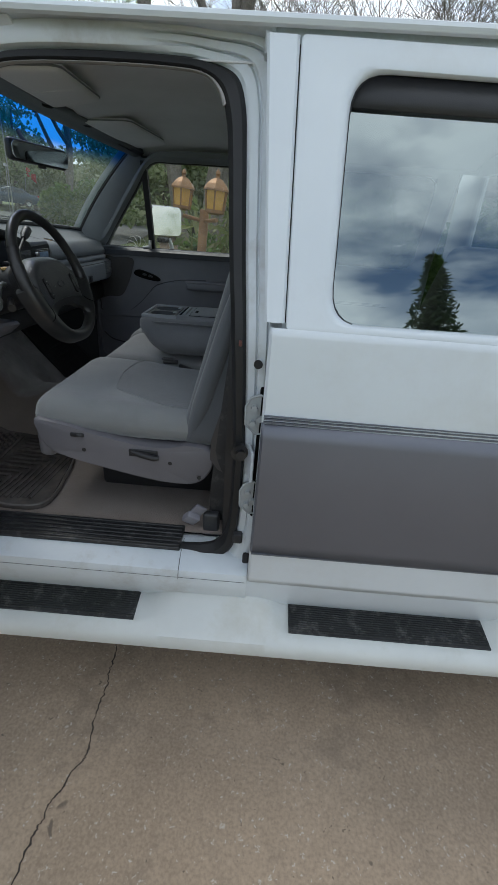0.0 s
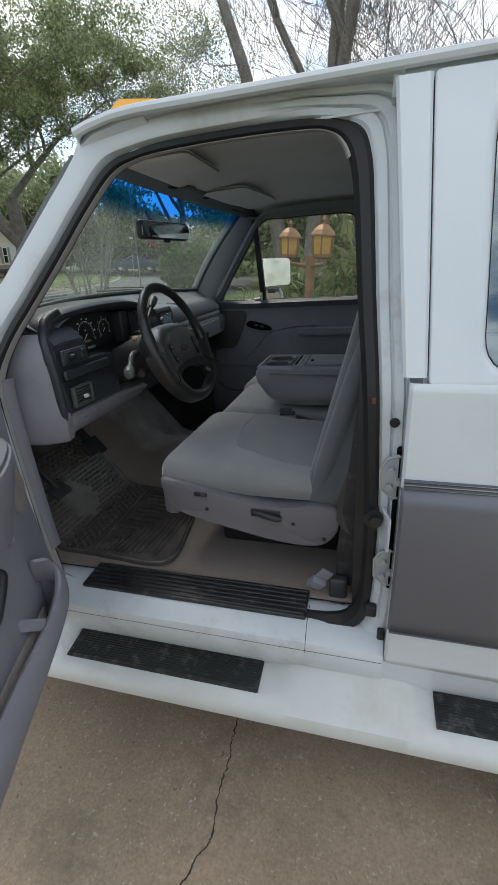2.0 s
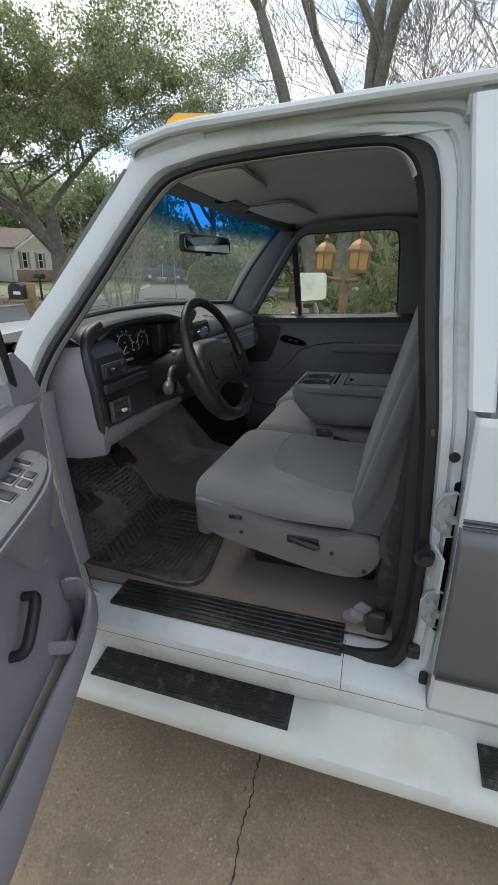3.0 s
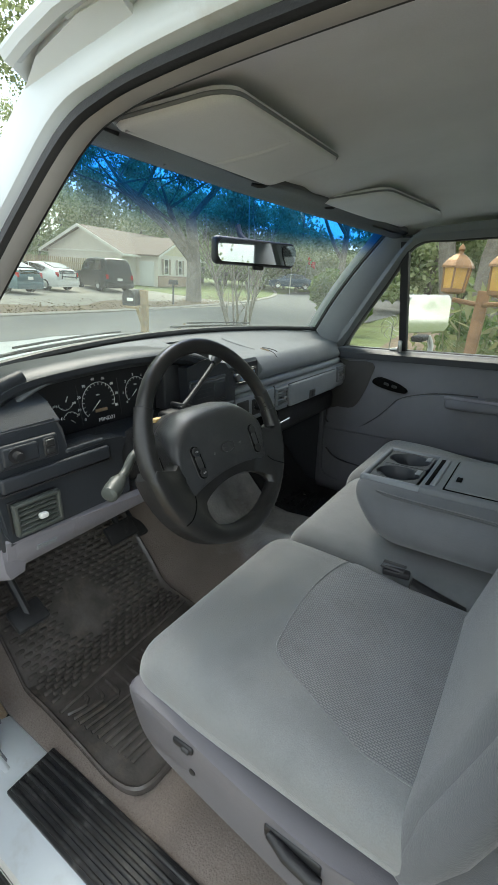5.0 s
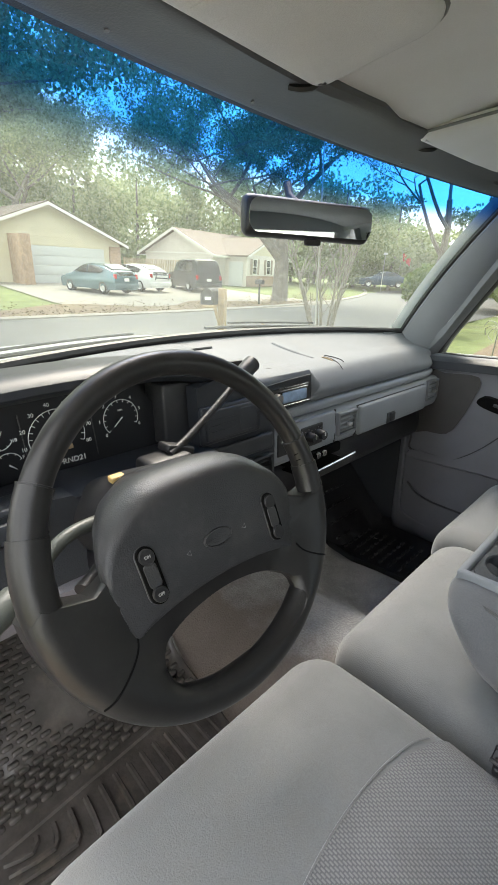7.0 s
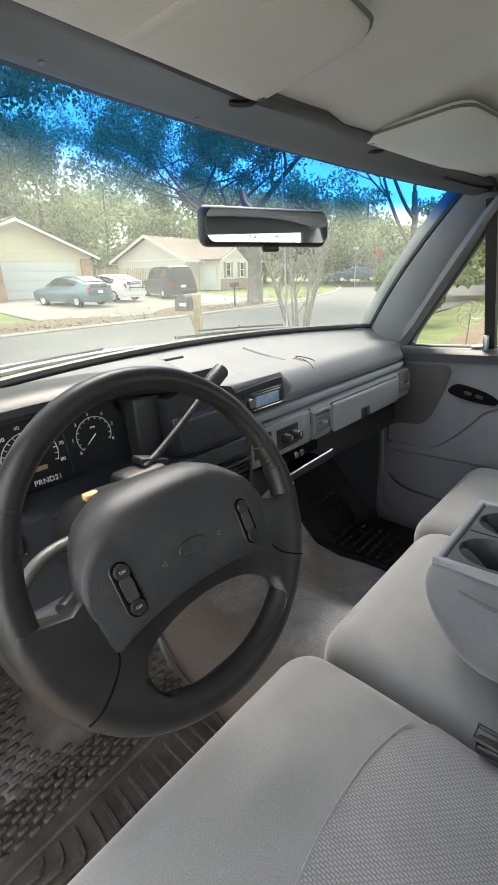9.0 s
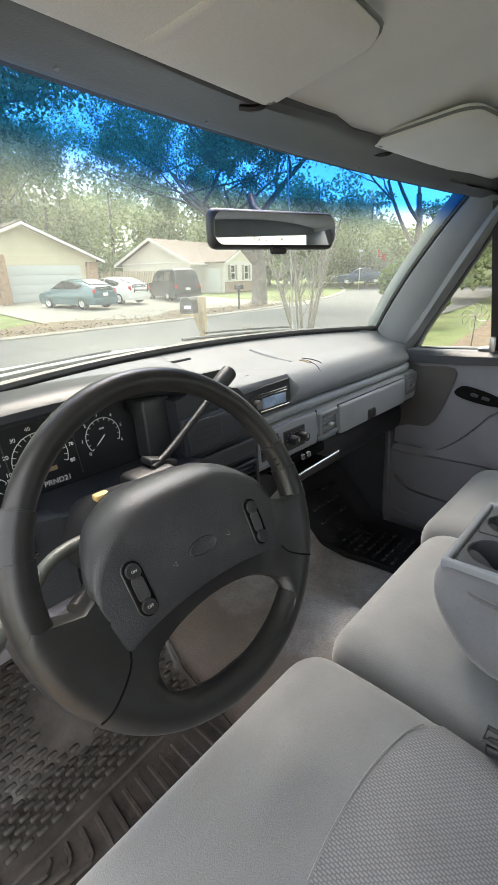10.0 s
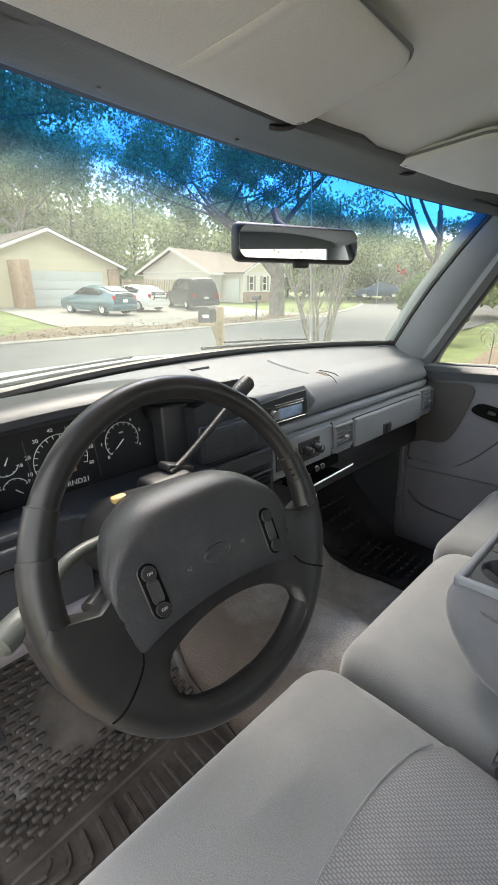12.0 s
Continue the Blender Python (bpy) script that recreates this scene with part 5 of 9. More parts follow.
# rim of the hood: a rounded flange round the cluster (y, z, x)
RIM = [(1.042, 1.118, -0.800), (1.036, 1.17, -0.797), (1.032, 1.23, -0.800), (1.030, 1.29, -0.808), (1.040, 1.335, -0.818), (1.075, 1.370, -0.828), (1.14, 1.391, -0.836), (1.26, 1.400, -0.840), (1.395, 1.402, -0.842), (1.52, 1.395, -0.842), (1.61, 1.372, -0.842), (1.675, 1.330, -0.842), (1.705, 1.27, -0.842), (1.712, 1.21, -0.842)]
rim_path = smooth_path(RIM, 5)
secs = []
for i, (y, z, x) in enumerate(rim_path):
    a, b = rim_path[max(0, i - 1)], rim_path[min(len(rim_path) - 1, i + 1)]
    t = Vector((b[0] - a[0], b[1] - a[1])).normalized()
    n = Vector((t.y, -t.x))  # towards the cluster
    prof = [(-0.10, -0.004), (-0.03, -0.002), (-0.008, 0.002), (0.0, 0.009), (-0.001, 0.018), (-0.010, 0.026), (-0.03, 0.029), (-0.085, 0.034)]
    secs.append([(x + dx, y + n.x * k, z + n.y * k) for dx, k in prof])
part("hood_rim", loft(secs, closed=False, caps=False), "dash_dark", dash, "rounded dark slate rim round the instruments", solid=0.004)
part("defrost_slot", tube(pad_line([(-1.095, 1.55), (-1.098, 1.68), (-1.10, 1.80)], 0.001), 0.0035, 6), "black", dash)
for k in range(4):
    part("speaker_slot", tube(pad_line([(-1.003 + 0.010 * k, 2.572 + 0.002 * k), (-1.000 + 0.010 * k, 2.598)], 0.0005), 0.0019, 6), "black", dash)
part("dash_ridge", tube(pad_line([(-1.090, 2.005), (-1.045, 2.012), (-0.985, 2.028), (-0.955, 2.034)], -0.0052), [0.002] + [0.0095] * 8 + [0.0080] * 5 + [0.005, 0.002], 12), "dash_top", dash)
part("dash_ridge", tube(pad_line([(-1.022, 2.49), (-1.008, 2.52), (-1.000, 2.56)], -0.001), [0.0005] + [0.005] * 9 + [0.001], 8), "dash_top", dash)

# left bezel with the lamp switch, strip and vent
OUT_L = [(1.040, 1.150), (1.038, 1.30), (1.060, 1.318), (1.160, 1.320), (1.172, 1.300), (1.176, 1.262), (1.30, 1.250), (1.31, 1.235), (1.306, 1.125), (1.05, 1.125)]
part("switch_bezel", prism(OUT_L, 0.04, lambda u, v, w: (-0.797 - w - 0.05 * max(0.0, v - 1.30) * 4, u, v)), "dash_dark", dash, "dark slate switch bezel", smooth=False)
part("cluster_sill", loft([[(-0.80, y, 1.244), (-0.83, y, 1.246), (-0.90, y, 1.249), (-0.90, y, 1.235), (-0.80, y, 1.228)] for y in (1.165, 1.30, 1.42, 1.56)]), "dash_dark", dash)
part("lamp_panel_bow", loft([[(-0.799, y, 1.315), (-0.83, y, 1.345), (-0.885, y, 1.37), (-0.885, y, 1.30), (-0.81, y, 1.30)] for y in (1.045, 1.10, 1.150, 1.170)]), "dash_dark", dash)
OUT_R = [(1.545, 1.352), (1.548, 1.246), (1.498, 1.240), (1.495, 1.204), (1.62, 1.196), (1.628, 1.112), (1.735, 1.112), (1.745, 1.20), (1.742, 1.30), (1.70, 1.345), (1.62, 1.366)]
part("centre_bezel", prism(OUT_R, 0.03, lambda u, v, w: (-0.836 - w, u, v)), "dash_dark", dash, "dark slate centre bezel", smooth=False)


def plate(name, y0, y1, z0, z1, x, thick, mat, parent, label="", r=0.006, tilt=0.0):
    """A rounded plate on the dash, facing the driver."""
    return part(name, rbox((x, (y0 + y1) / 2, (z0 + z1) / 2), (thick, y1 - y0, z1 - z0), r, 3), mat, parent, label)


def vent(y0, y1, z0, z1, x, parent, frame_mat="dash_dark", knob=True, slats=5):
    v = bpy.data.objects.new("air_vent", None)
    scene.collection.objects.link(v)
    v.parent = parent
    hw = 0.007
    for a, b, c, d in ((y0, y1, z1 - hw, z1), (y0, y1, z0, z0 + hw), (y0, y0 + hw, z0, z1), (y1 - hw, y1, z0, z1)):
        part("frame", rbox((x + 0.004, (a + b) / 2, (c + d) / 2), (0.014, b - a, d - c), 0.003), frame_mat, v)
    part("back", rbox((x - 0.012, (y0 + y1) / 2, (z0 + z1) / 2), (0.004, y1 - y0, z1 - z0), 0.001), "black", v)
    for i in range(slats):
        zc = lerp(z0 + hw, z1 - hw, (i + 0.5) / slats)
        part("slat", rbox((x, (y0 + y1) / 2, zc), (0.014, y1 - y0 - 0.012, 0.0035), 0.0015, 1, rot=Euler((0, radians(25), 0)).to_matrix()), frame_mat, v)
    if knob:
        part("thumb_knob", rbox((x + 0.012, lerp(y0, y1, 0.55), lerp(z0, z1, 0.42)), (0.012, 0.016, 0.010), 0.004), "white_plastic" if knob == 2 else "steel", v)
    return v


part("bezel_border", tube(smooth_path([(-0.818, 1.046, 1.112), (-0.812, 1.040, 1.16), (-0.812, 1.037, 1.24), (-0.820, 1.038, 1.30), (-0.832, 1.052, 1.345), (-0.842, 1.085, 1.374), (-0.848, 1.14, 1.390)], 5), 0.0135, 12), "dash_dark", dash, "rounded black border of the switch panel")
plate("lamp_switch_panel", 1.048, 1.153, 1.258, 1.299, -0.789, 0.010, "dash_dark", dash, r=0.004)
plate("panel_inset", 1.054, 1.116, 1.263, 1.295, -0.786, 0.010, "dash_dark", dash)
part("knob_well", disc((-0.7815, 1.076, 1.280), (1, 0, 0), 0.013, 0.002, 20), "black", dash)
part("lamp_knob", tube([(-0.782, 1.076, 1.280), (-0.766, 1.076, 1.280)], [0.008, 0.007], 14), "black", dash)
plate("dimmer_well", 1.124, 1.147, 1.262, 1.296, -0.7865, 0.010, "black", dash)
plate("dimmer_rocker", 1.127, 1.144, 1.267, 1.278, -0.783, 0.010, "hub", dash, r=0.003)
plate("dimmer_rocker", 1.127, 1.144, 1.281, 1.292, -0.783, 0.010, "hub", dash, r=0.003)
plate("trim_strip", 1.045, 1.258, 1.218, 1.2455, -0.789, 0.012, "dash_dark", dash, "dark slate trim strip")
# thin black plate stands for the shadow below the strip
plate("strip_shadow", 1.043, 1.260, 1.2145, 1.218, -0.790, 0.012, "black", dash, r=0.001)
vent(1.054, 1.138, 1.140, 1.199, -0.786, dash, "grey_stalk", 2)
plate("tray_lip", 1.170, 1.256, 1.249, 1.260, -0.818, 0.05, "dash_dark", dash)

# cluster: lens back, gauges, lettering
cluster = group_part("instrument_cluster", "black instrument cluster with white gauge markings")
GX = -0.905
part("gauge_panel", prism([(1.14, 1.248), (1.50, 1.248), (1.505, 1.32), (1.47, 1.364), (1.36, 1.378), (1.24, 1.372), (1.15, 1.345)], 0.02, lambda u, v, w: (GX - w, u, v)), "gauge", cluster, smooth=False)
part("cluster_wall", prism([(1.05, 1.20), (1.74, 1.20), (1.74, 1.37), (1.05, 1.37)], 0.01, lambda u, v, w: (GX - 0.022 - w, u, v)), "black", cluster, smooth=False)
face = Matrix(((0, 0, 1, 0), (1, 0, 0, 0), (0, 1, 0, 0), (0, 0, 0, 1)))  # local x to the right, y up, z towards the driver


def on_face(y, z, x=GX + 0.002):
    return Matrix.Translation((x, y, z)) @ face


def gauge(y, z, r, a0, a1, ticks, marks, size, needle, span=1.0):
    g = bpy.data.objects.new("gauge", None)
    scene.collection.objects.link(g)
    g.parent = cluster
    arc = [(GX + 0.003, y + math.cos(a) * r, z + math.sin(a) * r) for a in (lerp(a0, a1, i / 24) for i in range(25))]
    part("arc", tube(arc, 0.0007, 5), "ink", g)
    bm = bmesh.new()
    for i in range(ticks):
        a = lerp(a0, a1, i / (ticks - 1))
        tube([(GX + 0.003, y + math.cos(a) * r * 0.86, z + math.sin(a) * r * 0.86), (GX + 0.003, y + math.cos(a) * r, z + math.sin(a) * r)], 0.0007, 5, bm=bm)
    part("ticks", bm, "ink", g)
    for i, s in enumerate(marks):
        a = lerp(a0, a1, i / max(1, len(marks) - 1))
        if s:
            words(s, size, on_face(y + math.cos(a) * r * 1.2, z + math.sin(a) * r * 1.2), "ink", g)
    part("needle", tube([(GX + 0.005, y - math.cos(needle) * r * 0.08, z - math.sin(needle) * r * 0.08), (GX + 0.005, y + math.cos(needle) * r * 0.62, z + math.sin(needle) * r * 0.62)], [0.0013, 0.0007], 5), "ink", g)


gauge(1.330, 1.303, 0.042, radians(222), radians(-20), 17, ["0", "10", "20", "30", "40", "50", "60", "70", "80"], 0.0085, radians(222))
gauge(1.436, 1.310, 0.031, radians(222), radians(-25), 13, ["0", "1", "2", "3", "4", "5", "6"], 0.0080, radians(222))
gauge(1.250, 1.318, 0.018, radians(200), radians(340), 5, ["8", "", "18"], 0.0070, radians(62))
gauge(1.258, 1.276, 0.018, radians(160), radians(20), 5, ["E", "", "F"], 0.0075, radians(-42))
gauge(1.206, 1.318, 0.0165, radians(200), radians(340), 5, ["L", "", "H"], 0.0070, radians(60))
gauge(1.208, 1.276, 0.0165, radians(160), radians(20), 5, ["C", "", "H"], 0.0070, radians(-40))
words("PRND21", 0.0123, on_face(1.348, 1.260), "ink", cluster)
words("MPH", 0.0045, on_face(1.330, 1.317), "ink", cluster)
words("RPM", 0.0045, on_face(1.436, 1.323), "ink", cluster)
part("odometer_window", rbox((GX + 0.001, 1.336, 1.282), (0.003, 0.031, 0.0075), 0.001), "post", cluster)
for yy in (1.285, 1.390):
    part("divider_line", tube([(GX + 0.002, yy, 1.258), (GX + 0.002, yy - 0.006, 1.345)], 0.0008, 5), "hub", cluster)
plate("cluster_well", 1.50, 1.56, 1.25, 1.36, -0.90, 0.06, "hub", cluster)

# right of the cluster: blank cover with ruled lines, trim, vent
plate("cover_frame", 1.546, 1.694, 1.247, 1.318, -0.832, 0.012, "dash_dark", dash)
plate("blank_cover", 1.554, 1.686, 1.254, 1.311, -0.827, 0.010, "dash_dark", dash, "dark blank cover plate")
for zz in (1.272, 1.283, 1.294):
    part("ruled_line", tube([(-0.8215, 1.562, zz), (-0.8215, 1.625, zz)], 0.0006, 5), "hub", dash)
plate("cover_pocket", 1.632, 1.680, 1.260, 1.305, -0.8235, 0.006, "dash_dark", dash)
plate("trim_strip", 1.503, 1.728, 1.203, 1.238, -0.829, 0.012, "dash_dark", dash, "dark slate trim strip")
vent(1.634, 1.730, 1.118, 1.192, -0.832, dash, "dash_dark", 1)

# radio hood: squared out of the round pad, its far side slanting back into it
def hood_over_radio(k, y):
    """k 0: square hood; k 1: the round pad."""
    square = [(-1.000, 1.341), (-0.960, 1.3415), (-0.905, 1.3440), (-0.868, 1.3435), (-0.8555, 1.3400), (-0.8505, 1.3320), (-0.8505, 1.3100), (-0.8530, 1.2850), (-0.8570, 1.2640), (-0.92, 1.262)]
    pad = [(-1.000, 1.334), (-0.960, 1.329), (-0.925, 1.328), (-0.900, 1.322), (-0.882, 1.313), (-0.873, 1.304), (-0.866, 1.293), (-0.862, 1.280), (-0.862, 1.264), (-0.92, 1.262)]
    return [(lerp(a[0], b[0], k), y + 0.040 * k * min(1.0, max(0.0, (1.337 - lerp(a[1], b[1], k)) / 0.07)), lerp(a[1], b[1], k)) for a, b in zip(square, pad)]


part("radio_hood", loft([hood_over_radio(k, y) for k, y in ((0.35, 1.690), (0, 1.715), (0, 1.80), (0, 1.876), (0, 1.879), (0.05, 1.882), (0.10, 1.8845), (0.5, 1.902), (0.90, 1.920), (0.95, 1.9225), (1.0, 1.925), (1.3, 1.932))], closed=False, caps=False), "dash_top", dash, "squared hood of the dash over the radio", solid=-0.004)
part("radio_surround", prism(smooth_path([(1.722, 1.268), (1.722, 1.326), (1.80, 1.331), (1.872, 1.333), (1.878, 1.30), (1.880, 1.270)], 1), 0.006, lambda u, v, w: (-0.8450 - 0.10 * (1.31 - v) * (v < 1.31) - w, u, v)), "dash_dark", dash, "dark slate face round the radio", smooth=False)
radio = group_part("radio", "car radio with pale blue display")
part("radio_case", rbox((-0.8515, 1.806, 1.2945), (0.016, 0.134, 0.046), 0.005), "black", radio)
part("display", rbox((-0.844, 1.816, 1.294), (0.006, 0.082, 0.025), 0.003), "lcd", radio, "pale blue display")
part("volume_knob", tube([(-0.848, 1.757, 1.297), (-0.832, 1.757, 1.297)], [0.011, 0.010], 16), "steel", radio)
for zz, y0, y1 in ((1.2775, 1.770, 1.867), (1.3105, 1.766, 1.860), (1.3160, 1.764, 1.858)):
    part("chrome_edge", tube([(-0.8430, y0, zz), (-0.8430, y1, zz)], 0.0012, 6), "chrome", radio)
# splits in the sun-baked pad, their edges curling up
SPLIT = [(-0.955, 2.068), (-0.925, 2.066), (-0.900, 2.056), (-0.880, 2.045)]
part("dash_crack", tube(pad_line(SPLIT, 0.0008) + [(-0.866, 2.044, 1.303), (-0.857, 2.045, 1.286), (-0.8555, 2.047, 1.270)], [0.0006] + [0.0026] * 6 + [0.0016] * 9 + [0.0012, 0.0012, 0.0006], 6), "black", dash)
part("dash_crack", tube(pad_line([(-0.965, 2.085), (-0.940, 2.092), (-0.915, 2.090), (-0.897, 2.080)], 0.0008), [0.0006] + [0.0018] * 14 + [0.0005], 6), "black", dash)
part("curled_edge", tube(pad_line([(-0.955, 2.059), (-0.935, 2.060), (-0.915, 2.055)], 0.0016), [0.0005] + [0.0018] * 9 + [0.0005], 6), "post", dash)
part("dash_crack", tube(pad_line([(-0.915, 1.80), (-0.905, 1.84), (-0.900, 1.874), (-0.885, 1.882)], 0.0112), [0.0003] + [0.0007] * 14 + [0.0003], 5), "black", dash)

# long rounded band below the pad, over the panel with heater controls, vents and glove box
def band_section(y):
    fade = max(0.0, min(1.0, (y - 2.50) / 0.06))
    return [(x - 0.016 * fade, y, z) for x, z in smooth_path([(-0.880, 1.2635), (-0.860, 1.2640), (-0.850, 1.2610), (-0.8465, 1.2535), (-0.8475, 1.2460), (-0.854, 1.2410), (-0.880, 1.2400)], 3)]


part("trim_band", loft([band_section(y) for y in (1.742, 1.755, 1.80, 1.95, 2.1, 2.25, 2.4, 2.5, 2.53, 2.56)]), "dash", dash, "slate band with a rounded edge")


def lower_section(y, bottom=1.143):
    return [(-0.93, y, 1.2385), (-0.866, y, 1.2375), (-0.852, y, 1.2345), (-0.8465, y, 1.2280), (-0.8445, y, 1.215), (-0.843, y, 1.180), (-0.845, y, bottom + 0.012), (-0.852, y, bottom + 0.001), (-0.870, y, bottom - 0.008), (-0.93, y, bottom - 0.016), (-1.05, y, bottom - 0.012)]


part("lower_dash", loft([lower_section(y) for y in (1.742, 1.80, 1.90, 1.97, 2.08, 2.2, 2.35, 2.47, 2.56, 2.60)], closed=False, caps=False), "dash", dash, "slate-grey lower dash", solid=0.006)
plate("climate_panel", 1.748, 1.9715, 1.1545, 1.232, -0.8445, 0.012, "dash", dash, r=0.005)
plate("panel_seam", 1.9715, 1.9745, 1.150, 1.234, -0.8435, 0.006, "black", dash, r=0.001)
plate("climate_face", 1.835, 1.916, 1.1645, 1.2155, -0.841, 0.010, "black", dash, "black heater control face", r=0.003)
for yy, zz in ((1.861, 1.1905), (1.896, 1.1905)):
    part("heater_knob", tube([(-0.837, yy, zz), (-0.815, yy, zz)], [0.0125, 0.0105], 16), "black", dash)
    part("knob_pointer", rbox((-0.8135, yy, zz + 0.004), (0.003, 0.0025, 0.010), 0.001), "dim_ink", dash)
    bm = bmesh.new()
    for i in range(7):
        a = radians(210 - 40 * i)
        tube([(-0.8355, yy + 0.0155 * math.cos(a), zz + 0.0155 * math.sin(a)), (-0.8355, yy + 0.0185 * math.cos(a), zz + 0.0185 * math.sin(a))], 0.0007, 4, bm=bm)
    part("dial_ticks", bm, "dim_ink", dash)
plate("outlet_well", 1.756, 1.818, 1.166, 1.220, -0.840, 0.008, "black", dash)
vent(1.976, 2.058, 1.164, 1.224, -0.8415, dash, "headtrim", 1, 4)
plate("glove_box_seam", 2.068, 2.462, 1.143, 1.227, -0.8445, 0.006, "black", dash, r=0.002)
plate("glove_box_door", 2.071, 2.459, 1.1455, 1.2245, -0.839, 0.016, "dash", dash, "slate glove box door", r=0.007)
plate("glove_latch", 2.213, 2.258, 1.1485, 1.1795, -0.832, 0.006, "hub", dash, r=0.0028)
plate("glove_latch", 2.228, 2.256, 1.152, 1.177, -0.829, 0.006, "black", dash, r=0.0028)
vent(2.480, 2.560, 1.166, 1.232, -0.846, dash, "headtrim", 1, 4)
part("makers_script", tube([(-0.8545, 2.50, 1.250), (-0.8555, 2.515, 1.2535), (-0.8565, 2.53, 1.2495), (-0.8575, 2.545, 1.2535)], 0.0009, 5), "steel", dash)
# open ash tray under the centre stack
tray = group_part("ash_tray", "open black ash tray with bright edge")
part("tray", rbox((-0.858, 1.921, 1.100), (0.100, 0.170, 0.004), 0.0015, 1), "void", tray)
part("tray_front", rbox((-0.806, 1.921, 1.107), (0.006, 0.178, 0.018), 0.002), "black", tray)
part("bright_edge", tube([(-0.803, 1.831, 1.1155), (-0.800, 2.006, 1.1245)], 0.0026, 6), "chrome", tray)
part("tray_face", rbox((-0.862, 1.905, 1.134), (0.05, 0.19, 0.026), 0.006), "void", tray)
for yy in (1.897, 1.920):
    part("lighter_ring", disc((-0.834, yy, 1.1365), (1, 0, 0), 0.008, 0.004, 16, inner=0.0058), "chrome", tray)
    part("lighter_core", disc((-0.835, yy, 1.1365), (1, 0, 0), 0.0058, 0.003, 12), "black", tray)
part("under_dash", rbox((-1.05, 1.85, 1.07), (0.32, 1.5, 0.10), 0.03), "black", truck)

# lilac knee panel under the wheel
knee = group_part("knee_panel", "lilac-grey knee panel under the dash")
secs = []
for y in [1.042 + 0.46 * i / 12 for i in range(13)]:
    t = (y - 1.03) / 0.36
    zt, zb = lerp(1.138, 1.108, t), lerp(1.050, 1.056, t)
    fx0 = -0.006 * t
    secs.append([(-0.86, y, zt + 0.004), (-0.806 + fx0, y, zt), (-0.797 + fx0, y, zt - 0.010), (-0.806 + fx0, y, (zt + zb) / 2), (-0.824 + fx0, y, zb + 0.008), (-0.840, y, zb), (-1.0, y, zb + 0.01), (-1.0, y, zt)])
part("panel", loft(secs), "lilac", knee)


def knee_x(y, f):
    """The knee panel's face at f from its top edge (0) to its lower edge (1), and that height."""
    t = (y - 1.03) / 0.36
    zt, zb = lerp(1.138, 1.108, t), lerp(1.050, 1.056, t)
    a, m, c = (-0.797, zt - 0.010), (-0.806, (zt + zb) / 2), (-0.824, zb + 0.008)
    p, q, g = (a, m, f * 2) if f < 0.5 else (m, c, f * 2 - 1)
    return lerp(p[0], q[0], g) - 0.006 * t, lerp(p[1], q[1], g)


def knee_patch(y0, y1, f0, f1, lift):
    rows = []
    for i in range(9):
        y = lerp(y0, y1, i / 8)
        row = []
        for j in range(7):
            x, z = knee_x(y, lerp(f0, f1, j / 6))
            row.append((x + (lift if 0 < i < 8 and 0 < j < 6 else -0.001), y, z))
        rows.append(row)
    return loft(rows, closed=False, caps=False)


part("hatch", knee_patch(1.054, 1.176, 0.08, 0.94, 0.0028), "lilac", knee, "fuse hatch")
part("hatch_pull", knee_patch(1.090, 1.136, 0.40, 0.62, 0.0055), "dash", knee)
# end of the dash towards the driver's door
part("dash_end", loft([[(-0.985, 0.992, z), (-0.95, 0.992 + d, z), (-0.89, 0.998 + d, z), (-0.835 - d, 1.014 + d, z), (-0.808 - d, 1.036 + d, z), (-0.815 - d, 1.075, z), (-1.0, 1.08, z)] for z, d in ((1.035, 0.03), (1.045, 0.010), (1.07, 0.0), (1.15, 0.0), (1.25, 0.002), (1.31, 0.006), (1.345, 0.016))]), "lilac", dash, "lilac-grey dash end panel")
part("dash_end_cap", loft([[(-1.02, 1.0, 1.345), (-0.96, 1.004, 1.342), (-0.88, 1.02, 1.340), (-0.838, 1.045, 1.338), (-0.845, 1.09, 1.350)], [(-1.01, 1.03, 1.372), (-0.96, 1.03, 1.366), (-0.90, 1.04, 1.360), (-0.87, 1.06, 1.356), (-0.87, 1.10, 1.362)]], closed=False, caps=False), "dash_dark", dash, solid=0.004)
part("end_slot", rbox((-0.905, 1.012, 1.318), (0.04, 0.006, 0.006), 0.002), "black", dash)

# ---- steering ----
steer = group_part("steering_wheel", "black leather-wrapped steering wheel with cruise buttons")
ST = radians(20.7)
SN, SU = Vector((math.cos(ST), 0, math.sin(ST))), Vector((-math.sin(ST), 0, math.cos(ST)))
SC = Vector((-0.587, 1.358, 1.270))


def sw(u, v, w=0.0):
    """A point of the wheel: u to the right, v up, w towards the driver."""
    return SC + Vector((0, 1, 0)) * u + SU * v + SN * w


rim = [sw(0.177 * math.cos(a), 0.177 * math.sin(a)) for a in (2 * math.pi * i / 72 for i in range(72))]
part("rim", tube(rim, 0.0138, 16, closed=True), "wheel", steer, "worn black leather rim")
for a0, a1 in ((150, 250), (-62, 18)):
    wrap = [sw(0.177 * math.cos(radians(a)), 0.177 * math.sin(radians(a))) for a in [lerp(a0, a1, i / 20) for i in range(21)]]
    part("leather_grip", tube(wrap, 0.0156, 16), "wheel", steer, "thicker leather grip")
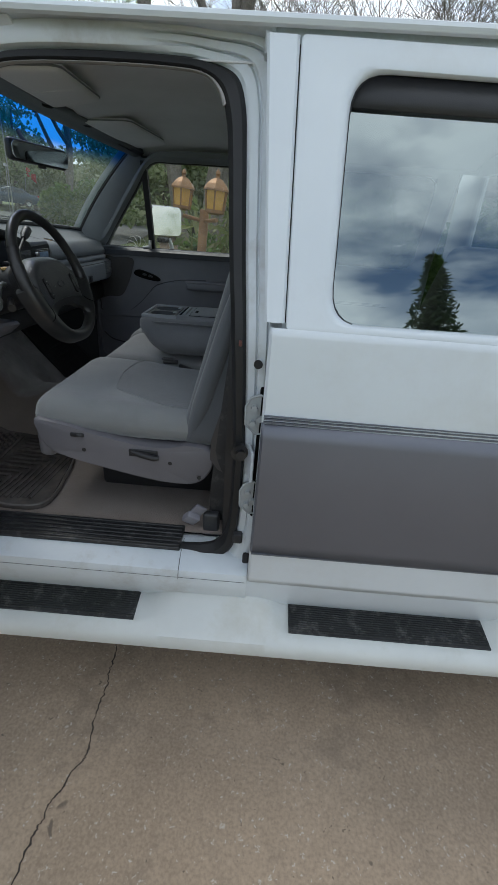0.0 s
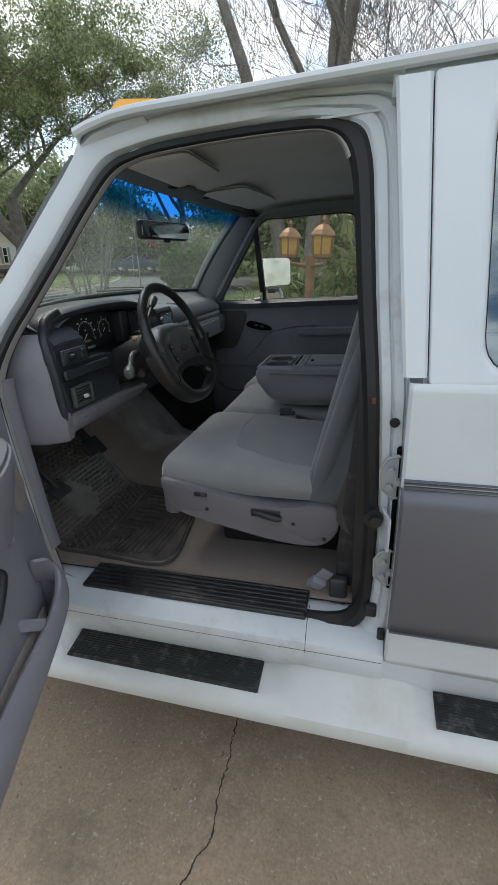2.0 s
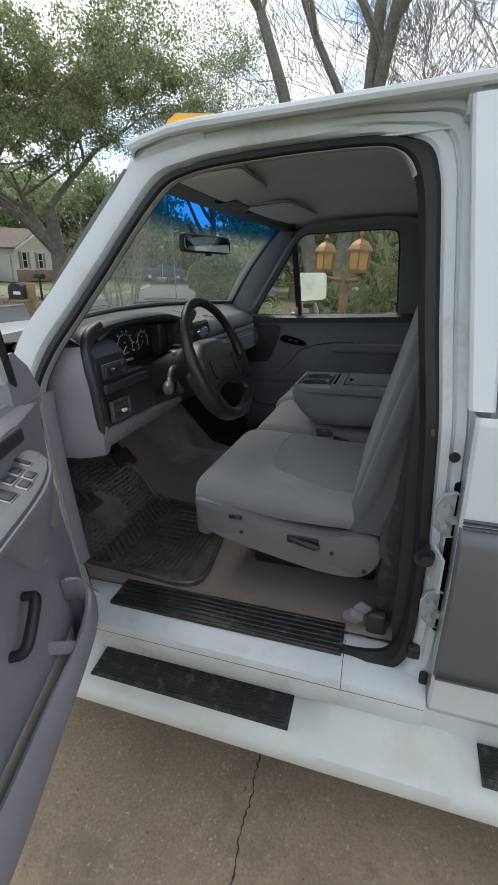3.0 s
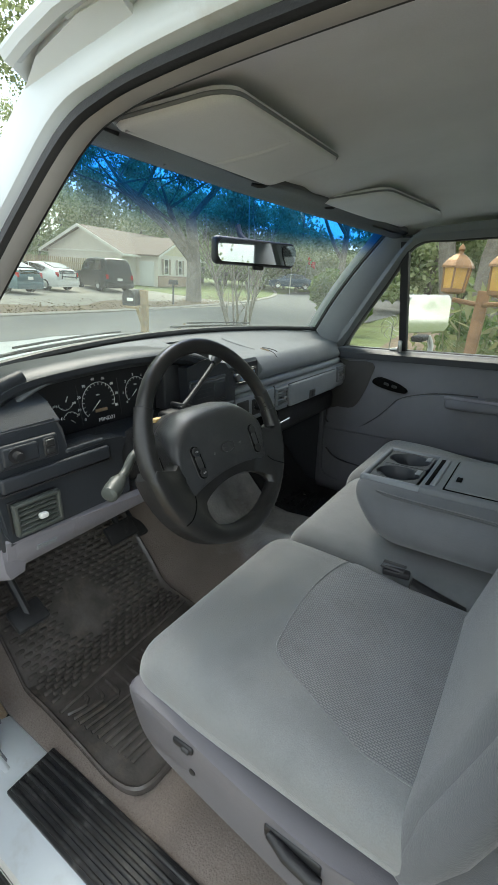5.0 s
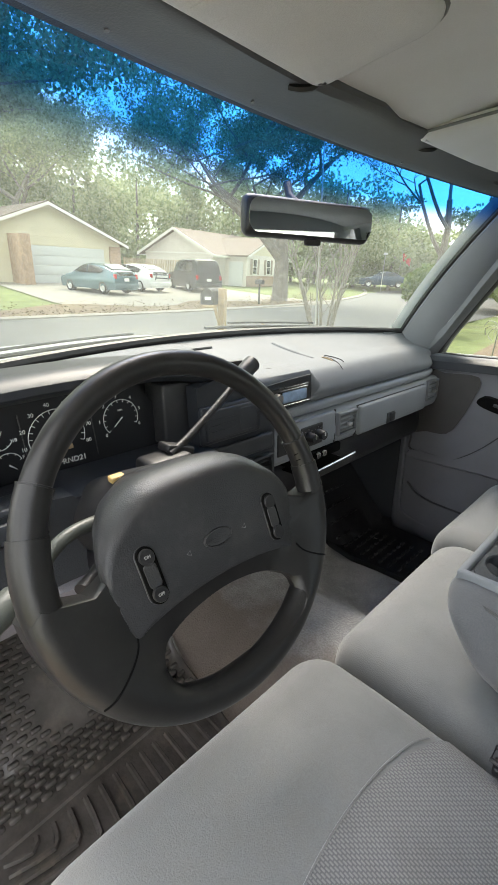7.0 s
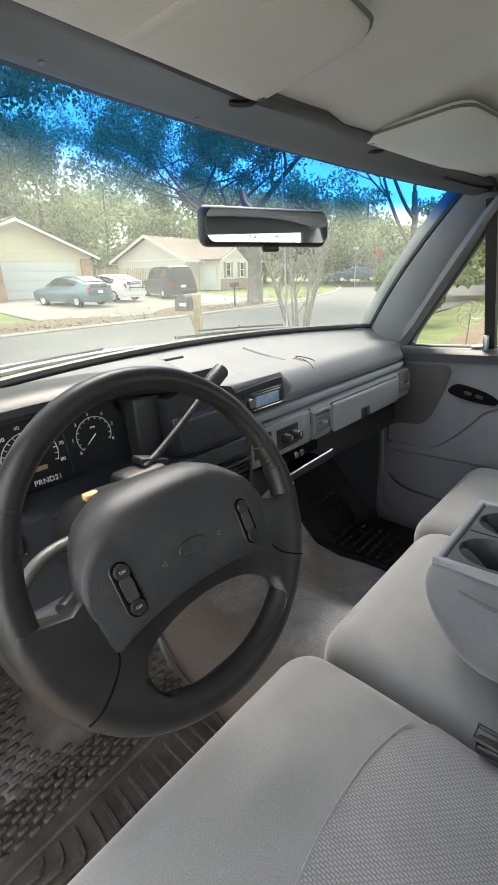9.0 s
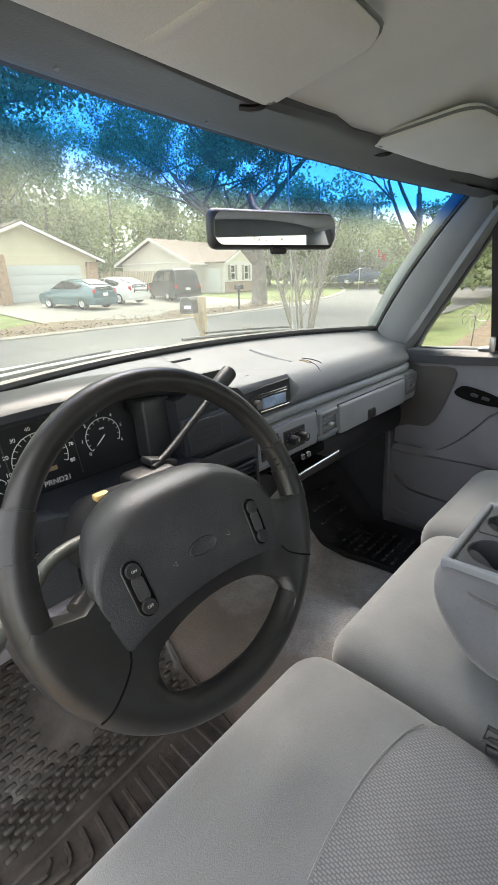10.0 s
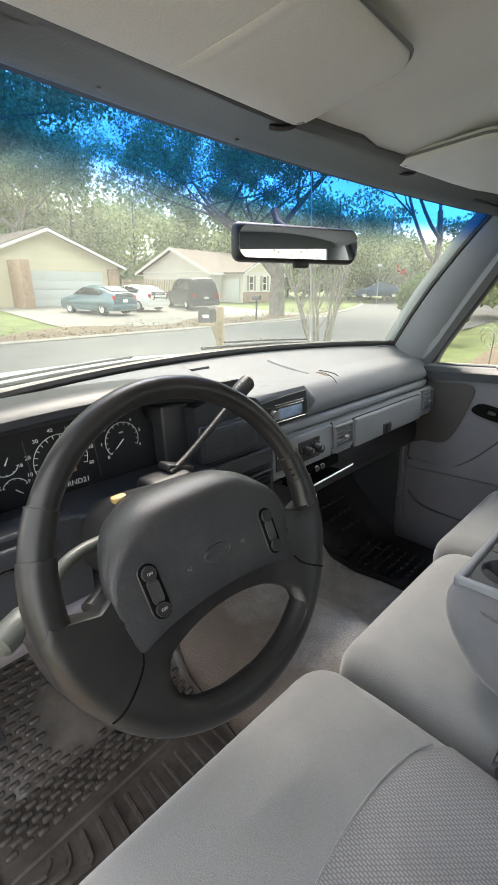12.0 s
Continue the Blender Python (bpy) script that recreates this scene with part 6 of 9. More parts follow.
for a in (150, 166, 18, -20):
    part("seam_ring", tube([sw(0.177 * math.cos(radians(a)) + 0.0152 * math.cos(radians(a)) * math.cos(b), 0.177 * math.sin(radians(a)) + 0.0152 * math.sin(radians(a)) * math.cos(b), 0.0152 * math.sin(b)) for b in (2 * math.pi * i / 16 for i in range(16))], 0.0012, 5, closed=True), "black", steer)
# airbag pad: its face lies level with the rim; its broad top slopes back to the column
HU = 0.008


def pad_ring(side, ends, top, bottom, w, k=1.0):
    """Half the pad's outline, mirrored: side: half width; ends: height of the upper corners; top, bottom: heights on the middle line."""
    half = [(0.0, top), (0.30, top - 0.001), (0.56, lerp(ends, top, 0.86)), (0.78, lerp(ends, top, 0.52)), (0.93, lerp(ends, top, 0.16)), (1.0, ends - 0.016), (0.965, ends - 0.042), (0.915, bottom - 0.010), (0.875, bottom - 0.016), (0.80, bottom - 0.0125), (0.60, bottom - 0.0065), (0.30, bottom - 0.0015), (0.0, bottom)]
    loop = half + [(-u, v) for u, v in reversed(half[1:-1])]
    return [sw(HU + u * side * k, -0.018 + (v + 0.018) * k, w) for u, v in smooth_path(loop, 3, True)]


secs = [pad_ring(*p) for p in ((0.080, 0.036, 0.064, -0.030, -0.100), (0.096, 0.038, 0.072, -0.040, -0.075), (0.112, 0.034, 0.072, -0.050, -0.046), (0.124, 0.022, 0.066, -0.057, -0.022), (0.129, 0.010, 0.057, -0.060, -0.009), (0.1285, 0.004, 0.050, -0.061, -0.002), (0.1265, -0.001, 0.044, -0.0605, 0.0012), (0.122, -0.004, 0.039, -0.0575, 0.0025), (0.122, -0.004, 0.039, -0.0575, 0.0032, 0.55), (0.122, -0.004, 0.039, -0.0575, 0.0034, 0.02))]
part("hub_pad", loft(secs), "hub", steer, "dark grey airbag pad with scuffed edges")


# leather web: both spokes and the lower band round the opening
def web_w(u, v):
    """Height of the leather: round over the rim, then falling to the pad."""
    r = math.hypot(u, v)
    if r > 0.170:
        return math.sqrt(max(0.0, 0.0182 ** 2 - (r - 0.177) ** 2))
    low = lerp(-0.0006, -0.0030, max(0.0, min(1.0, (-0.048 - v) / 0.02)))
    return lerp(0.0168, low, min(1.0, (0.170 - r) / 0.045) ** 1.2)


web = []
for i in range(96):
    a = 2 * math.pi * i / 96
    c, s_ = math.cos(a), math.sin(a)
    d = (abs(c) ** 2.4 + abs(s_) ** 2.4) ** (-1 / 2.4)
    iu, iv = HU + 0.096 * d * c, -0.1195 + (0.041 - 0.0075 * (s_ > 0) * abs(c) ** 1.5) * d * s_
    du, dv = iu - HU, iv + 0.1195
    t = 1.0
    for _ in range(400):
        u, v = HU + du * t, -0.1195 + dv * t
        q = max(0.0, min(1.0, (abs(u - HU) - 0.118) / 0.058))
        top = -0.006 - 0.014 * math.sin(math.pi * q)
        if math.hypot(u, v) > 0.1945 or v > top:
            break
        t += 0.01
    ou, ov = u, v
    sec = [sw(ou, ov, -0.026), sw(ou, ov, web_w(ou, ov) - 0.010), sw(lerp(ou, iu, 0.008), lerp(ov, iv, 0.008), web_w(ou, ov) - 0.003)]
    for f in (0.03, 0.08, 0.15, 0.24, 0.36, 0.5, 0.66, 0.84):
        pu, pv = lerp(ou, iu, f), lerp(ov, iv, f)
        sec.append(sw(pu, pv, web_w(pu, pv)))
    w = web_w(iu, iv)
    sec += [sw(iu, iv, w - 0.004), sw(lerp(iu, HU, 0.03), lerp(iv, -0.1195, 0.05), w - 0.011), sw(iu, iv, w - 0.022), sw(lerp(ou, iu, 0.5), lerp(ov, iv, 0.5), -0.024)]
    web.append(sec)
part("spoke_web", loft(web, ring=True), "wheel", steer, "leather-wrapped spokes and lower band")
for sg in (-1, 1):
    legs = smooth_path([(HU + sg * 0.1125, -0.073), (HU + sg * 0.118, -0.084), (HU + sg * 0.131, -0.094), (HU + sg * 0.151, -0.1045), (HU + sg * 0.163, -0.110)], 5)
    part("spoke_seam", tube([sw(u, v, web_w(u, v) + 0.0004) for u, v in legs], 0.0011, 5), "void", steer)
    # stitches along the opening and where the spoke meets the rim
    bm = bmesh.new()
    for i in range(26):
        a = radians(-62 + 74 * i / 25) if sg > 0 else radians(190 + 26 * i / 25)
        rr = 0.1635
        p = Vector((rr * math.cos(a), rr * math.sin(a)))
        tube([sw(p.x * 0.985, p.y * 0.985, 0.0055), sw(p.x * 1.012, p.y * 1.012, 0.0095)], 0.0008, 4, bm=bm)
    part("stitches", bm, "dim_ink" if sg < 0 else "void", steer)
part("grip_sleeve", tube([sw(0.177 * math.cos(radians(a)), 0.177 * math.sin(radians(a))) for a in range(164, 300, 6)], 0.0172, 16), "wheel", steer)
part("grip_sleeve", tube([sw(0.177 * math.cos(radians(a)), 0.177 * math.sin(radians(a))) for a in range(240, 372, 6)], 0.0172, 16), "wheel", steer)


def pill(w, h, n=24):
    return [((w / 2) * math.cos(2 * math.pi * i / n), math.copysign(h / 2 - w / 2, math.sin(2 * math.pi * (i + 0.5) / n)) + (w / 2) * math.sin(2 * math.pi * i / n)) for i in range(n)]


for sg in (-1, 1):
    pod = bpy.data.objects.new("cruise_buttons", None)
    scene.collection.objects.link(pod)
    pod.parent = steer
    cu, cv, lean_k = (-0.077, -0.0255, 0.10) if sg < 0 else (0.0935, -0.0275, 0.05)

    def on_pod(x, y, w):
        return sw(cu + x - lean_k * y, cv + y, 0.0028 + w)

    for nm, w, h, dy, h0, h1, mt in (("pod", 0.021, 0.060, 0.0, -0.004, 0.0035, "void"), ("bezel", 0.0225, 0.0615, 0.0, -0.004, 0.0022, "hub"), ("button", 0.0165, 0.0165, 0.0195, 0.0, 0.0065, "black"), ("button", 0.0165, 0.0165, -0.0195, 0.0, 0.0065, "black"), ("centre_plate", 0.0150, 0.030, 0.0, 0.0, 0.0040, "hub")):
        out = pill(w, h + 1e-5)
        part(nm, loft([[on_pod(x, y + dy, h0) for x, y in out], [on_pod(x, y + dy, h1 - 0.001) for x, y in out], [on_pod(x * 0.9, y * 0.93 + dy, h1) for x, y in out]]), mt, pod)
    base = Matrix((Vector((0, 1, 0)), SU, SN)).transposed()
    for dv, txt in ((0.0195, "ON" if sg < 0 else ""), (-0.0195, "OFF" if sg < 0 else "")):
        if txt:
            words(txt, 0.0042, Matrix.Translation(on_pod(0, dv, 0.0068)) @ base.to_4x4(), "dim_ink", pod)
part("badge", loft([[sw(0.020 * k * math.cos(a) + 0.009, 0.0095 * k * math.sin(a) - 0.020, w - 0.0355) for a in (2 * math.pi * i / 28 for i in range(28))] for w, k in ((0.037, 1.0), (0.0405, 1.0), (0.0415, 0.93), (0.0405, 0.86), (0.0405, 0.02))]), "hub", steer, "worn oval badge")
for uu in (-0.031, 0.048):
    part("horn_mark", tube([sw(uu - 0.003, -0.023, 0.0033), sw(uu + 0.002, -0.0205, 0.0033), sw(uu + 0.002, -0.0255, 0.0033)], 0.0004, 5, closed=True), "dim_ink", steer)
part("column_shroud", loft([[SC + SN * w + Vector((0, 1, 0)) * (r * math.cos(a)) + SU * (r * 0.92 * math.sin(a) + 0.010) for a in (2 * math.pi * i / 24 for i in range(24))] for w, r in ((-0.050, 0.060), (-0.075, 0.068), (-0.16, 0.066), (-0.24, 0.062), (-0.40, 0.060))]), "black", steer, "black column shroud")
part("hazard_tab", rbox(SC - SN * 0.122 + SU * 0.066 + Vector((0, -0.028, 0)), (0.014, 0.020, 0.009), 0.003), "ivory", steer, "yellowed plastic hazard button")
stalk = group_part("turn_stalk", "grey-green turn signal stalk")
part("arm", tube(smooth_path([(-0.715, 1.310, 1.246), (-0.702, 1.266, 1.252), (-0.693, 1.236, 1.247), (-0.686, 1.212, 1.229), (-0.676, 1.188, 1.222)], 5), 0.0080, 12), "grey_stalk", stalk)
part("barrel", tube([(-0.681, 1.198, 1.224), (-0.677, 1.190, 1.222), (-0.674, 1.184, 1.2205), (-0.666, 1.166, 1.2155), (-0.660, 1.154, 1.2125), (-0.659, 1.151, 1.212)], [0.008, 0.0115, 0.0145, 0.0155, 0.0145, 0.010], 16), "grey_stalk", stalk)
part("wash_lever", tube([(-0.71, 1.31, 1.215), (-0.69, 1.275, 1.195), (-0.675, 1.250, 1.190)], [0.008, 0.009, 0.011], 10), "black", stalk)
gear = group_part("gear_lever", "black column gear lever")
part("collar", rbox((-0.762, 1.425, 1.270), (0.05, 0.075, 0.030), 0.010, 3), "black", gear)
part("bracket", rbox((-0.770, 1.452, 1.286), (0.030, 0.050, 0.012), 0.004, 2, rot=Euler((radians(-18), 0, 0)).to_matrix()), "black", gear)
part("rod", tube(smooth_path([(-0.755, 1.430, 1.285), (-0.770, 1.480, 1.300), (-0.790, 1.570, 1.343), (-0.800, 1.612, 1.366)], 5), 0.0060, 10), "black", gear)
part("knob", tube([(-0.798, 1.600, 1.360), (-0.803, 1.625, 1.373), (-0.808, 1.652, 1.386), (-0.809, 1.656, 1.388)], [0.009, 0.015, 0.015, 0.011], 16), "hub", gear)
# ignition and small levers under the column
part("key_lock", tube([(-0.70, 1.44, 1.205), (-0.675, 1.455, 1.20)], 0.012, 12), "steel", truck)

# pedals
for nm, c, s, ry in (("brake_pedal", (-1.10, 1.50, 0.83), (0.02, 0.10, 0.06), -40), ("gas_pedal", (-1.17, 1.60, 0.80), (0.018, 0.05, 0.13), -50), ("parking_brake_pedal", (-0.985, 1.135, 0.825), (0.018, 0.075, 0.060), -60)):
    p = group_part(nm, "worn rubber " + nm.replace("_", " "))
    part("pad", rbox(c, s, 0.006, rot=Euler((0, radians(ry), 0)).to_matrix()), "rubber" if "parking" not in nm else "hub", p)
    part("arm", tube([c, (c[0] - 0.10, c[1], c[2] + 0.12), (c[0] - 0.16, c[1], c[2] + 0.34)], 0.010, 8), "black", p)


# ---- seats ----
def cushion_top(x, y, y0, y1, x0, x1, z):
    """Height of a seat cushion's top at (x, y)."""
    u = (y - (y0 + y1) / 2) / ((y1 - y0) / 2)
    f = (x - x0) / (x1 - x0)
    dish = -0.010 * (1 - u * u) * min(1, f * 2) + 0.010 * math.sin(math.pi * min(1, f * 1.6)) - 0.030 * f
    return z + dish


def cushion(parent, x0, x1, y0, y1, z, h, mat, r=0.062, name="cushion"):
    def warp(p):
        t = (p.z - (z - h)) / h
        nx, ny = p.x, p.y
        dz = cushion_top(p.x, p.y, y0, y1, x0, x1, 0.0) * max(0, t)
        nx += 0.012 * math.sin(9 * p.y) * (1 - t) * 0.3
        return (nx - 0.015 * (1 - t), ny, p.z + dz)

    return part(name, rbox(((x0 + x1) / 2, (y0 + y1) / 2, z - h / 2), (x1 - x0, y1 - y0, h), r, 5, warp=warp), mat, parent)


def cover_patch(parent, bounds, z, xa, xb, edge_l, edge_r, front, mat, name="insert"):
    """A cloth panel let into the top of a cushion. edge_l, edge_r: y at f from front to back; front: x at s across."""
    y0, y1, x0, x1 = bounds

    def pt(f, s):
        y = lerp(edge_l(f), edge_r(f), s)
        x = lerp(front(s), xb, f)
        rim_drop = 0.0
        for e in (y - y0, y1 - y):
            if e < 0.055:
                rim_drop = max(rim_drop, 0.055 - math.sqrt(max(0, 0.055 ** 2 - (0.055 - e) ** 2)))
        k = min(1, f * 14, s * 14, (1 - s) * 14)
        return (x, y, z + cushion_top(x, y, y0, y1, x0, x1, 0.0) - rim_drop + 0.0012 + 0.0028 * k)

    return part(name, sheet([i / 28 for i in range(29)], [i / 24 for i in range(25)], pt), mat, parent, "ribbed grey cloth insert")


def backrest(parent, y0, y1, x_base, z0, z1, lean, mat, thick=0.15, r=0.05, name="backrest", bolster=0.026):
    def warp(p):
        u = (p.y - (y0 + y1) / 2) / ((y1 - y0) / 2)
        t = (p.z - z0) / (z1 - z0)
        return (p.x + (p.z - z0) * lean - bolster * abs(u) ** 2 * (p.x < x_base + thick / 2) - 0.012 * t * (1 - abs(u)), (y0 + y1) / 2 + (p.y - (y0 + y1) / 2) * (1 - 0.12 * max(0, t) ** 2), p.z)

    return part(name, rbox((x_base + thick / 2, (y0 + y1) / 2, (z0 + z1) / 2), (thick, y1 - y0, z1 - z0), r, 4, warp=warp), mat, parent)


dseat = group_part("driver_seat", "worn grey cloth driver's seat with ribbed insert")
DB = (1.097, 1.572, -0.588, -0.050)
cushion(dseat, DB[2], DB[3], DB[0], DB[1], 0.985, 0.125, "cloth")
cover_patch(dseat, DB, 0.985, -0.39, -0.075, lambda f: lerp(1.232, 1.165, min(1, f * 1.8)), lambda f: 1.556, lambda s: -0.378 - 0.026 * math.sin(math.pi * min(1, s * 1.15)) ** 0.8 + 0.20 * max(0, s - 0.86) ** 1.3, "weave")
def seat_seam(pts, bounds, z):
    part("insert_seam", tube([(x, y, z + cushion_top(x, y, *bounds, 0.0) + 0.0012) for x, y in smooth_path(pts, 6)], 0.0014, 6), "cloth", dseat)


seat_seam([(-0.075, 1.165), (-0.20, 1.166), (-0.245, 1.180), (-0.30, 1.200), (-0.378, 1.233), (-0.394, 1.285), (-0.404, 1.36), (-0.403, 1.44), (-0.391, 1.505), (-0.378, 1.53)], DB, 0.985)
backrest(dseat, 1.090, 1.565, -0.168, 0.86, 1.46, 0.28, "cloth_back_shaded", 0.18, bolster=0.006)
def back_y(z):
    return 1.0785 + 0.0285 * max(0, (z - 0.86) / 0.6) ** 2


part("back_cover", loft([[(-0.078 + (z - 0.86) * 0.28 + e, back_y(z), z), (0.040 + (z - 0.86) * 0.28, back_y(z) + 0.004, z), (0.042 + (z - 0.86) * 0.28, 1.14, z), (-0.07 + (z - 0.86) * 0.28 + e, 1.14, z)] for z, e in ((0.795, 0.075), (0.81, 0.045), (0.84, 0.015), (0.90, 0.0), (1.0, 0.0), (1.15, 0.0), (1.30, 0.01), (1.40, 0.02))]), "seat_dark", dseat, "dark plastic backrest side cover")
part("backrest_bolster", tube([(-0.128, 1.128, 0.895), (-0.095, 1.118, 1.0), (-0.036, 1.118, 1.2), (0.012, 1.135, 1.36)], [0.030, 0.036, 0.034, 0.030], 14, squash=(1.1, 0.8)), "cloth_back_shaded", dseat)
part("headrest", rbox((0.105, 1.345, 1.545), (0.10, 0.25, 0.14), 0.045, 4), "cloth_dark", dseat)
trim = smooth_path([(-0.572, 0.905), (-0.572, 0.865), (-0.545, 0.812), (-0.48, 0.785), (-0.36, 0.757), (-0.22, 0.730), (-0.12, 0.728), (-0.075, 0.760), (-0.058, 0.815), (-0.075, 0.850), (-0.13, 0.858), (-0.165, 0.848), (-0.26, 0.846), (-0.40, 0.872), (-0.50, 0.898)], 4, True)
trim = [(x, z + 0.018) for x, z in trim]
cxm, czm = -0.31, 0.838


def trim_ring(k, y):
    return [(cxm + (x - cxm) * k, y, czm + (z - czm) * k) for x, z in trim]


part("side_trim", loft([trim_ring(1.0, 1.16), trim_ring(1.0, 1.098), trim_ring(0.985, 1.088), trim_ring(0.95, 1.083), trim_ring(0.3, 1.081), trim_ring(0.01, 1.081)]), "seat_plastic", dseat, "lilac-grey plastic seat side trim")
part("front_trim", rbox((-0.565, 1.33, 0.835), (0.05, 0.44, 0.10), 0.02, 3), "seat_plastic", dseat)
part("trim_slot", rbox((-0.450, 1.081, 0.884), (0.040, 0.008, 0.013), 0.004), "black", dseat)
part("slot_knob", rbox((-0.442, 1.077, 0.884), (0.016, 0.008, 0.008), 0.003), "hub", dseat)
part("lever_well", rbox((-0.262, 1.082, 0.841), (0.085, 0.008, 0.024), 0.008), "black", dseat)
part("recline_lever", tube([(-0.295, 1.076, 0.846), (-0.265, 1.070, 0.841), (-0.228, 1.070, 0.833), (-0.215, 1.073, 0.833)], [0.006, 0.009, 0.009, 0.006], 10), "black", dseat, "black recline lever")
for xx, zz in ((-0.435, 0.838), (-0.185, 0.815)):
    part("trim_hole", disc((xx, 1.0825, zz), (0, -1, 0), 0.006, 0.002, 14), "black", dseat)
part("seat_riser", rbox((-0.27, 1.40, 0.71), (0.40, 0.26, 0.22), 0.02), "black", dseat)

cseat = group_part("centre_seat", "grey cloth centre seat with fold-down armrest console")
CB = (1.590, 2.062, -0.578, -0.040)
cushion(cseat, CB[2], CB[3], CB[0], CB[1], 0.968, 0.155, "cloth")
part("seat_front_panel", rbox((-0.55, 1.82, 0.80), (0.05, 0.46, 0.10), 0.02), "cloth_dark", cseat)
part("side_cloth_panel", sheet([-0.40, -0.3, -0.2, -0.1], [0, 0.5, 1.0], lambda x, v: (x, 1.5715, lerp(0.85, 0.925, v))), "weave", cseat)
arm = group_part("armrest_console", "grey cloth fold-down armrest with plastic cup-holder top")


def arm_warp(p):
    t = (p.z - 0.955) / 0.14
    bulge = 0.020 * math.sin(math.pi * max(0, min(1, t)))
    fy2 = 1 if p.y < 1.82 else -1
    return (p.x - 0.02 * t + 0.085 * (1 - max(0.0, t)) * max(0.0, min(1.0, (-0.12 - p.x) / 0.25)), p.y - fy2 * bulge * (abs(p.y - 1.82) > 0.13), p.z + 0.004 * math.sin(8 * p.x) * t)


arm_bm = rbox((-0.225, 1.818, 1.038), (0.410, 0.330, 0.140), 0.050, 5, warp=arm_warp)
# sink the top where the tray sits
for v in arm_bm.verts:
    if -0.405 < v.co.x < -0.03 and 1.72 < v.co.y < 1.915 and v.co.z > 1.066:
        v.co.z = 1.045
part("armrest_body", arm_bm, "cloth_arm", arm)
AX, AY, AZ, AS = -0.030, 0.0415, -0.0335, 0.83


def console(x, y, z):
    """The console top was drawn broader: its place on the armrest."""
    return (x + AX, 1.775 + (y - 1.775) * AS + AY, z + AZ)


def cpart(name, bm, mat, label=""):
    for v in bm.verts:
        v.co = console(*v.co)
    return part(name, bm, mat, arm, label)


def cup_cell(x0, x1, y0, y1, z, r):
    """A square of tray with a round well through it."""
    cx, cy = (x0 + x1) / 2, (y0 + y1) / 2
    rings = [[], [], [], [], [], []]
    for i in range(40):
        a = 2 * math.pi * (i + 0.5) / 40
        c, s = math.cos(a), math.sin(a)
        k = min((x1 - x0) / 2 / max(1e-6, abs(c)), (y1 - y0) / 2 / max(1e-6, abs(s)))
        for ring, (rad, zz) in zip(rings, ((k, z - 0.012), (k, z), (r + 0.002, z), (r, z - 0.002), (r - 0.005, z - 0.052), (0.001, z - 0.053))):
            ring.append((cx + c * rad, cy + s * rad, zz))
    return loft(rings, caps=False)


cpart("top_plate", rbox((-0.137, 1.775, 1.116), (0.260, 0.285, 0.070), 0.009, 3), "headtrim", "slate plastic console top")
cpart("tray_edge", rbox((-0.3935, 1.775, 1.114), (0.012, 0.285, 0.074), 0.005, 3), "dash")
for yy in (1.640, 1.910):
    cpart("tray_edge", rbox((-0.328, yy, 1.114), (0.135, 0.014, 0.074), 0.005, 3), "dash")
for k, yy in enumerate((1.7125, 1.8375)):
    cpart("cup_holder", cup_cell(-0.383, -0.272, yy - 0.0605, yy + 0.0605, 1.1465, 0.0505), "dash_dark", "dark round cup well")
    cpart("cup_notch", rbox((-0.285, yy + 0.030, 1.1475), (0.012, 0.034, 0.003), 0.001), "dash")
cpart("pen_slot", rbox((-0.250, 1.768, 1.1495), (0.010, 0.225, 0.006), 0.002), "void")
cpart("slot_bar", rbox((-0.238, 1.768, 1.1505), (0.012, 0.215, 0.010), 0.003), "dash")
cpart("lid", rbox((-0.130, 1.768, 1.151), (0.165, 0.232, 0.012), 0.006, 3), "headtrim", "slate lid")
cpart("lid_gap", rbox((-0.130, 1.768, 1.1465), (0.177, 0.244, 0.012), 0.006, 3), "void")
cpart("lid_latch", rbox((-0.192, 1.722, 1.158), (0.012, 0.030, 0.004), 0.0015), "void")
part("armrest_piping", tube(smooth_path([(-0.425, 1.690, 1.090), (-0.33, 1.661, 1.095), (-0.18, 1.655, 1.095), (-0.05, 1.66, 1.090)], 4), 0.004, 6), "cloth_dark", arm)

pseat = group_part("passenger_seat", "grey cloth passenger seat")
cushion(pseat, -0.615, -0.060, 2.072, 2.545, 0.955, 0.14, "cloth")
part("front_panel", rbox((-0.572, 2.31, 0.80), (0.05, 0.45, 0.13), 0.02), "cloth", pseat)
backrest(pseat, 2.075, 2.54, -0.12, 0.86, 1.40, 0.34, "cloth")
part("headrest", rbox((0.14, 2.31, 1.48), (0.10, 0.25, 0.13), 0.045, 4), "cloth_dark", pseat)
part("seat_riser", rbox((-0.26, 2.10, 0.71), (0.42, 0.80, 0.22), 0.02), "black", truck)

# belt buckles between the seats
belt = group_part("seat_belt", "black seat belt with chrome buckle")
part("buckle", rbox((-0.285, 1.560, 0.975), (0.055, 0.020, 0.014), 0.004, rot=Euler((0, 0, radians(8))).to_matrix()), "black", belt)
part("buckle_frame", tube([(-0.315, 1.552, 0.986), (-0.27, 1.552, 0.986), (-0.27, 1.572, 0.986), (-0.315, 1.572, 0.986)], 0.003, 6, closed=True), "black", belt)
part("buckle_sleeve", tube([(-0.255, 1.560, 0.960), (-0.20, 1.565, 0.940), (-0.15, 1.57, 0.925)], [0.018, 0.020, 0.020], 12, squash=(1.0, 0.6)), "black", belt)
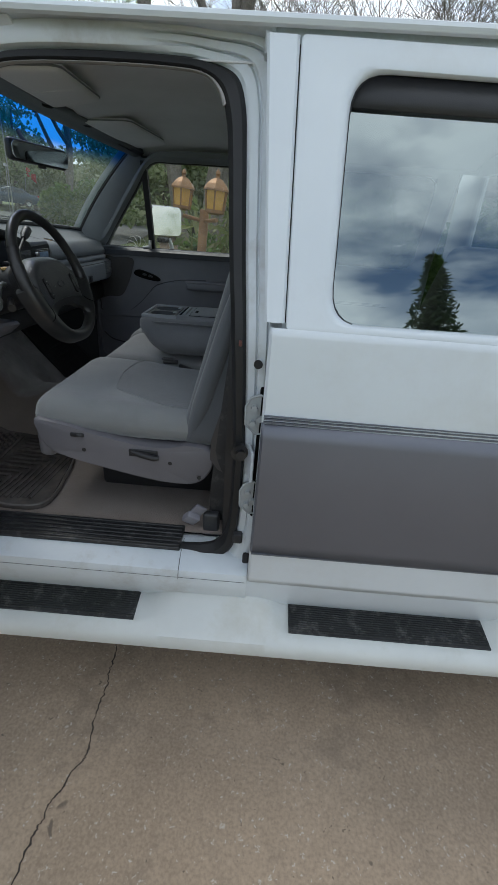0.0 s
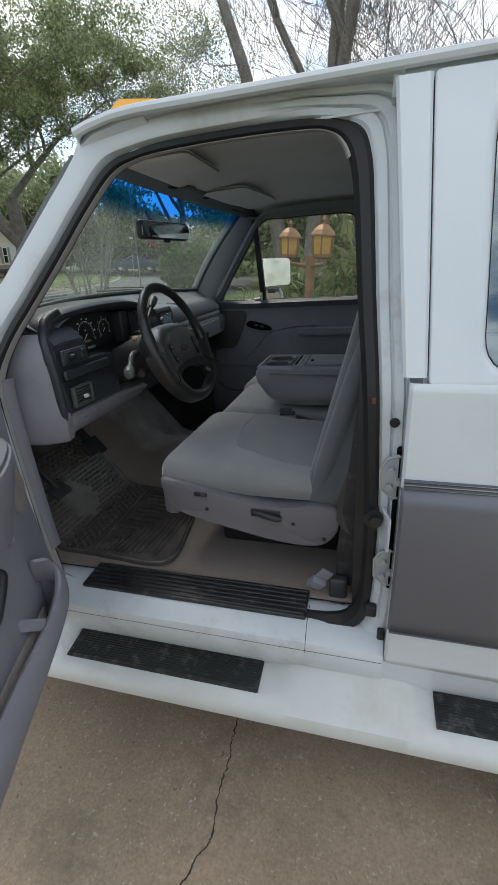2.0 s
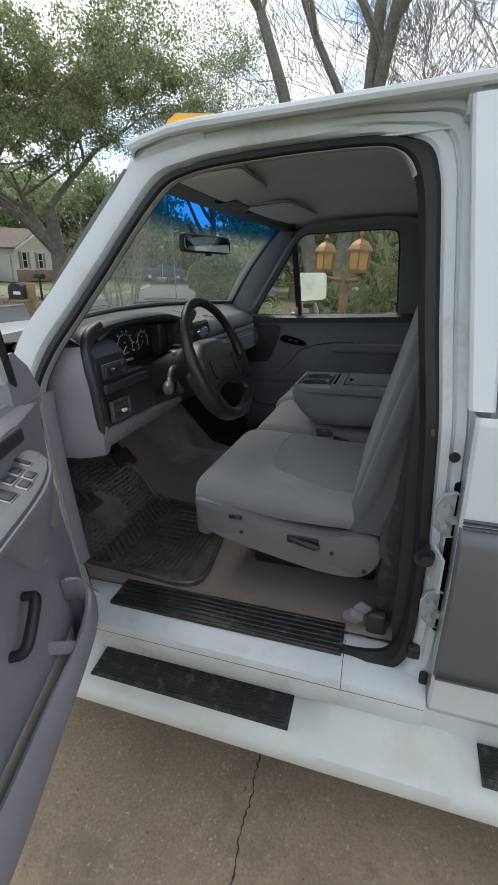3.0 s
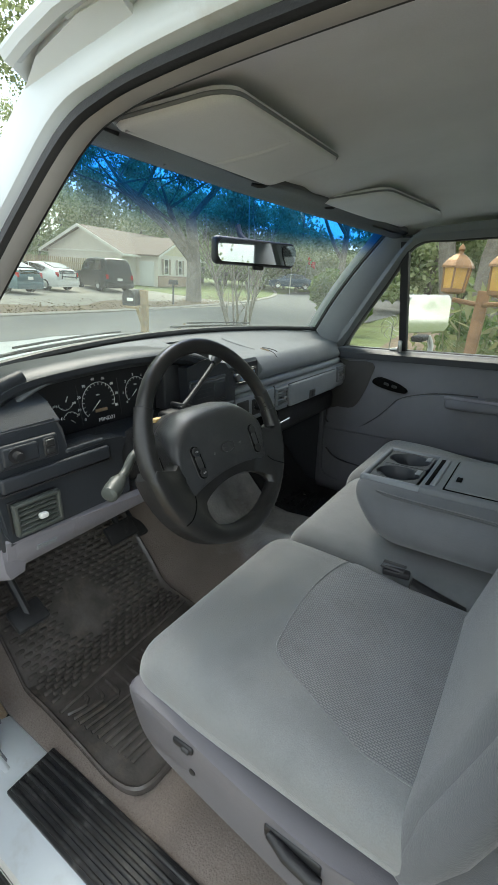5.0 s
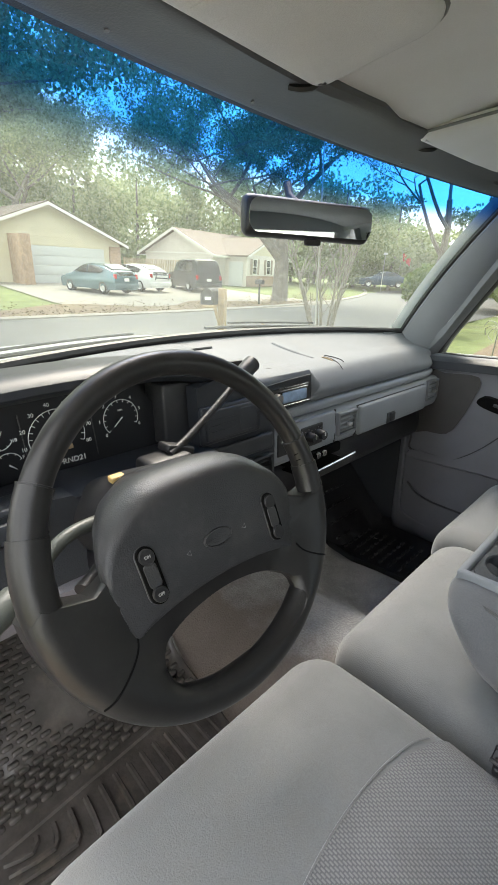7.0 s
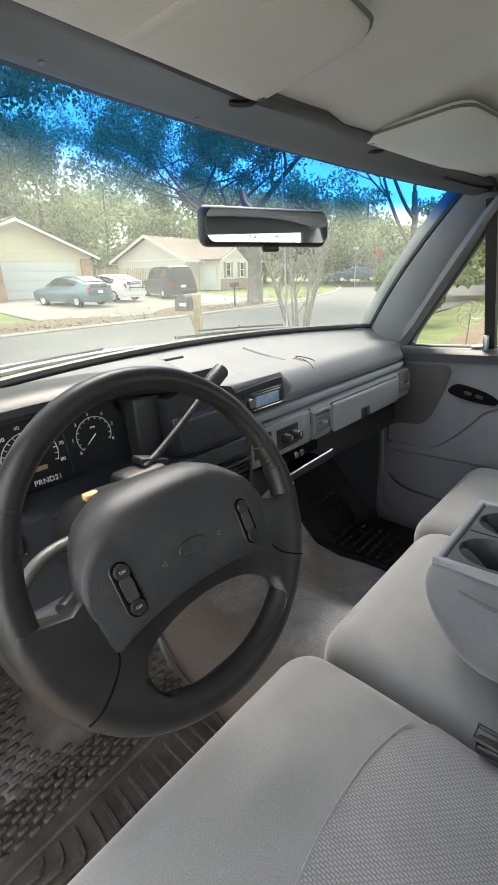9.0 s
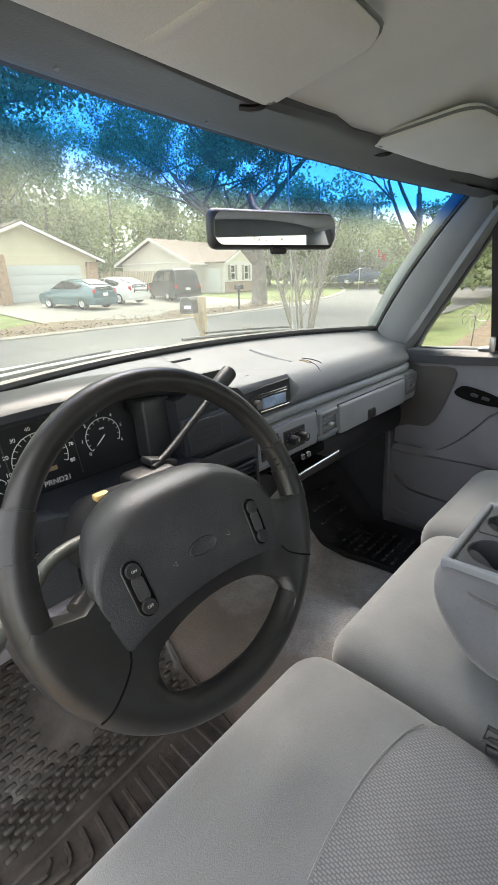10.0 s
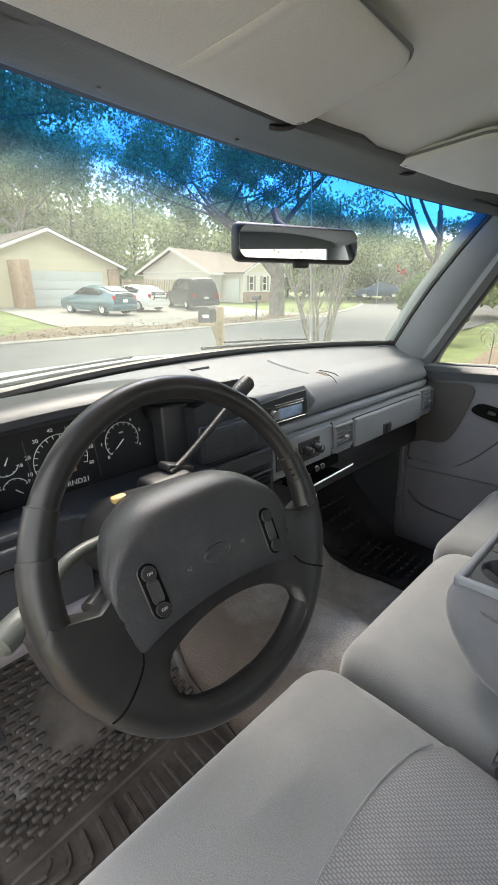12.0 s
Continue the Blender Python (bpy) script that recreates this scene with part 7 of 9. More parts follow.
# shoulder belt on the pillar, running down behind the seat
shoulder = group_part("shoulder_belt", "black shoulder belt hanging down the door pillar")
part("webbing", loft([[(x, y, z), (x + 0.046, y - 0.006, z), (x + 0.046, y - 0.004, z), (x, y + 0.002, z)] for x, y, z in ((-0.07, 1.10, 0.62), (-0.065, 1.085, 0.75), (-0.045, 1.075, 0.95), (-0.02, 1.085, 1.2), (0.01, 1.12, 1.45), (0.02, 1.16, 1.66))]), "rubber", shoulder)
part("floor_anchor", rbox((-0.06, 1.075, 0.615), (0.05, 0.03, 0.09), 0.01), "hub", shoulder)
part("anchor_cover", rbox((-0.120, 1.065, 0.640), (0.042, 0.022, 0.040), 0.004, rot=Euler((0.5, 0.55, 0.3)).to_matrix()), "lilac", shoulder, "pale grey belt anchor cover")
part("anchor_flap", rbox((-0.098, 1.070, 0.668), (0.036, 0.010, 0.036), 0.003, rot=Euler((0.3, 0.6, 0.2)).to_matrix()), "lilac", shoulder)
part("belt_bolt", disc((-0.10, 1.082, 0.775), (0, -1, 0), 0.006, 0.003, 10), "black", shoulder)
# driver's trim in black: shade of the cab interior put into the colour
part("pillar_inner_trim", loft([[(-0.02, 1.02 + max(0, z - 1.25) * 0.3, z), (0.06, 1.00 + max(0, z - 1.25) * 0.3, z), (0.14, 1.0 + max(0, z - 1.25) * 0.3, z), (0.14, 1.05 + max(0, z - 1.25) * 0.3, z), (0.04, 1.06 + max(0, z - 1.25) * 0.3, z)] for z in (0.56, 0.8, 1.0, 1.25, 1.5, 1.78)]), "black", truck)
part("pillar_inner_trim", loft([[(-0.02, mirror_y(1.02 + max(0, z - 1.25) * 0.3), z), (0.10, mirror_y(0.98 + max(0, z - 1.25) * 0.3), z), (0.14, mirror_y(1.05 + max(0, z - 1.25) * 0.3), z), (0.04, mirror_y(1.06 + max(0, z - 1.25) * 0.3), z)] for z in (0.56, 0.8, 1.0, 1.25, 1.5, 1.78)]), "door_vinyl", truck)

# rear bench
rear = group_part("rear_bench", "grey cloth rear bench seat")
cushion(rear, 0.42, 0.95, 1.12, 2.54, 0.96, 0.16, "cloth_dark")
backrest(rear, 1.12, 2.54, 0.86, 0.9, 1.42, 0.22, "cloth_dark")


# ---- passenger's front door, closed ----
def side_plane(z):
    return 2.622 - max(0.0, z - 1.30) * 0.38


pdoor = group_part("passenger_door", "slate-grey inner door panel with window switch and armrest")
rows = []
for z in (0.60, 0.66, 0.72, 0.90, 1.05, 1.16, 1.22, 1.255, 1.275, 1.292):
    inn = {0.60: 0.010, 0.66: 0.028, 0.72: 0.030, 0.90: 0.018, 1.05: 0.018, 1.16: 0.022, 1.22: 0.016, 1.255: 0.024, 1.275: 0.030, 1.292: 0.012}[z]
    rows.append([(x, 2.592 - inn - (0.0 if -0.93 < x < -0.02 else -0.01), z) for x in (-0.955, -0.94, -0.8, -0.6, -0.4, -0.2, -0.02, 0.0)])
part("inner_panel", loft(rows, closed=False, caps=False), "door_vinyl", pdoor, solid=0.008)
part("sill_cap", loft([[(x, 2.622, 1.300), (x, 2.570, 1.300), (x, 2.553, 1.288), (x, 2.555, 1.262), (x, 2.59, 1.255)] for x in (-0.96, -0.5, 0.01)]), "dash_dark", pdoor, "dark slate door top")
arch = smooth_path([(-0.02, 1.152), (-0.30, 1.154), (-0.45, 1.148), (-0.579, 1.116), (-0.631, 1.065), (-0.684, 1.010), (-0.755, 0.960), (-0.829, 0.957), (-0.905, 0.959), (-0.905, 0.93), (-0.66, 0.93), (-0.02, 0.93)], 3, True)
part("armrest_arch", loft([[(x, 2.590, z) for x, z in arch], [(x, 2.564, z) for x, z in arch], [(-0.45 + (x + 0.45) * 0.98, 2.558, 1.04 + (z - 1.04) * 0.94) for x, z in arch]]), "door_vinyl", pdoor)
groove = smooth_path([(-0.914, 1.035), (-0.913, 1.0), (-0.909, 0.962), (-0.829, 0.957), (-0.760, 0.956), (-0.684, 1.010), (-0.631, 1.065), (-0.579, 1.116), (-0.45, 1.150), (-0.30, 1.156)], 4)
part("panel_groove", tube([(x, 2.5655, z) for x, z in groove], 0.0035, 6), "hub", pdoor)
part("panel_groove", tube([(x, 2.561, z) for x, z in smooth_path([(-0.905, 0.834), (-0.853, 0.793), (-0.744, 0.778), (-0.5, 0.772), (-0.2, 0.772)], 4)], 0.004, 6), "hub", pdoor)
part("panel_edge", tube([(x, 2.568, z) for x, z in smooth_path([(-0.935, 1.07), (-0.932, 0.90), (-0.931, 0.78), (-0.923, 0.711), (-0.881, 0.687), (-0.8, 0.681), (-0.3, 0.68)], 4)], 0.008, 8), "door_vinyl", pdoor)
part("armrest", rbox((-0.21, 2.540, 1.128), (0.40, 0.060, 0.045), 0.018, 3), "door_vinyl", pdoor)
part("armrest_bead", tube([(-0.41, 2.522, 1.150), (-0.2, 2.508, 1.150), (-0.02, 2.508, 1.150)], 0.005, 6), "lilac", pdoor)
part("window_switch_pod", loft([[(x, 2.572 - 0.026 * k, z) for x, z in smooth_path([(-0.703, 1.182), (-0.676, 1.193), (-0.598, 1.172), (-0.562, 1.150), (-0.572, 1.138), (-0.640, 1.146), (-0.698, 1.164)], 3, True)] for k in (0, 1)]), "void", pdoor, "black window switch pod")
for xx, zz in ((-0.645, 1.170), (-0.612, 1.162)):
    part("window_switch", rbox((xx, 2.545, zz), (0.022, 0.006, 0.010), 0.002, rot=Euler((0, radians(14), 0)).to_matrix()), "hub", pdoor)
part("map_pocket", rbox((-0.20, 2.560, 0.80), (0.50, 0.040, 0.20), 0.03, 3), "door_vinyl", pdoor)
part("speaker_grille", disc((-0.50, 2.574, 0.86), (0, -1, 0), 0.085, 0.012, 32), "hub", pdoor, "round speaker grille")
part("carpet_pad", prism(smooth_path([(-0.930, 1.250), (-0.82, 1.250), (-0.715, 1.248), (-0.720, 1.183), (-0.751, 1.102), (-0.790, 1.046), (-0.86, 1.040), (-0.930, 1.040)], 3, True), 0.008, lambda u, v, w: (u, 2.572 - w, v)), "door_carpet", pdoor, "brown-grey carpet pad")
part("door_outer", loft([[(x, mirror_y(skin_y(z)), z) for z in (0.50, 0.65, 0.9, 1.07, 1.15, 1.29)] for x in (-1.02, -0.5, 0.09)], closed=False, caps=False), "white", pdoor, solid=0.004)
# window frame (outer edge, glass edge) and panes
w_out_edge = [(-0.93, 1.275), (-0.55, 1.275), (-0.02, 1.275), (0.01, 1.31), (0.0, 1.5), (-0.02, 1.66), (-0.05, 1.735), (-0.25, 1.745), (-0.45, 1.740), (-0.56, 1.722), (-0.68, 1.60), (-0.82, 1.42)]
w_in_edge = [(-0.838, 1.306), (-0.55, 1.304), (-0.125, 1.304), (-0.088, 1.330), (-0.092, 1.5), (-0.098, 1.64), (-0.125, 1.690), (-0.25, 1.697), (-0.45, 1.696), (-0.570, 1.686), (-0.665, 1.570), (-0.852, 1.332)]
wring = smooth_path([a + b for a, b in zip(w_out_edge, w_in_edge)], 4, True)


def dw(q, w, dy):
    x, z = lerp(q[0], q[2], w), lerp(q[1], q[3], w)
    return (x, side_plane(z) + dy, z)


part("window_surround", loft([[dw(q, w, d) for w, d in ((0, 0.03), (0, -0.035), (0.5, -0.04), (0.9, -0.025), (1.0, -0.008), (1.0, 0.03))] for q in wring], ring=True), "headtrim", pdoor, "dark slate window surround")
part("window_seal", loft([[dw(q, w, d) for w, d in ((0.95, -0.014), (1.06, -0.010), (1.06, 0.012), (0.95, 0.012))] for q in wring], ring=True), "black", pdoor)
part("vent_divider", loft([[(x - 0.014, side_plane(z) - 0.016, z), (x + 0.014, side_plane(z) - 0.016, z), (x + 0.014, side_plane(z) + 0.012, z), (x - 0.014, side_plane(z) + 0.012, z)] for x, z in ((-0.612, 1.29), (-0.608, 1.5), (-0.604, 1.70))]), "black", pdoor, "black quarter-window divider")
latch = part("vent_latch", rbox((-0.617, side_plane(1.32) - 0.034, 1.322), (0.016, 0.016, 0.048), 0.005), "steel", pdoor, "steel quarter-window latch")
part("vent_latch_arm", tube([(-0.617, side_plane(1.31) - 0.03, 1.310), (-0.66, side_plane(1.31) - 0.02, 1.306)], [0.009, 0.006], 8), "steel", pdoor)
loop = [(q[2], q[3]) for q in wring]
g = part("window_pane", loft([[(-0.42 + (x + 0.42) * k, side_plane(1.49 + (z - 1.49) * k) + 0.003, 1.49 + (z - 1.49) * k) for x, z in loop] for k in (0.002, 0.5, 1.01)], caps=False), "side_glass", pdoor, "slightly dusty side glass")
g.visible_shadow = False

# passenger's outside mirror on tube arms
omir = group_part("door_mirror", "large chrome-backed outside mirror")
mc = Vector((-0.575, 2.805, 1.442))
mx = Vector((0.56, 0.83, 0)).normalized()
up0 = Vector((0, 0, 1))
n0 = mx.cross(up0)
mup = (up0 + n0 * (0.012 if n0.x > 0 else -0.012)).normalized()
mfr = Matrix((mx, mup, mx.cross(mup))).transposed().to_4x4()
mfr.translation = mc
fs = 1 if (mfr.to_3x3() @ Vector((0, 0, 1))).x > 0 else -1
part("shell", rbox((0, 0, -0.014 * fs), (0.240, 0.160, 0.034), 0.026, 4), "chrome", omir, m=mfr)
ol = [(math.copysign(0.086, math.cos(a)) + 0.028 * math.cos(a), math.copysign(0.046, math.sin(a)) + 0.028 * math.sin(a)) for a in (2 * math.pi * (i + 0.5) / 28 for i in range(28))]
part("mirror_pane", prism(ol, 0.003 * fs, lambda u, v, w: (u, v, 0.004 * fs + w)), "mirror_dimmed", omir, "mirror glass", smooth=False, m=mfr)
part("arm", tube(smooth_path([(-0.56, 2.78, 1.22), (-0.545, 2.80, 1.30), (-0.56, 2.79, 1.35)], 4), 0.012, 10), "white_plastic", omir)
part("bracket", rbox((-0.58, 2.74, 1.345), (0.05, 0.12, 0.026), 0.01), "black", omir)

# ---- driver's door, standing open ----
DOOR_OPEN = 72.0
ddoor = bpy.data.objects.new("driver_door", None)
scene.collection.objects.link(ddoor)
ddoor.parent = truck
ddoor["label"] = "open white driver's door with lilac-grey inner panel, pocket and pull handle"
# local frame: x from the hinge to the latch edge, y into the cab when shut, z up
ddoor.matrix_local = SHELL @ Matrix.Translation((-0.985, 0.885, 0)) @ Matrix.Rotation(radians(-DOOR_OPEN), 4, "Z")
DL = 1.06


def dpart(name, bm, mat, label="", **kw):
    """A part of the door's inner face, which swells towards the cab away from the hinge."""
    for v in bm.verts:
        if v.co.y > 0.05:
            k = max(0.0, min(1.0, (v.co.x - 0.05) / 0.20))
            v.co.y += 0.045 * k * k * (3 - 2 * k)
    return part(name, bm, mat, ddoor, label, **kw)


def dskin(z):
    return skin_y(z) - 0.885


zs_d = [0.515, 0.60, 0.75, 0.90, 1.07, 1.15, 1.22, 1.29]
part("outer_skin", loft([[(x, dskin(z), z) for z in zs_d] for x in (0.0, 0.3, 0.6, 0.9, DL)], closed=False, caps=False), "white", ddoor, "white outer skin", solid=0.004)
part("edge", loft([[(x, dskin(z) + 0.002, z), (x, 0.055, z), (x + 0.01, 0.055, z), (x + 0.01, dskin(z) + 0.002, z)] for x, z in ((0.0, 0.515), (0.0, 0.9), (0.0, 1.29))]), "jamb", ddoor)
part("bottom_edge", loft([[(x, dskin(0.52), 0.515), (x, 0.060, 0.515), (x, 0.060, 0.56), (x, dskin(0.56), 0.56)] for x in (0.0, 0.5, DL)]), "jamb", ddoor)
part("latch_edge", loft([[(DL - 0.012, dskin(z) + 0.002, z), (DL - 0.012, 0.075, z), (DL, 0.075, z), (DL, dskin(z), z)] for z in zs_d]), "jamb", ddoor)
# inner panel with a bulge along the middle
rows = []
for z, bulge in ((0.545, 0.058), (0.56, 0.074), (0.62, 0.080), (0.75, 0.082), (0.90, 0.072), (1.00, 0.066), (1.12, 0.070), (1.22, 0.076), (1.27, 0.082), (1.292, 0.062)):
    row = []
    for x in (0.030, 0.045, 0.12, 0.30, 0.5, 0.7, 0.9, DL - 0.05, DL - 0.03):
        row.append((x, bulge - (0.018 if x in (0.030, DL - 0.03) else 0), z))
    rows.append(row)
dpart("inner_panel", loft(rows, closed=False, caps=False), "lilac", "lilac-grey moulded inner panel", solid=0.006)
# armrest: a switch plate on a body that hangs down in a rounded lobe at its front
PLATE = smooth_path([(0.66, 0.118), (0.42, 0.116), (0.27, 0.112), (0.215, 0.112), (0.198, 0.124), (0.200, 0.146), (0.228, 0.168), (0.29, 0.186), (0.36, 0.196), (0.48, 0.202), (0.66, 0.202)], 4, True)


def arm_top(y):
    return 1.208 - (y - 0.10) * 0.40


def arm_low(x):
    k = max(0.0, min(1.0, (x - 0.275) / 0.15))
    return lerp(0.945, 1.085, k * k * (3 - 2 * k))


def arm_ring(k, grow):
    ring = []
    for x, y in PLATE:
        x2 = x + 0.055 * k * max(0.0, min(1.0, (0.45 - x) / 0.2)) + (grow if x > 0.4 else -grow)
        y2 = lerp(y, min(y, 0.124), k ** 1.5) + (grow if y > 0.14 else 0)
        ring.append((x2, y2, lerp(arm_top(y), arm_low(x2), k)))
    return ring


part("armrest", loft([arm_ring(k, g) for k, g in ((0.0, -0.002), (0.02, 0.003), (0.08, 0.005), (0.25, 0.005), (0.45, 0.004), (0.65, 0.003), (0.82, 0.002), (0.93, 0.0), (0.985, -0.004), (1.0, -0.014))]), "lilac", ddoor, "bulky lilac-grey armrest with rounded front lobe")
pcx, pcy = 0.42, 0.158
part("switch_plate", loft([[(pcx + (x - pcx) * k, pcy + (y - pcy) * k, arm_top(pcy + (y - pcy) * k) + dz) for x, y in PLATE] for k, dz in ((0.985, -0.004), (0.985, 0.005), (0.97, 0.008), (0.90, 0.0085), (0.5, 0.0085), (0.01, 0.0085))], caps=False), "switch_grey", ddoor, "slate window switch plate")
tilt_p = Euler((math.atan(-0.40), 0, 0)).to_matrix()
for dx, dy, w, h, nm in ((0.262, 0.128, 0.040, 0.014, "lock_switch"), (0.300, 0.135, 0.026, 0.020, "window_switch"), (0.300, 0.162, 0.026, 0.020, "window_switch"), (0.335, 0.140, 0.026, 0.020, "window_switch"), (0.335, 0.167, 0.026, 0.020, "window_switch"), (0.385, 0.155, 0.030, 0.034, "mirror_switch")):
    zz = arm_top(dy) + 0.0085
    part("switch_rim", rbox((dx, dy, zz), (h + 0.005, w + 0.005, 0.004) if nm == "lock_switch" else (w + 0.005, h + 0.005, 0.004), 0.0019, 2, rot=tilt_p), "steel", ddoor)
    part(nm, rbox((dx, dy, zz + 0.001), (h, w, 0.007) if nm == "lock_switch" else (w, h, 0.007), 0.003, 2, rot=tilt_p), "dash_dark", ddoor)
# carpet inset beside the hinge edge
dpart("carpet_inset", prism(smooth_path([(0.118, 1.165), (0.075, 1.08), (0.045, 1.01), (0.060, 0.965), (0.110, 0.945), (0.142, 0.965), (0.128, 1.03), (0.132, 1.10)], 4, True), 0.010, lambda u, v, w: (u, 0.066 + w, v)), "door_tan", "tan carpet inset")
# black pull handle
part("pull_handle", tube(smooth_path([(0.372, 0.122, 0.948), (0.374, 0.146, 0.948), (0.392, 0.154, 0.940), (0.425, 0.156, 0.915), (0.448, 0.152, 0.890), (0.456, 0.140, 0.878), (0.458, 0.120, 0.874)], 5), [0.010] * 4 + [0.012] * 23 + [0.011] * 4, 12), "black", ddoor, "black pull handle")
# map pocket: rim, bellied front wall, a rib across the hollow
RIMP = smooth_path([(0.205, 0.118, 0.850), (0.186, 0.150, 0.836), (0.186, 0.166, 0.795), (0.225, 0.168, 0.752), (0.31, 0.168, 0.732), (0.46, 0.168, 0.740), (0.65, 0.168, 0.742), (0.82, 0.158, 0.745), (0.96, 0.120, 0.765)], 5)
OUTP = smooth_path([(0.170, 0.110, 0.810), (0.158, 0.145, 0.785), (0.160, 0.168, 0.735), (0.205, 0.176, 0.685), (0.33, 0.178, 0.662), (0.50, 0.178, 0.648), (0.65, 0.178, 0.634), (0.82, 0.168, 0.625), (0.97, 0.125, 0.620)], 5)
part("pocket_front", loft([[Vector(r) + Vector((0, -0.008, -0.07)), Vector(r) + Vector((0, -0.007, -0.004)), Vector(r), Vector(r) + Vector((0, 0.006, -0.006)), Vector(r).lerp(Vector(o), 0.5) + Vector((0, 0.008, 0)), Vector(o), Vector(o) + Vector((0.0, -0.010, -0.018)), Vector((o[0] + 0.02, 0.100, max(0.56, o[2] - 0.07)))] for r, o in zip(RIMP, OUTP)], closed=False, caps=False), "lilac", ddoor, "lilac-grey map pocket", solid=0.003)
part("pocket_rib", loft([[(0.346, 0.120, 0.790), (0.352, 0.120, 0.770), (0.366, 0.120, 0.770), (0.360, 0.120, 0.792)], [(0.300, 0.164, 0.742), (0.305, 0.164, 0.722), (0.320, 0.164, 0.722), (0.314, 0.164, 0.744)]]), "lilac", ddoor)
part("pocket_lining", sheet([0.24, 0.30, 0.45, 0.7, 0.93], [0.0, 0.5, 1.0], lambda x, v: (x, 0.1305, lerp(0.60, 0.725, v))), "door_tan", ddoor, "tan carpet pocket lining", solid=0.002)
part("release_handle", rbox((0.295, 0.124, 1.258), (0.13, 0.022, 0.036), 0.010, 3), "hub", ddoor, "dark release handle")
# door top: window frame, glass and the dark inner sill
part("door_sill", loft([[(x, 0.010, 1.300), (x, 0.075, 1.300), (x, 0.086, 1.285), (x, 0.084, 1.262), (x, 0.05, 1.255)] for x in (0.03, 0.5, DL - 0.03)]), "lilac", ddoor)


def dlean(z):
    return 0.045 + (z - 1.30) * 0.38


fo = [(0.09, 1.29), (0.22, 1.46), (0.35, 1.63), (0.44, 1.745), (0.53, 1.785), (0.75, 1.79), (0.93, 1.78), (0.99, 1.70), (1.02, 1.50), (1.04, 1.29)]
fo = smooth_path(fo, 4)
part("window_frame", tube([(x, dlean(z), z) for x, z in fo], 0.020, 8), "white", ddoor)
part("window_frame_seal", tube([(x, dlean(z) + 0.014, z) for x, z in fo], 0.012, 8), "rubber", ddoor)
part("sail_panel", loft([[(0.02, 0.03, 1.29), (0.02, 0.085, 1.29), (0.16, 0.085, 1.29), (0.16, 0.03, 1.29)], [(0.05, 0.04, 1.36), (0.05, 0.08, 1.36), (0.15, 0.08, 1.36), (0.15, 0.04, 1.36)], [(0.09, 0.05, 1.40), (0.09, 0.075, 1.40), (0.15, 0.075, 1.40), (0.15, 0.05, 1.40)]]), "lilac", ddoor, "lilac-grey sail panel")
part("vent_divider", tube([(0.38, dlean(1.30), 1.30), (0.385, dlean(1.72), 1.72)], 0.012, 8), "black", ddoor)

# ---- driver's floor mat: rubber, ribbed; a thing lying on the carpet ----
fmat = thing("floor_mat", "muddy black rubber floor mat with moulded ribs", "floor mat", TRUCK)


def mat_z(x, y):
    return max(floor_z(x, y), floor_z(x + 0.012, y), floor_z(x - 0.012, y)) + 0.014


m_out = smooth_path([(-1.24, 1.13), (-1.25, 1.32), (-1.24, 1.55), (-1.10, 1.585), (-0.94, 1.575), (-0.80, 1.555), (-0.70, 1.53), (-0.63, 1.42), (-0.60, 1.26), (-0.588, 1.17), (-0.60, 1.105), (-0.66, 1.085), (-0.78, 1.092), (-0.91, 1.100), (-1.05, 1.105)], 4, True)
mcx, mcy = -0.93, 1.29
part("sheet", loft([[(mcx + (x - mcx) * k, mcy + (y - mcy) * k, mat_z(mcx + (x - mcx) * k, mcy + (y - mcy) * k) + dz) for x, y in m_out] for k, dz in [(0.985, -0.012), (1.0, -0.008), (1.0, 0.006), (0.985, 0.009), (0.965, 0.001)] + [(0.95 - 0.93 * i / 22, -0.001) for i in range(23)]], caps=False), "mat", fmat)


def mat_bar(bm, pts, w=0.0035, h=0.007):
    tube([(x, y, mat_z(x, y) + 0.003) for x, y in pts], [w] * len(pts), 6, bm=bm, squash=(1.0, h / w * 0.6))


# the bar that crosses the mat
bm = bmesh.new()
mat_bar(bm, [(lerp(-0.880, -0.905, t), lerp(1.115, 1.56, t)) for t in [i / 6 for i in range(7)]], 0.006, 0.010)
part("cross_bar", bm, "mat", fmat)
# chevron ribs behind it, each a rib of its own
for i in range(13):
    bm = bmesh.new()
    ax, ay = min(-0.848 + 0.0205 * i, -0.645), 1.168 + 0.0297 * i
    ly = lerp(1.122, 1.135, i / 12)
    mat_bar(bm, [(-0.866, ay + 0.006), (lerp(-0.866, ax, 0.5), ay + 0.004), (ax - 0.006, ay), (ax, ay - 0.006), (ax - 0.004, lerp(ay, ly, 0.5)), (ax - 0.014, ly)], 0.0055, 0.010)
    part("chevron_rib", bm, "mat", fmat)
# small oblong studs in front of it, worn smooth in the middle
stud = rbox((0, 0, 0), (0.0100, 0.0215, 0.011), 0.004, 2)
smesh = bpy.data.meshes.new("stud")
stud.to_mesh(smesh)
stud.free()
smesh.materials.append(M["mat"])
for p in smesh.polygons:
    p.use_smooth = True
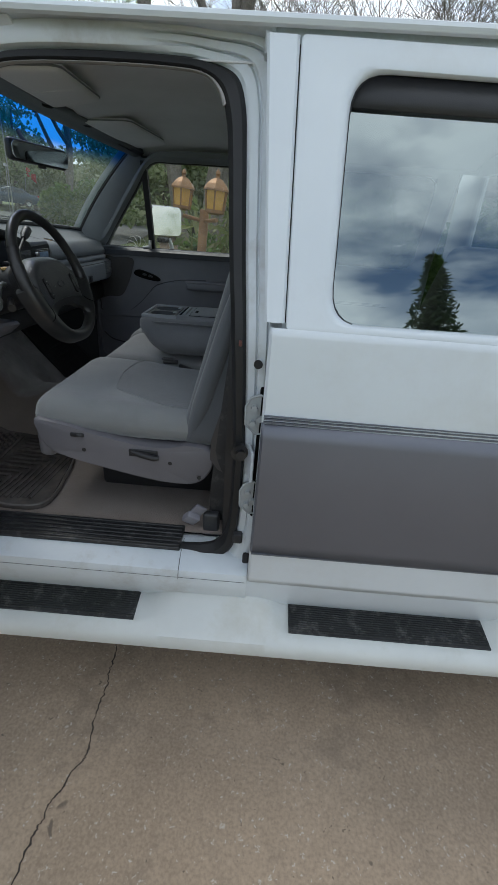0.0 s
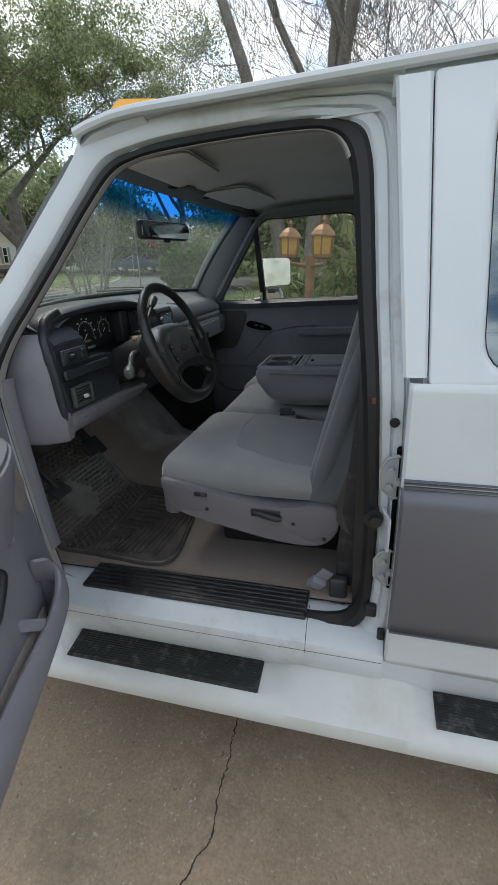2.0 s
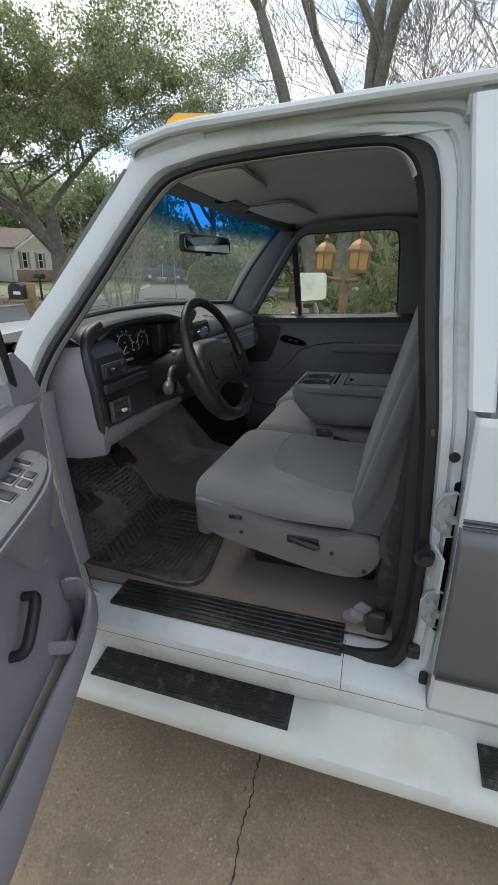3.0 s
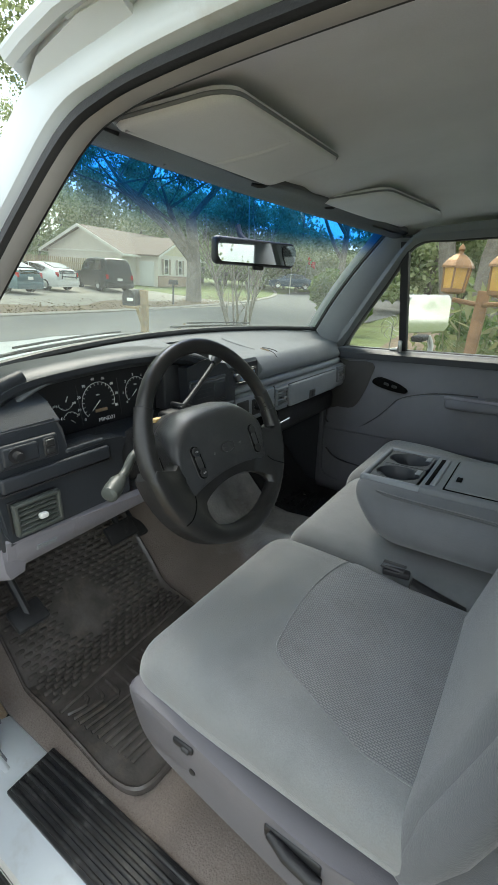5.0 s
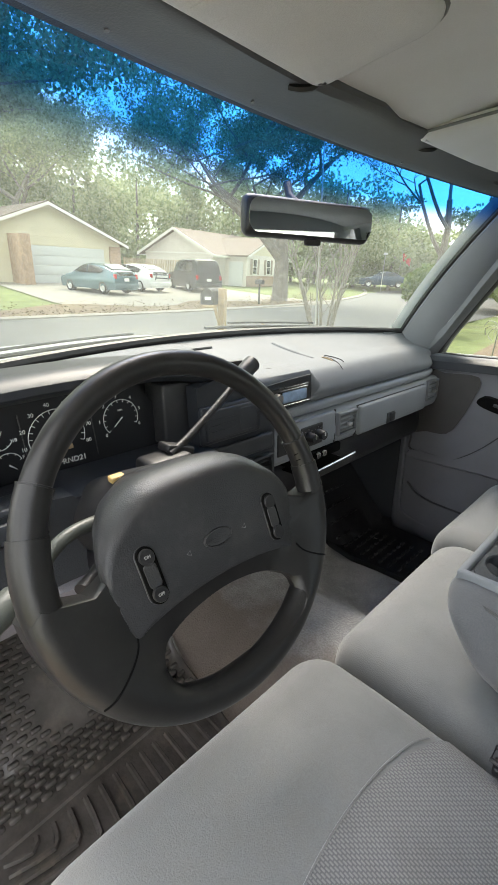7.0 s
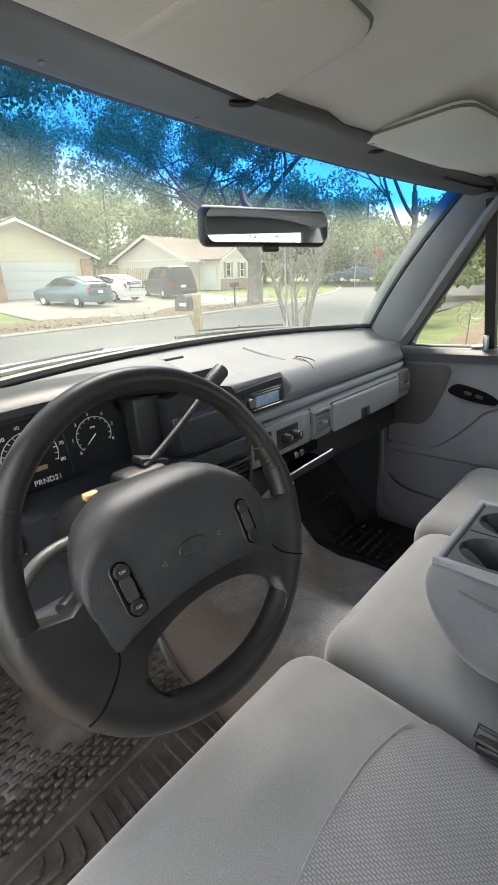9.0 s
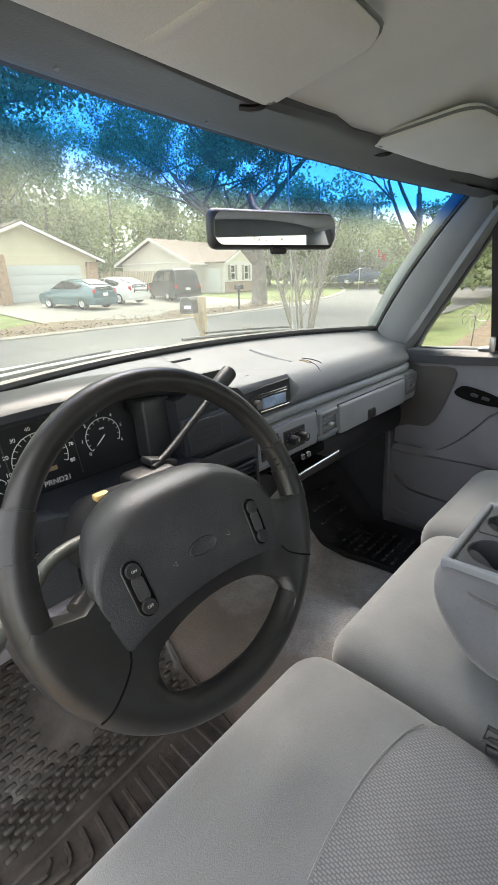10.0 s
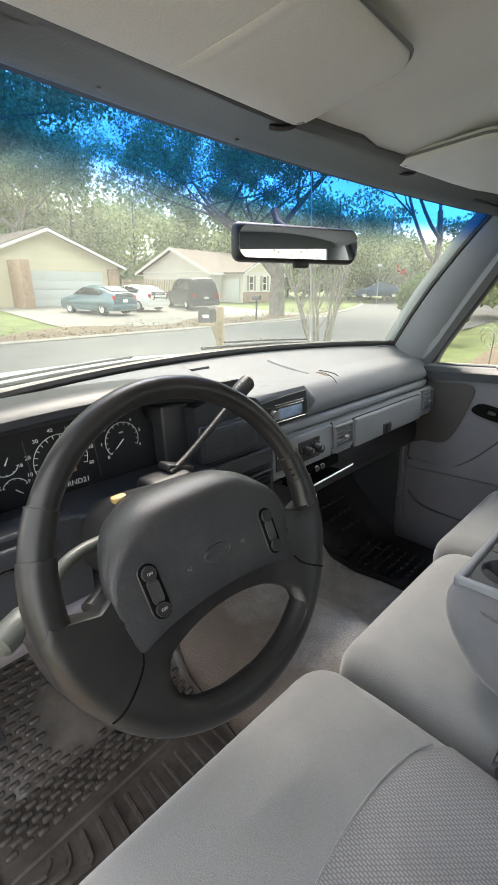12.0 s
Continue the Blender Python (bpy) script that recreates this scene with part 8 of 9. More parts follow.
for i in range(24):
    for j in range(16):
        x, y = -0.920 - min(i, 6) * 0.0160 - max(0, i - 6) * 0.0105, 1.130 + j * 0.0275 + (0.0138 if i % 2 else 0)
        if y > 1.56 or (((x + 1.065) / 0.050) ** 2 + ((y - 1.32) / 0.08) ** 2 < 1):
            continue
        ob = new("stud", smesh)
        ob.parent = fmat
        slope = math.atan(1.25) if x < -1.02 else 0
        ob.matrix_local = Matrix.Translation((x, y, mat_z(x, y) + 0.003)) @ Matrix.Rotation(slope, 4, "Y")
pmat = thing("floor_mat", "black rubber passenger floor mat", "floor mat", TRUCK)
part("sheet", loft([[(-0.95 + (x + 0.95) * k, 2.45 + (y - 2.45) * k, floor_z(-0.95 + (x + 0.95) * k, 2.45 + (y - 2.45) * k) + 0.020 + dz) for x, y in smooth_path([(-1.33, 2.27), (-1.33, 2.62), (-0.95, 2.635), (-0.66, 2.625), (-0.64, 2.32), (-0.85, 2.29)], 5, True)] for k, dz in ((0.99, -0.02), (1.0, 0.004), (0.97, 0.004), (0.96, 0.0), (0.85, 0.0), (0.7, 0.0), (0.55, 0.0), (0.4, 0.0), (0.25, 0.0), (0.1, 0.0), (0.02, 0.0))], caps=False), "black", pmat)
pstud = smesh.copy()
pstud.materials.clear()
pstud.materials.append(M["black"])
for i in range(13):
    for j in range(6):
        x, y = -0.72 - i * 0.035, 2.325 + j * 0.032
        ob = new("stud", pstud)
        ob.parent = pmat
        slope = math.atan(1.25) if x < -1.02 else 0
        ob.matrix_local = Matrix.Translation((x, y, floor_z(x, y) + 0.022)) @ Matrix.Rotation(slope, 4, "Y")

# ---- ground, drive, street ----
LOW = -0.22


# the plane on which the truck stands
GN = ((TRUCK @ SHELL).to_3x3() @ Vector((0, 0, 1))).normalized()
GP = (TRUCK @ SHELL) @ Vector((-0.4, 0.8, 0))


def plane_z(x, y):
    return GP.z - (GN.x * (x - GP.x) + GN.y * (y - GP.y)) / GN.z


def ground_z(x, y):
    """The drive falls towards the street, then the land is level."""
    z = plane_z(x, max(-3.0, min(3.0, y)))
    k = 0.08
    z = LOW + k * math.log1p(math.exp(min(40, (z - LOW) / k)))
    back = max(0.0, -x - 20)
    return min(z, 0.40) + min(0.9, back * 0.022)


xs = sorted(set([-900, -500, -250, -150, -100, -80, -65, -50, -42, -36, -30, -26, -23] + [-20 + 0.8 * i for i in range(33)] + [6.5, 8, 12, 20, 40, 80, 150, 300, 600, 900]))
ys = sorted(set([-900, -500, -250, -120, -60, -35, -20, -12, -8, -5] + [-4 + 1.0 * i for i in range(30)] + [28, 32, 38, 45, 55, 70, 100, 160, 300, 600, 900]))


def sheet_mesh(name, xs, ys, fn, mat, label, category, kind="structure"):
    nx, ny = len(xs), len(ys)
    vs = [fn(x, y) for x in xs for y in ys]
    fs = [(i * ny + j, (i + 1) * ny + j, (i + 1) * ny + j + 1, i * ny + j + 1) for i in range(nx - 1) for j in range(ny - 1)]
    me = bpy.data.meshes.new(name)
    me.from_pydata(vs, [], fs)
    me.materials.append(M[mat])
    for p in me.polygons:
        p.use_smooth = True
    return tagged(new(name, me), label, category, kind=kind)


def drive_z(x, y):
    if x > -2.2:
        return plane_z(x, y)
    return lerp(ground_z(x, y), plane_z(x, y), max(0, 1 + (x + 2.2) / 3.0) ** 2)


def street_far(y):
    return -14.3 - 0.0105 * max(0, y - 10) ** 2


def street_near(y):
    return -6.6 - 0.0045 * max(0, y - 10) ** 2


sheet_mesh("ground", xs, ys, lambda x, y: (x, y, ground_z(x, y) - (0.16 if (-7.5 < x < 9 and -2.6 < y < 3.3) else 0.03) - (0.06 if street_far(y) < x < street_near(y) else 0)), "grass", "patchy green and tan winter lawn", "lawn")
sheet_mesh("driveway", [-6.7 + 0.3 * i for i in range(50)], [-2.2 + 0.3 * i for i in range(18)], lambda x, y: (x, y, drive_z(x, y)), "concrete", "old buff concrete driveway with cracks and oil spots", "driveway")
sheet_mesh("road", [i / 8 for i in range(9)], [-200, -100, -50, -20] + [-10 + 2 * i for i in range(40)] + [75, 80, 90], lambda t, y: (lerp(street_far(min(y, 85)), street_near(min(y, 85)), t), y, ground_z(-10, 0) + 0.012 + 0.04 * t * (1 - t)), "asphalt", "pale worn asphalt street", "road")
for nm, fn, sg in (("kerb", street_far, -1),):
    secs = []
    for y in [-60 + 4 * i for i in range(36)]:
        x = fn(y)
        z = ground_z(-10, 0)
        secs.append([(x, y, z - 0.05), (x, y, z + 0.05), (x + sg * 0.06, y, z + 0.07), (x + sg * 0.35, y, z + 0.075), (x + sg * 0.35, y, z - 0.05)])
    tagged(part(nm, loft(secs), "kerb"), "low weathered concrete kerb along the street", "kerb", kind="structure")
# leaf litter on the verge across the street
sheet_mesh("leaf_litter", [i / 6 for i in range(7)], [-14 + 1.0 * i for i in range(36)], lambda t, y: (street_far(y) - 0.35 - 4.2 * t * (0.75 + 0.25 * math.sin(y * 0.9)), y, ground_z(street_far(y) - 4 * t, y) + 0.035 - 0.03 * abs(t - 0.3)), "litter", "brown fallen leaves on the verge", "leaf litter", kind="stuff")
rng = np.random.default_rng(7)
fl = [(street_far(y) - 0.2 - abs(rng.normal(0, 2.2)), y, ground_z(-16, y) + 0.05) for y in rng.uniform(-8, 30, 5000)]
tagged(cloud_mesh("fallen_leaves", fl, 0.045, "dry_leaf", flat=0.9, seed=3), "brown leaves lying on the grass verge", "fallen leaves", kind="stuff")
# neighbour's drive across the street and a worn path on the near lawn
sheet_mesh("neighbour_drive", [-40, -34, -28, -24, -20, -17, -14.6], [8.3, 10.5, 13, 15.5, 18.6, 23.0], lambda x, y: (x, y + (x + 15) * -0.07, ground_z(x, y) + 0.015), "kerb", "pale concrete driveway across the street", "driveway")
sheet_mesh("garden_path", [i / 4 for i in range(5)], [5 + 1.5 * i for i in range(24)], lambda t, y: (-3.0 - 0.055 * (y - 5) ** 1.35 + t * 1.5, y, ground_z(-3.0 - 0.055 * (y - 5) ** 1.35 + t * 1.5, y) - 0.012), "litter", "bare trodden strip in the lawn", "path")

# crack in the drive: an open groove with broken edges
crack_pts = [(-0.42, 1.60), (-0.40, 1.25), (-0.391, 1.041), (-0.376, 0.93), (-0.380, 0.872), (-0.369, 0.82), (-0.374, 0.72), (-0.360, 0.615), (-0.368, 0.585), (-0.390, 0.552), (-0.398, 0.51), (-0.415, 0.481), (-0.418, 0.44), (-0.428, 0.405), (-0.434, 0.316), (-0.445, 0.1), (-0.43, -0.3), (-0.46, -0.9), (-0.45, -2.2)]
crnd = random.Random(5)
crack_pts = [tuple(((TRUCK @ SHELL) @ Vector((x, y, 0))).xy) for x, y in crack_pts]
secs = []
for x, y in smooth_path(crack_pts, 9):
    wv = crnd.uniform(0.0010, 0.0030)
    xo = x + crnd.uniform(-0.0035, 0.0035)
    zz = drive_z(xo, y) + 0.0012
    secs.append([(xo - wv, y, zz), (xo + wv, y, zz)])
tagged(part("pavement_crack", loft(secs, closed=False, caps=False), "crack", smooth=False), "dark crack running across the concrete drive", "crack", kind="structure")


# ---- trees ----
def branch_tree(seed, trunk_h, trunk_r, levels, spread, lean=(0, 0), first=None, kids=(3, 4), shrink=0.68):
    """Trunk and limbs as one mesh of tapered tubes; returns it with the twig ends."""
    r = random.Random(seed)
    bm, limbs, ends = bmesh.new(), bmesh.new(), []

    def grow(p, d, length, rad, level):
        steps = 4
        pts, rads = [p], [rad]
        q, dd = p.copy(), d.copy()
        for s in range(steps):
            dd = (dd + Vector((r.uniform(-1, 1), r.uniform(-1, 1), r.uniform(-0.4, 0.7))) * 0.16).normalized()
            q = q + dd * (length / steps)
            pts.append(q.copy())
            rads.append(max(0.006, rad * (1 - 0.42 * (s + 1) / steps)))
        tube(pts, rads, 9 if level == 0 else (6 if level < 3 else 4), bm=bm if level == 0 else limbs)
        if level >= levels:
            ends.extend(pts[1:])
            return
        if level >= levels - 2:
            ends.extend(pts[2:])
        n = r.randint(*kids)
        for k in range(n):
            t = r.uniform(0.45, 1.0) if k else 1.0
            i = min(steps, max(1, round(t * steps)))
            az = 2 * math.pi * (k + r.random()) / n
            side = Vector((math.cos(az), math.sin(az), r.uniform(-0.15, 0.5)))
            nd = (dd * (1 - spread) + side * spread).normalized()
            grow(pts[i], nd, length * shrink * r.uniform(0.8, 1.2), rads[i] * 0.66, level + 1)

    grow(Vector((0, 0, -0.1)), Vector((lean[0], lean[1], 1)).normalized(), trunk_h, trunk_r, 0)
    return bm, limbs, ends


def tree(name, label, place, seed, trunk_h, trunk_r, levels, spread, leaves, leaf, leaf_mat, bark="bark", puff=0.5, category="tree", keep=1.0, **kw):
    t = thing(name, label, category, Matrix.Translation(place))
    bm, limbs, ends = branch_tree(seed, trunk_h, trunk_r, levels, spread, **kw)
    part("trunk", bm, bark, t)
    part("branchwork", limbs, bark, t)
    if leaves and ends:
        g = np.random.default_rng(seed)
        e = np.array([tuple(v) for v in ends])
        e = e[g.random(len(e)) < keep]
        c = e[g.integers(0, len(e), leaves)] + g.normal(0, puff, (leaves, 3)) * np.array((1, 1, 0.75))
        cloud_mesh("crown", c, leaf, leaf_mat, t, seed=seed)
    return t


def gz(x, y):
    return ground_z(x, y) - 0.03


tree("oak_tree", "broad live oak with dense small green leaves", (-17.6, 20.5, gz(-17.6, 20.5)), 11, 4.4, 0.48, 5, 0.62, 100000, 0.075, "oak_leaf", puff=0.25, keep=0.64, kids=(3, 3), shrink=0.835)
tree("oak_tree", "broad live oak with limbs reaching over the street", (-17.5, 0.5, gz(-17.5, 0.5)), 23, 4.0, 0.5, 5, 0.66, 85000, 0.075, "oak_leaf", puff=0.26, keep=0.7, lean=(0.30, 0.45), kids=(3, 3), shrink=0.86)
tree("oak_tree", "live oak with dense leaves near the street", (-41.0, 15.0, gz(-41.0, 15.0)), 37, 5.5, 0.45, 5, 0.58, 80000, 0.095, "oak_leaf", puff=0.40, keep=0.7, kids=(3, 3), shrink=0.82)
tree("oak_tree", "slender live oak with a high thin crown by the street", (-11.5, 26.5, gz(-11.5, 26.5)), 71, 5.6, 0.24, 5, 0.58, 26000, 0.065, "oak_leaf", puff=0.30, keep=0.8, kids=(3, 3), shrink=0.78)
for k, (x, y, h, sd) in enumerate(((-2.55, 14.3, 6.0, 3), (-2.05, 14.4, 6.4, 5), (-1.75, 14.6, 6.2, 8))):
    tree("bare_tree", "tall leafless tree with a straight grey trunk", (x, y, gz(x, y)), sd, h + 3.0, 0.25, 6, 0.42, 3000, 0.05, "dry_leaf", puff=0.3, lean=((-0.15, -0.05, 0.03)[k], 0), kids=(3, 3), shrink=0.66)
for x, y, sd in ((2.2, 13, 41), (4.5, 15, 43), (-0.6, 17, 47), (0.5, 19, 49), (7.5, 17, 53), (3.5, 20, 55), (1.4, 15.5, 57)):
    tree("bare_tree", "thin leafless tree with fine twigs", (x, y, gz(x, y)), sd, 3.4, 0.10, 6, 0.46, 0, 0.05, "far_leaf", puff=0.4, kids=(3, 3), shrink=0.76)
# many-stemmed crape myrtle at the street edge
myr = thing("crape_myrtle", "leafless many-stemmed crape myrtle with pale bark", "shrub", Matrix.Translation((-6.1, 9.0, gz(-6.1, 9.0))))
rm = random.Random(9)
for i in range(11):
    az = 2 * math.pi * i / 11
    d = Vector((math.cos(az) * 0.22, math.sin(az) * 0.22, 1)).normalized()
    p, pts = Vector((math.cos(az) * 0.10, math.sin(az) * 0.10, 0)), []
    for s in range(7):
        pts.append(p.copy())
        d = (d + Vector((rm.uniform(-1, 1), rm.uniform(-1, 1), 0.3)) * 0.10 + Vector((math.cos(az), math.sin(az), 0)) * 0.03).normalized()
        p = p + d * 0.40
    bm = tube(pts, [0.030, 0.027, 0.024, 0.020, 0.016, 0.012, 0.008], 7)
    for j in (2, 3, 3, 4, 4, 5, 5, 6):
        e = pts[j] + Vector((rm.uniform(-0.40, 0.40), rm.uniform(-0.40, 0.40), rm.uniform(0.25, 0.75)))
        tube([pts[j], (pts[j] + e) / 2 + Vector((0.02, 0, 0.04)), e], [0.012, 0.008, 0.004], 5, bm=bm)
    part("stem", bm, "bark", myr)


def bush(name, label, c, size, n, leaf, mat, seed, category="shrub"):
    b = thing(name, label, category, Matrix.Translation((c[0], c[1], gz(c[0], c[1]))))
    g = np.random.default_rng(seed)
    lobes = g.normal(0, 0.33, (9, 3)) * np.array(size) + np.array((0, 0, size[2] * 0.95))
    lobes[:, 2] = np.clip(lobes[:, 2], size[2] * 0.35, None)
    d = g.normal(size=(n, 3))
    d /= np.linalg.norm(d, axis=1, keepdims=True)
    p = lobes[g.integers(0, 9, n)] + d * (g.uniform(0.25, 1, (n, 1)) ** 0.4) * np.array(size) * 0.42
    p[:, 2] = np.abs(p[:, 2])
    bm = bmesh.new()
    r = random.Random(seed)
    for i in range(7):
        tube([(0, 0, -0.05), (r.uniform(-0.1, 0.1), r.uniform(-0.1, 0.1), size[2] * 0.4), (r.uniform(-0.4, 0.4) * size[0], r.uniform(-0.4, 0.4) * size[1], size[2] * 1.1)], [0.03, 0.02, 0.008], 5, bm=bm)
    part("stems", bm, "bark", b)
    cloud_mesh("foliage", p, leaf, mat, b, seed=seed)
    return b


bush("camellia_bush", "rounded green camellia bush beside the street", (-6.2, 14.6), (0.95, 0.95, 1.15), 5200, 0.11, "shrub_leaf", 61)
bush("low_shrub", "small twiggy shrub below the mailbox", (-5.0, 5.9), (0.42, 0.5, 0.45), 260, 0.05, "dry_leaf", 63)
for i, (x, y, s, n) in enumerate(((0.9, 5.4, (0.8, 0.6, 0.9), 2600), (2.2, 5.8, (0.9, 0.7, 1.0), 2600), (-0.2, 6.6, (0.7, 0.6, 0.8), 1800), (3.6, 6.0, (1.0, 0.8, 1.1), 2200), (-1.6, 9.5, (0.6, 0.6, 0.7), 1200), (1.2, 8.6, (1.4, 0.8, 1.3), 3000), (4.8, 8.5, (1.4, 0.9, 1.5), 2600))):
    bush("garden_shrub", "loose green garden shrub", (x, y), s, n, 0.085, "shrub_leaf", 70 + i)
# tall reedy plants beside the lantern post
for i, (x, y, h) in enumerate(((-0.55, 4.25, 1.45), (-0.2, 4.4, 1.6), (0.15, 4.3, 1.35), (0.45, 4.5, 1.5), (-0.85, 4.6, 1.0), (0.8, 4.35, 1.2))):
    rd = thing("reed_clump", "clump of tall thin reedy stems with narrow leaves", "plant", Matrix.Translation((x, y, gz(x, y))))
    r = random.Random(90 + i)
    bm = bmesh.new()
    for k in range(20):
        bx, by = r.uniform(-0.2, 0.2), r.uniform(-0.15, 0.15)
        hh = h * r.uniform(0.6, 1.05)
        tube([(bx, by, 0), (bx * 1.3, by * 1.2, hh * 0.5), (bx * 1.9 + r.uniform(-0.1, 0.1), by * 1.6, hh)], [0.007, 0.006, 0.003], 4, bm=bm)
    part("stems", bm, "reed_leaf", rd)
    g = np.random.default_rng(90 + i)
    c = np.stack([g.uniform(-0.35, 0.35, 320), g.uniform(-0.25, 0.25, 320), g.uniform(0.1, h, 320)], 1)
    cloud_mesh("leaves", c, 0.045, "reed_leaf", rd, aspect=4.0, seed=90 + i)

# wall of far trees round the place: stuff
g = np.random.default_rng(101)


def wood(cx, cy, h, w, n):
    """Leaf places of one far tree, from low branches to its top."""
    d = g.normal(size=(n, 3))
    d /= np.linalg.norm(d, axis=1, keepdims=True)
    lobe = g.uniform(-1, 1, (16, 3)) * np.array((w * 0.55, w * 0.55, h * 0.36)) + np.array((cx, cy, h * 0.55))
    return lobe[g.integers(0, 16, n)] + d * g.uniform(0.3, 1.0, (n, 1)) * np.array((w * 0.34, w * 0.34, h * 0.13))


cs, bm = [], bmesh.new()
for k in range(76):
    az = radians(-30 + 1.75 * k + g.uniform(-0.8, 0.8))
    dist = g.uniform(49, 60) if az > radians(14) else g.uniform(26, 44)
    cx, cy = -math.sin(az) * dist, math.cos(az) * dist
    gap = 0.62 if abs(az - radians(24)) < radians(4) else 1.0
    h = (g.uniform(9.5, 13.5) if az > radians(33) else g.uniform(7, 10)) * gap * (1.0 if az > radians(14) else 0.75)
    cs.append(wood(cx, cy, h, g.uniform(4, 6), 3400))
    cs.append(wood(cx + g.uniform(-2, 2), cy + g.uniform(-2, 2), g.uniform(3, 4.5), 5.5, 1100))
    tube([(cx, cy, -0.3), (cx + 0.2, cy, h * 0.4), (cx + 0.1, cy + 0.2, h * 0.8)], [0.22, 0.17, 0.06], 6, bm=bm)
# sparse unseen trees on the remaining sides, added for reflections and bounced light
for k in range(44):
    az = radians(103 + 5.2 * k)
    dist = g.uniform(45, 70)
    cs.append(wood(-math.sin(az) * dist, math.cos(az) * dist, g.uniform(5, 8), 7, 260))
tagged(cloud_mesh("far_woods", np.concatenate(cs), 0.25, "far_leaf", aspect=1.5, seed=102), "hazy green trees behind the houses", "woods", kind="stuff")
tagged(part("far_trunks", bm, "bark"), "thin grey trunks of the far trees", "tree trunks", kind="stuff")
# a tall conifer behind the person who films, and lawn trees on that side
con = thing("conifer_tree", "tall dark conical conifer across the side lawn", "tree", Matrix.Translation((6.2, -13.6, 0.2)) @ Matrix.Diagonal((1.25, 1.25, 1.10, 1)))
part("trunk", tube([(0, 0, 0), (0, 0, 6), (0, 0, 12.4)], [0.22, 0.14, 0.02], 8), "bark", con)
pts = []
for i in range(46):
    z = 1.5 + i * 0.235
    rr = 2.1 * (1 - (z - 1.0) / 11.6) + 0.1
    rr *= 0.72 + 0.28 * ((i * 5) % 7) / 6
    for k in range(13):
        a = 2 * math.pi * (k + 0.37 * i) / 13
        for s in range(7):
            t = (s + 1) / 7
            pts.append((math.cos(a) * rr * t, math.sin(a) * rr * t, z - 0.25 * t + 0.1 * t * t))
cloud_mesh("needles", pts, 0.11, "pine_leaf", con, aspect=3.4, flat=0.75, seed=5)


# ---- houses across the street ----
def gable_roof(parent, x0, x1, y0, y1, z, rise, along, over=0.45, thick=0.12, mat="roof"):
    """A gable roof with overhang. along: the ridge's axis."""
    if along == "x":
        ym = (y0 + y1) / 2
        for ya, yb in ((y0 - over, ym), (y1 + over, ym)):
            za = z - rise * over / (ym - y0)
            part("roof_slope", loft([[(x0 - over, ya, za), (x0 - over, yb, z + rise), (x0 - over, yb, z + rise + thick), (x0 - over, ya, za + thick)], [(x1 + over, ya, za), (x1 + over, yb, z + rise), (x1 + over, yb, z + rise + thick), (x1 + over, ya, za + thick)]]), mat, parent, smooth=False)
            for xx in (x0 - over - 0.03, x1 + over):
                part("barge_board", loft([[(xx, ya, za - 0.10), (xx, yb, z + rise - 0.10), (xx, yb, z + rise + 0.06), (xx, ya, za + 0.06)], [(xx + 0.03, ya, za - 0.10), (xx + 0.03, yb, z + rise - 0.10), (xx + 0.03, yb, z + rise + 0.06), (xx + 0.03, ya, za + 0.06)]]), "trim", parent, smooth=False)
    else:
        xm = (x0 + x1) / 2
        for xa in (x0 - over, x1 + over):
            za = z - rise * over / (xm - x0)
            part("roof_slope", loft([[(xa, y0 - over, za), (xm, y0 - over, z + rise), (xm, y0 - over, z + rise + thick), (xa, y0 - over, za + thick)], [(xa, y1 + over, za), (xm, y1 + over, z + rise), (xm, y1 + over, z + rise + thick), (xa, y1 + over, za + thick)]]), mat, parent, smooth=False)
            part("fascia", rbox((xa, (y0 + y1) / 2, za + 0.02), (0.05, y1 - y0 + 2 * over, 0.16), 0.01), "trim", parent)


def lap_wall(parent, x, y0, y1, z0, z1, top=None, step=0.20, mat="siding"):
    """A wall of lapped boards facing the street, each a board of its own; top(y) limits the boards under a gable."""
    n = int((z1 - z0) / step)
    for i in range(n):
        z = z0 + i * step
        a, b = y0, y1
        if top:
            a, b = top(z + step / 2)
            if b - a < 0.2:
                break
        part("siding_board", loft([[(x, a, z), (x + 0.030, a, z), (x + 0.008, a, z + step + 0.01), (x, a, z + step + 0.01)], [(x, b, z), (x + 0.030, b, z), (x + 0.008, b, z + step + 0.01), (x, b, z + step + 0.01)]]), mat, parent, smooth=False)


def house_window(parent, x, y, z, w, h, shutters=True):
    wd = bpy.data.objects.new("window", None)
    scene.collection.objects.link(wd)
    wd.parent = parent
    part("pane", rbox((x + 0.01, y, z), (0.02, w, h), 0.004), "car_glass", wd)
    for c, s in (((x + 0.03, y - w / 2, z), (0.05, 0.07, h + 0.1)), ((x + 0.03, y + w / 2, z), (0.05, 0.07, h + 0.1)), ((x + 0.03, y, z + h / 2), (0.05, w, 0.07)), ((x + 0.03, y, z - h / 2), (0.07, w + 0.14, 0.08)), ((x + 0.03, y, z), (0.03, w, 0.05))):
        part("window_frame", rbox(c, s, 0.008), "trim", wd)
    if shutters:
        for sg in (-1, 1):
            part("shutter", rbox((x + 0.03, y + sg * (w / 2 + 0.22), z), (0.04, 0.32, h + 0.06), 0.01), "shutter", wd)


# cream house with the white garage door
h1 = thing("cream_house", "cream lap-sided house with white garage door and brick corner", "house", Matrix.Translation((-30.2, 1.2, gz(-29, 12) - 0.05)) @ Matrix.Rotation(radians(3), 4, "Z") @ Matrix.Diagonal((1.1, 1.1, 1.1, 1)))
part("wall", rbox((-4.0, 10.9, 1.3), (8.0, 9.2, 2.6), 0.02), "siding", h1, smooth=False)
